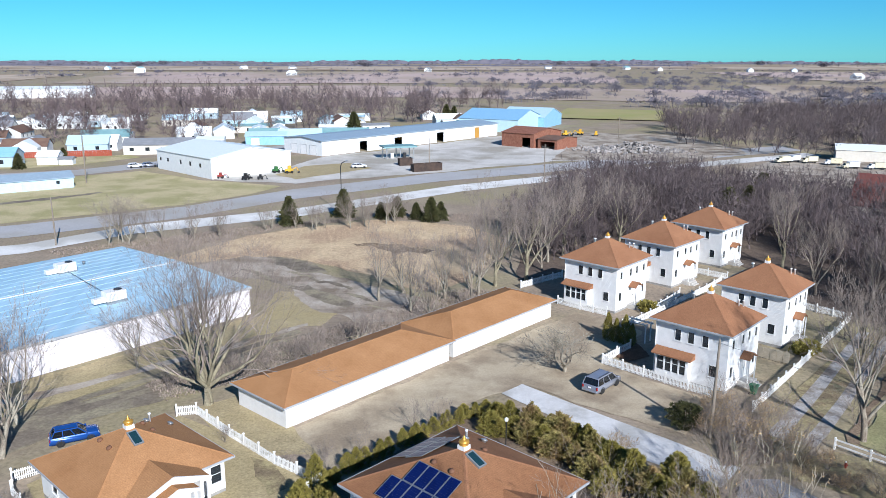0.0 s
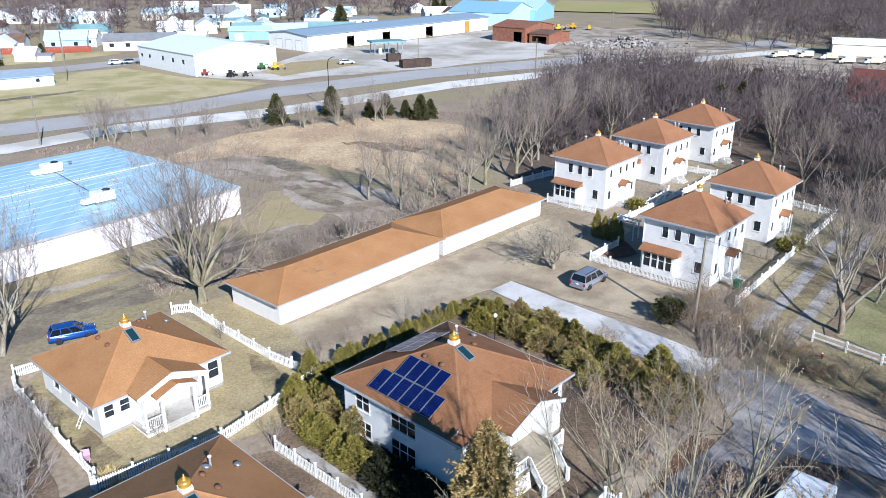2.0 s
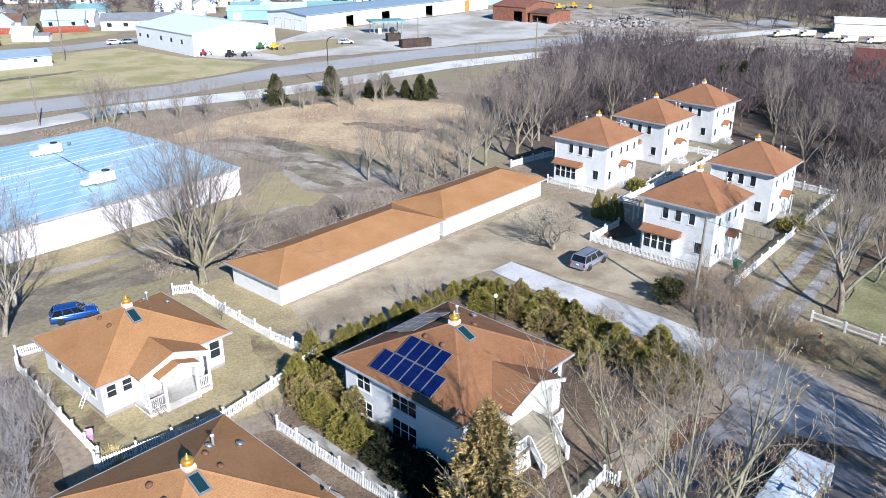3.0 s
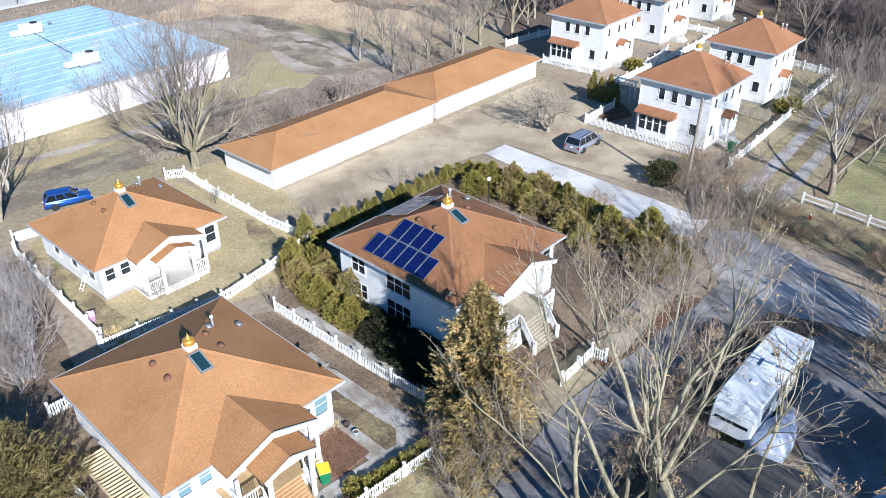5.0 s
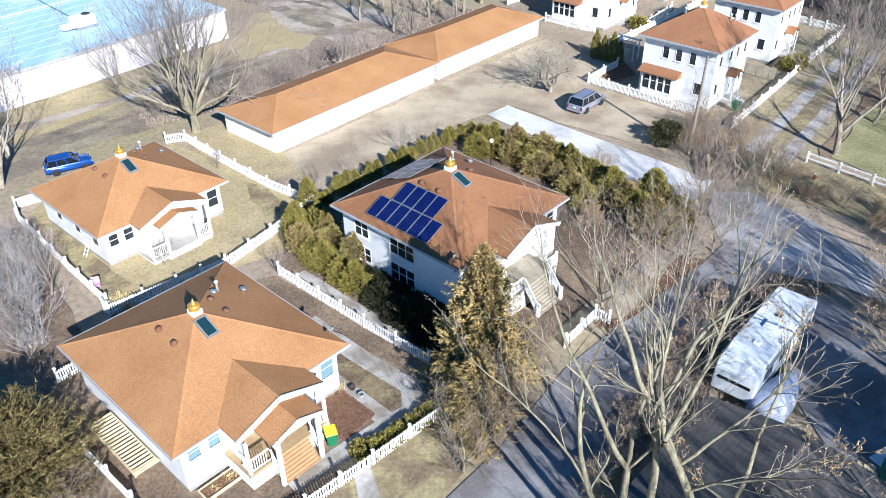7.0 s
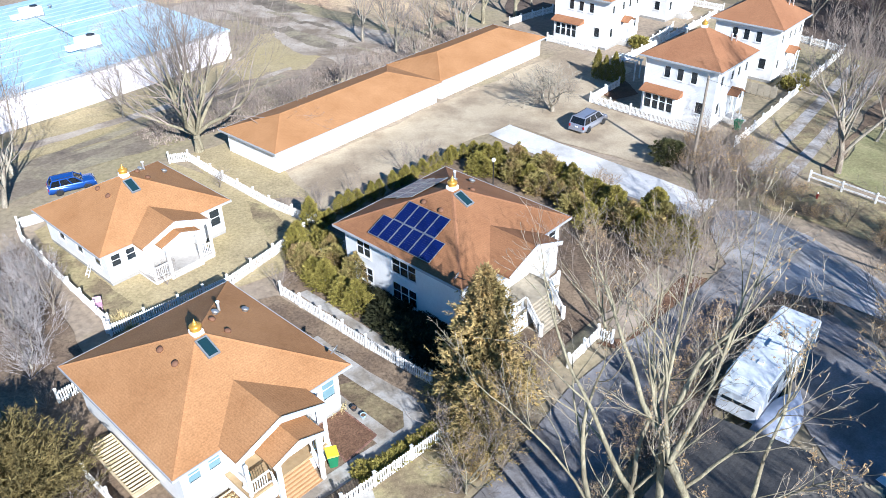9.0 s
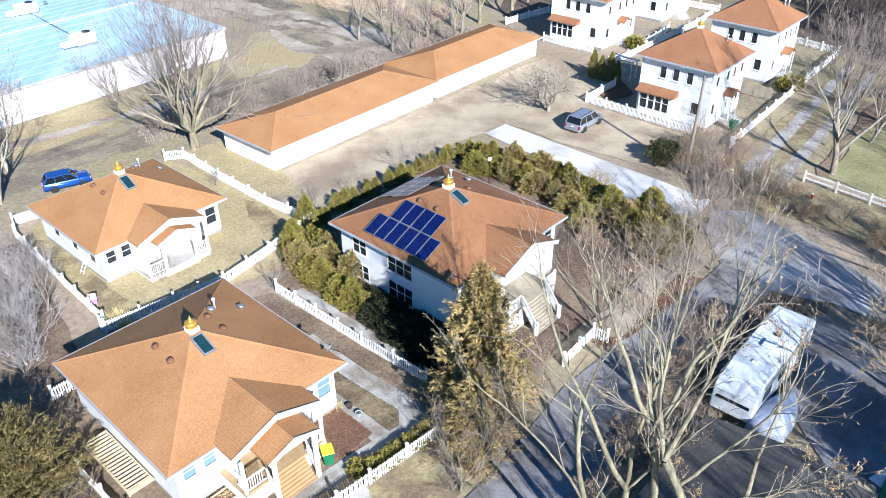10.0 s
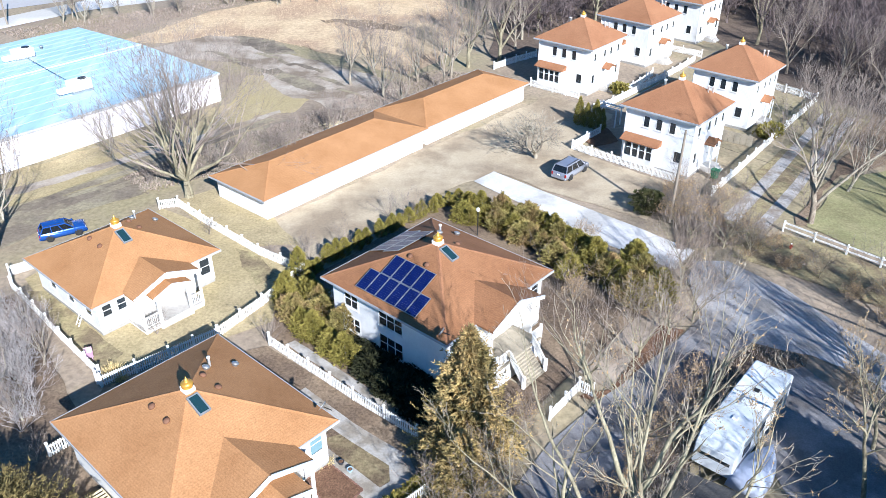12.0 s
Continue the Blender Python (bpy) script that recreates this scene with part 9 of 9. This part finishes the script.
SOLARG = [(-11.8, 44.3), (-12.5, 50), (-9, 54), (0.2, 65.2), (9, 64.5), (15.5, 55), (16.4, 47), (10, 41), (3, 33), (-0.8, 35)]
MAT_DEADLEAF = surf("dead_leaves", (0.240, 0.152, 0.088), (0.320, 0.224, 0.136), 0.6, 0.95, island=0.4)
grass("fallen_leaves", "fallen brown leaves and stems", [(LEAVES, 0.5), (SOLARG, 0.5)], 14000, 0.07, MAT_DEADLEAF, 41)


# clutter behind the dark-roofed shed
lum = thing("lumber_stack", "untidy stack of weathered boards behind the shed", "lumber", pose(20.9, 25.6, 0, 0, 0, 62))
rg_ = random.Random(4)
bd = np_box("board", -1.3, 1.3, -0.09, 0.09, 0, 0.045, MAT_LUMBER)
for i in range(16):
    child("board", bd, lum, "", pose(rg_.uniform(-0.25, 0.25), -0.5 + 0.25 * (i % 4) + rg_.uniform(-0.04, 0.04), 0.02 + 0.05 * (i // 4), 0, 0, rg_.uniform(-7, 7)))
cn_ = thing("canoe", "green canoe lying upside down behind the shed", "canoe", pose(22.1, 25.3, 0, 0, 0, 66))
bm = bmesh.new()
rows_ = []
for i in range(13):
    f = -1 + i / 6
    w = 0.42 * (1 - abs(f) ** 2.4) + 0.015
    rows_.append([bm.verts.new((2.2 * f, w * math.cos(a), 0.04 + (0.36 + 0.06 * f * f) * math.sin(a))) for a in [math.pi * k / 8 for k in range(9)]])
for p_, q_ in zip(rows_, rows_[1:]):
    for k in range(8):
        bm.faces.new((p_[k], p_[k + 1], q_[k + 1], q_[k]))
part("hull", bm, MAT_BIN_GREEN, cn_, "", None, True)
part("keel", B((-1.7, 1.7, -0.02, 0.02, 0.39, 0.43)), MAT_GREENM, cn_)
pnl = thing("door_panel", "old white door panel lying in the yard", "panel", pose(22.9, 27.2, 0.02, 0, 0, 30))
part("slab", soft_box(-1.0, 1.0, -0.4, 0.4, 0, 0.05, 0.01), MAT_TRIM, pnl)
part("slab", soft_box(-0.7, 0.9, -0.2, 0.5, 0.05, 0.09, 0.01), MAT_TRIM, pnl)
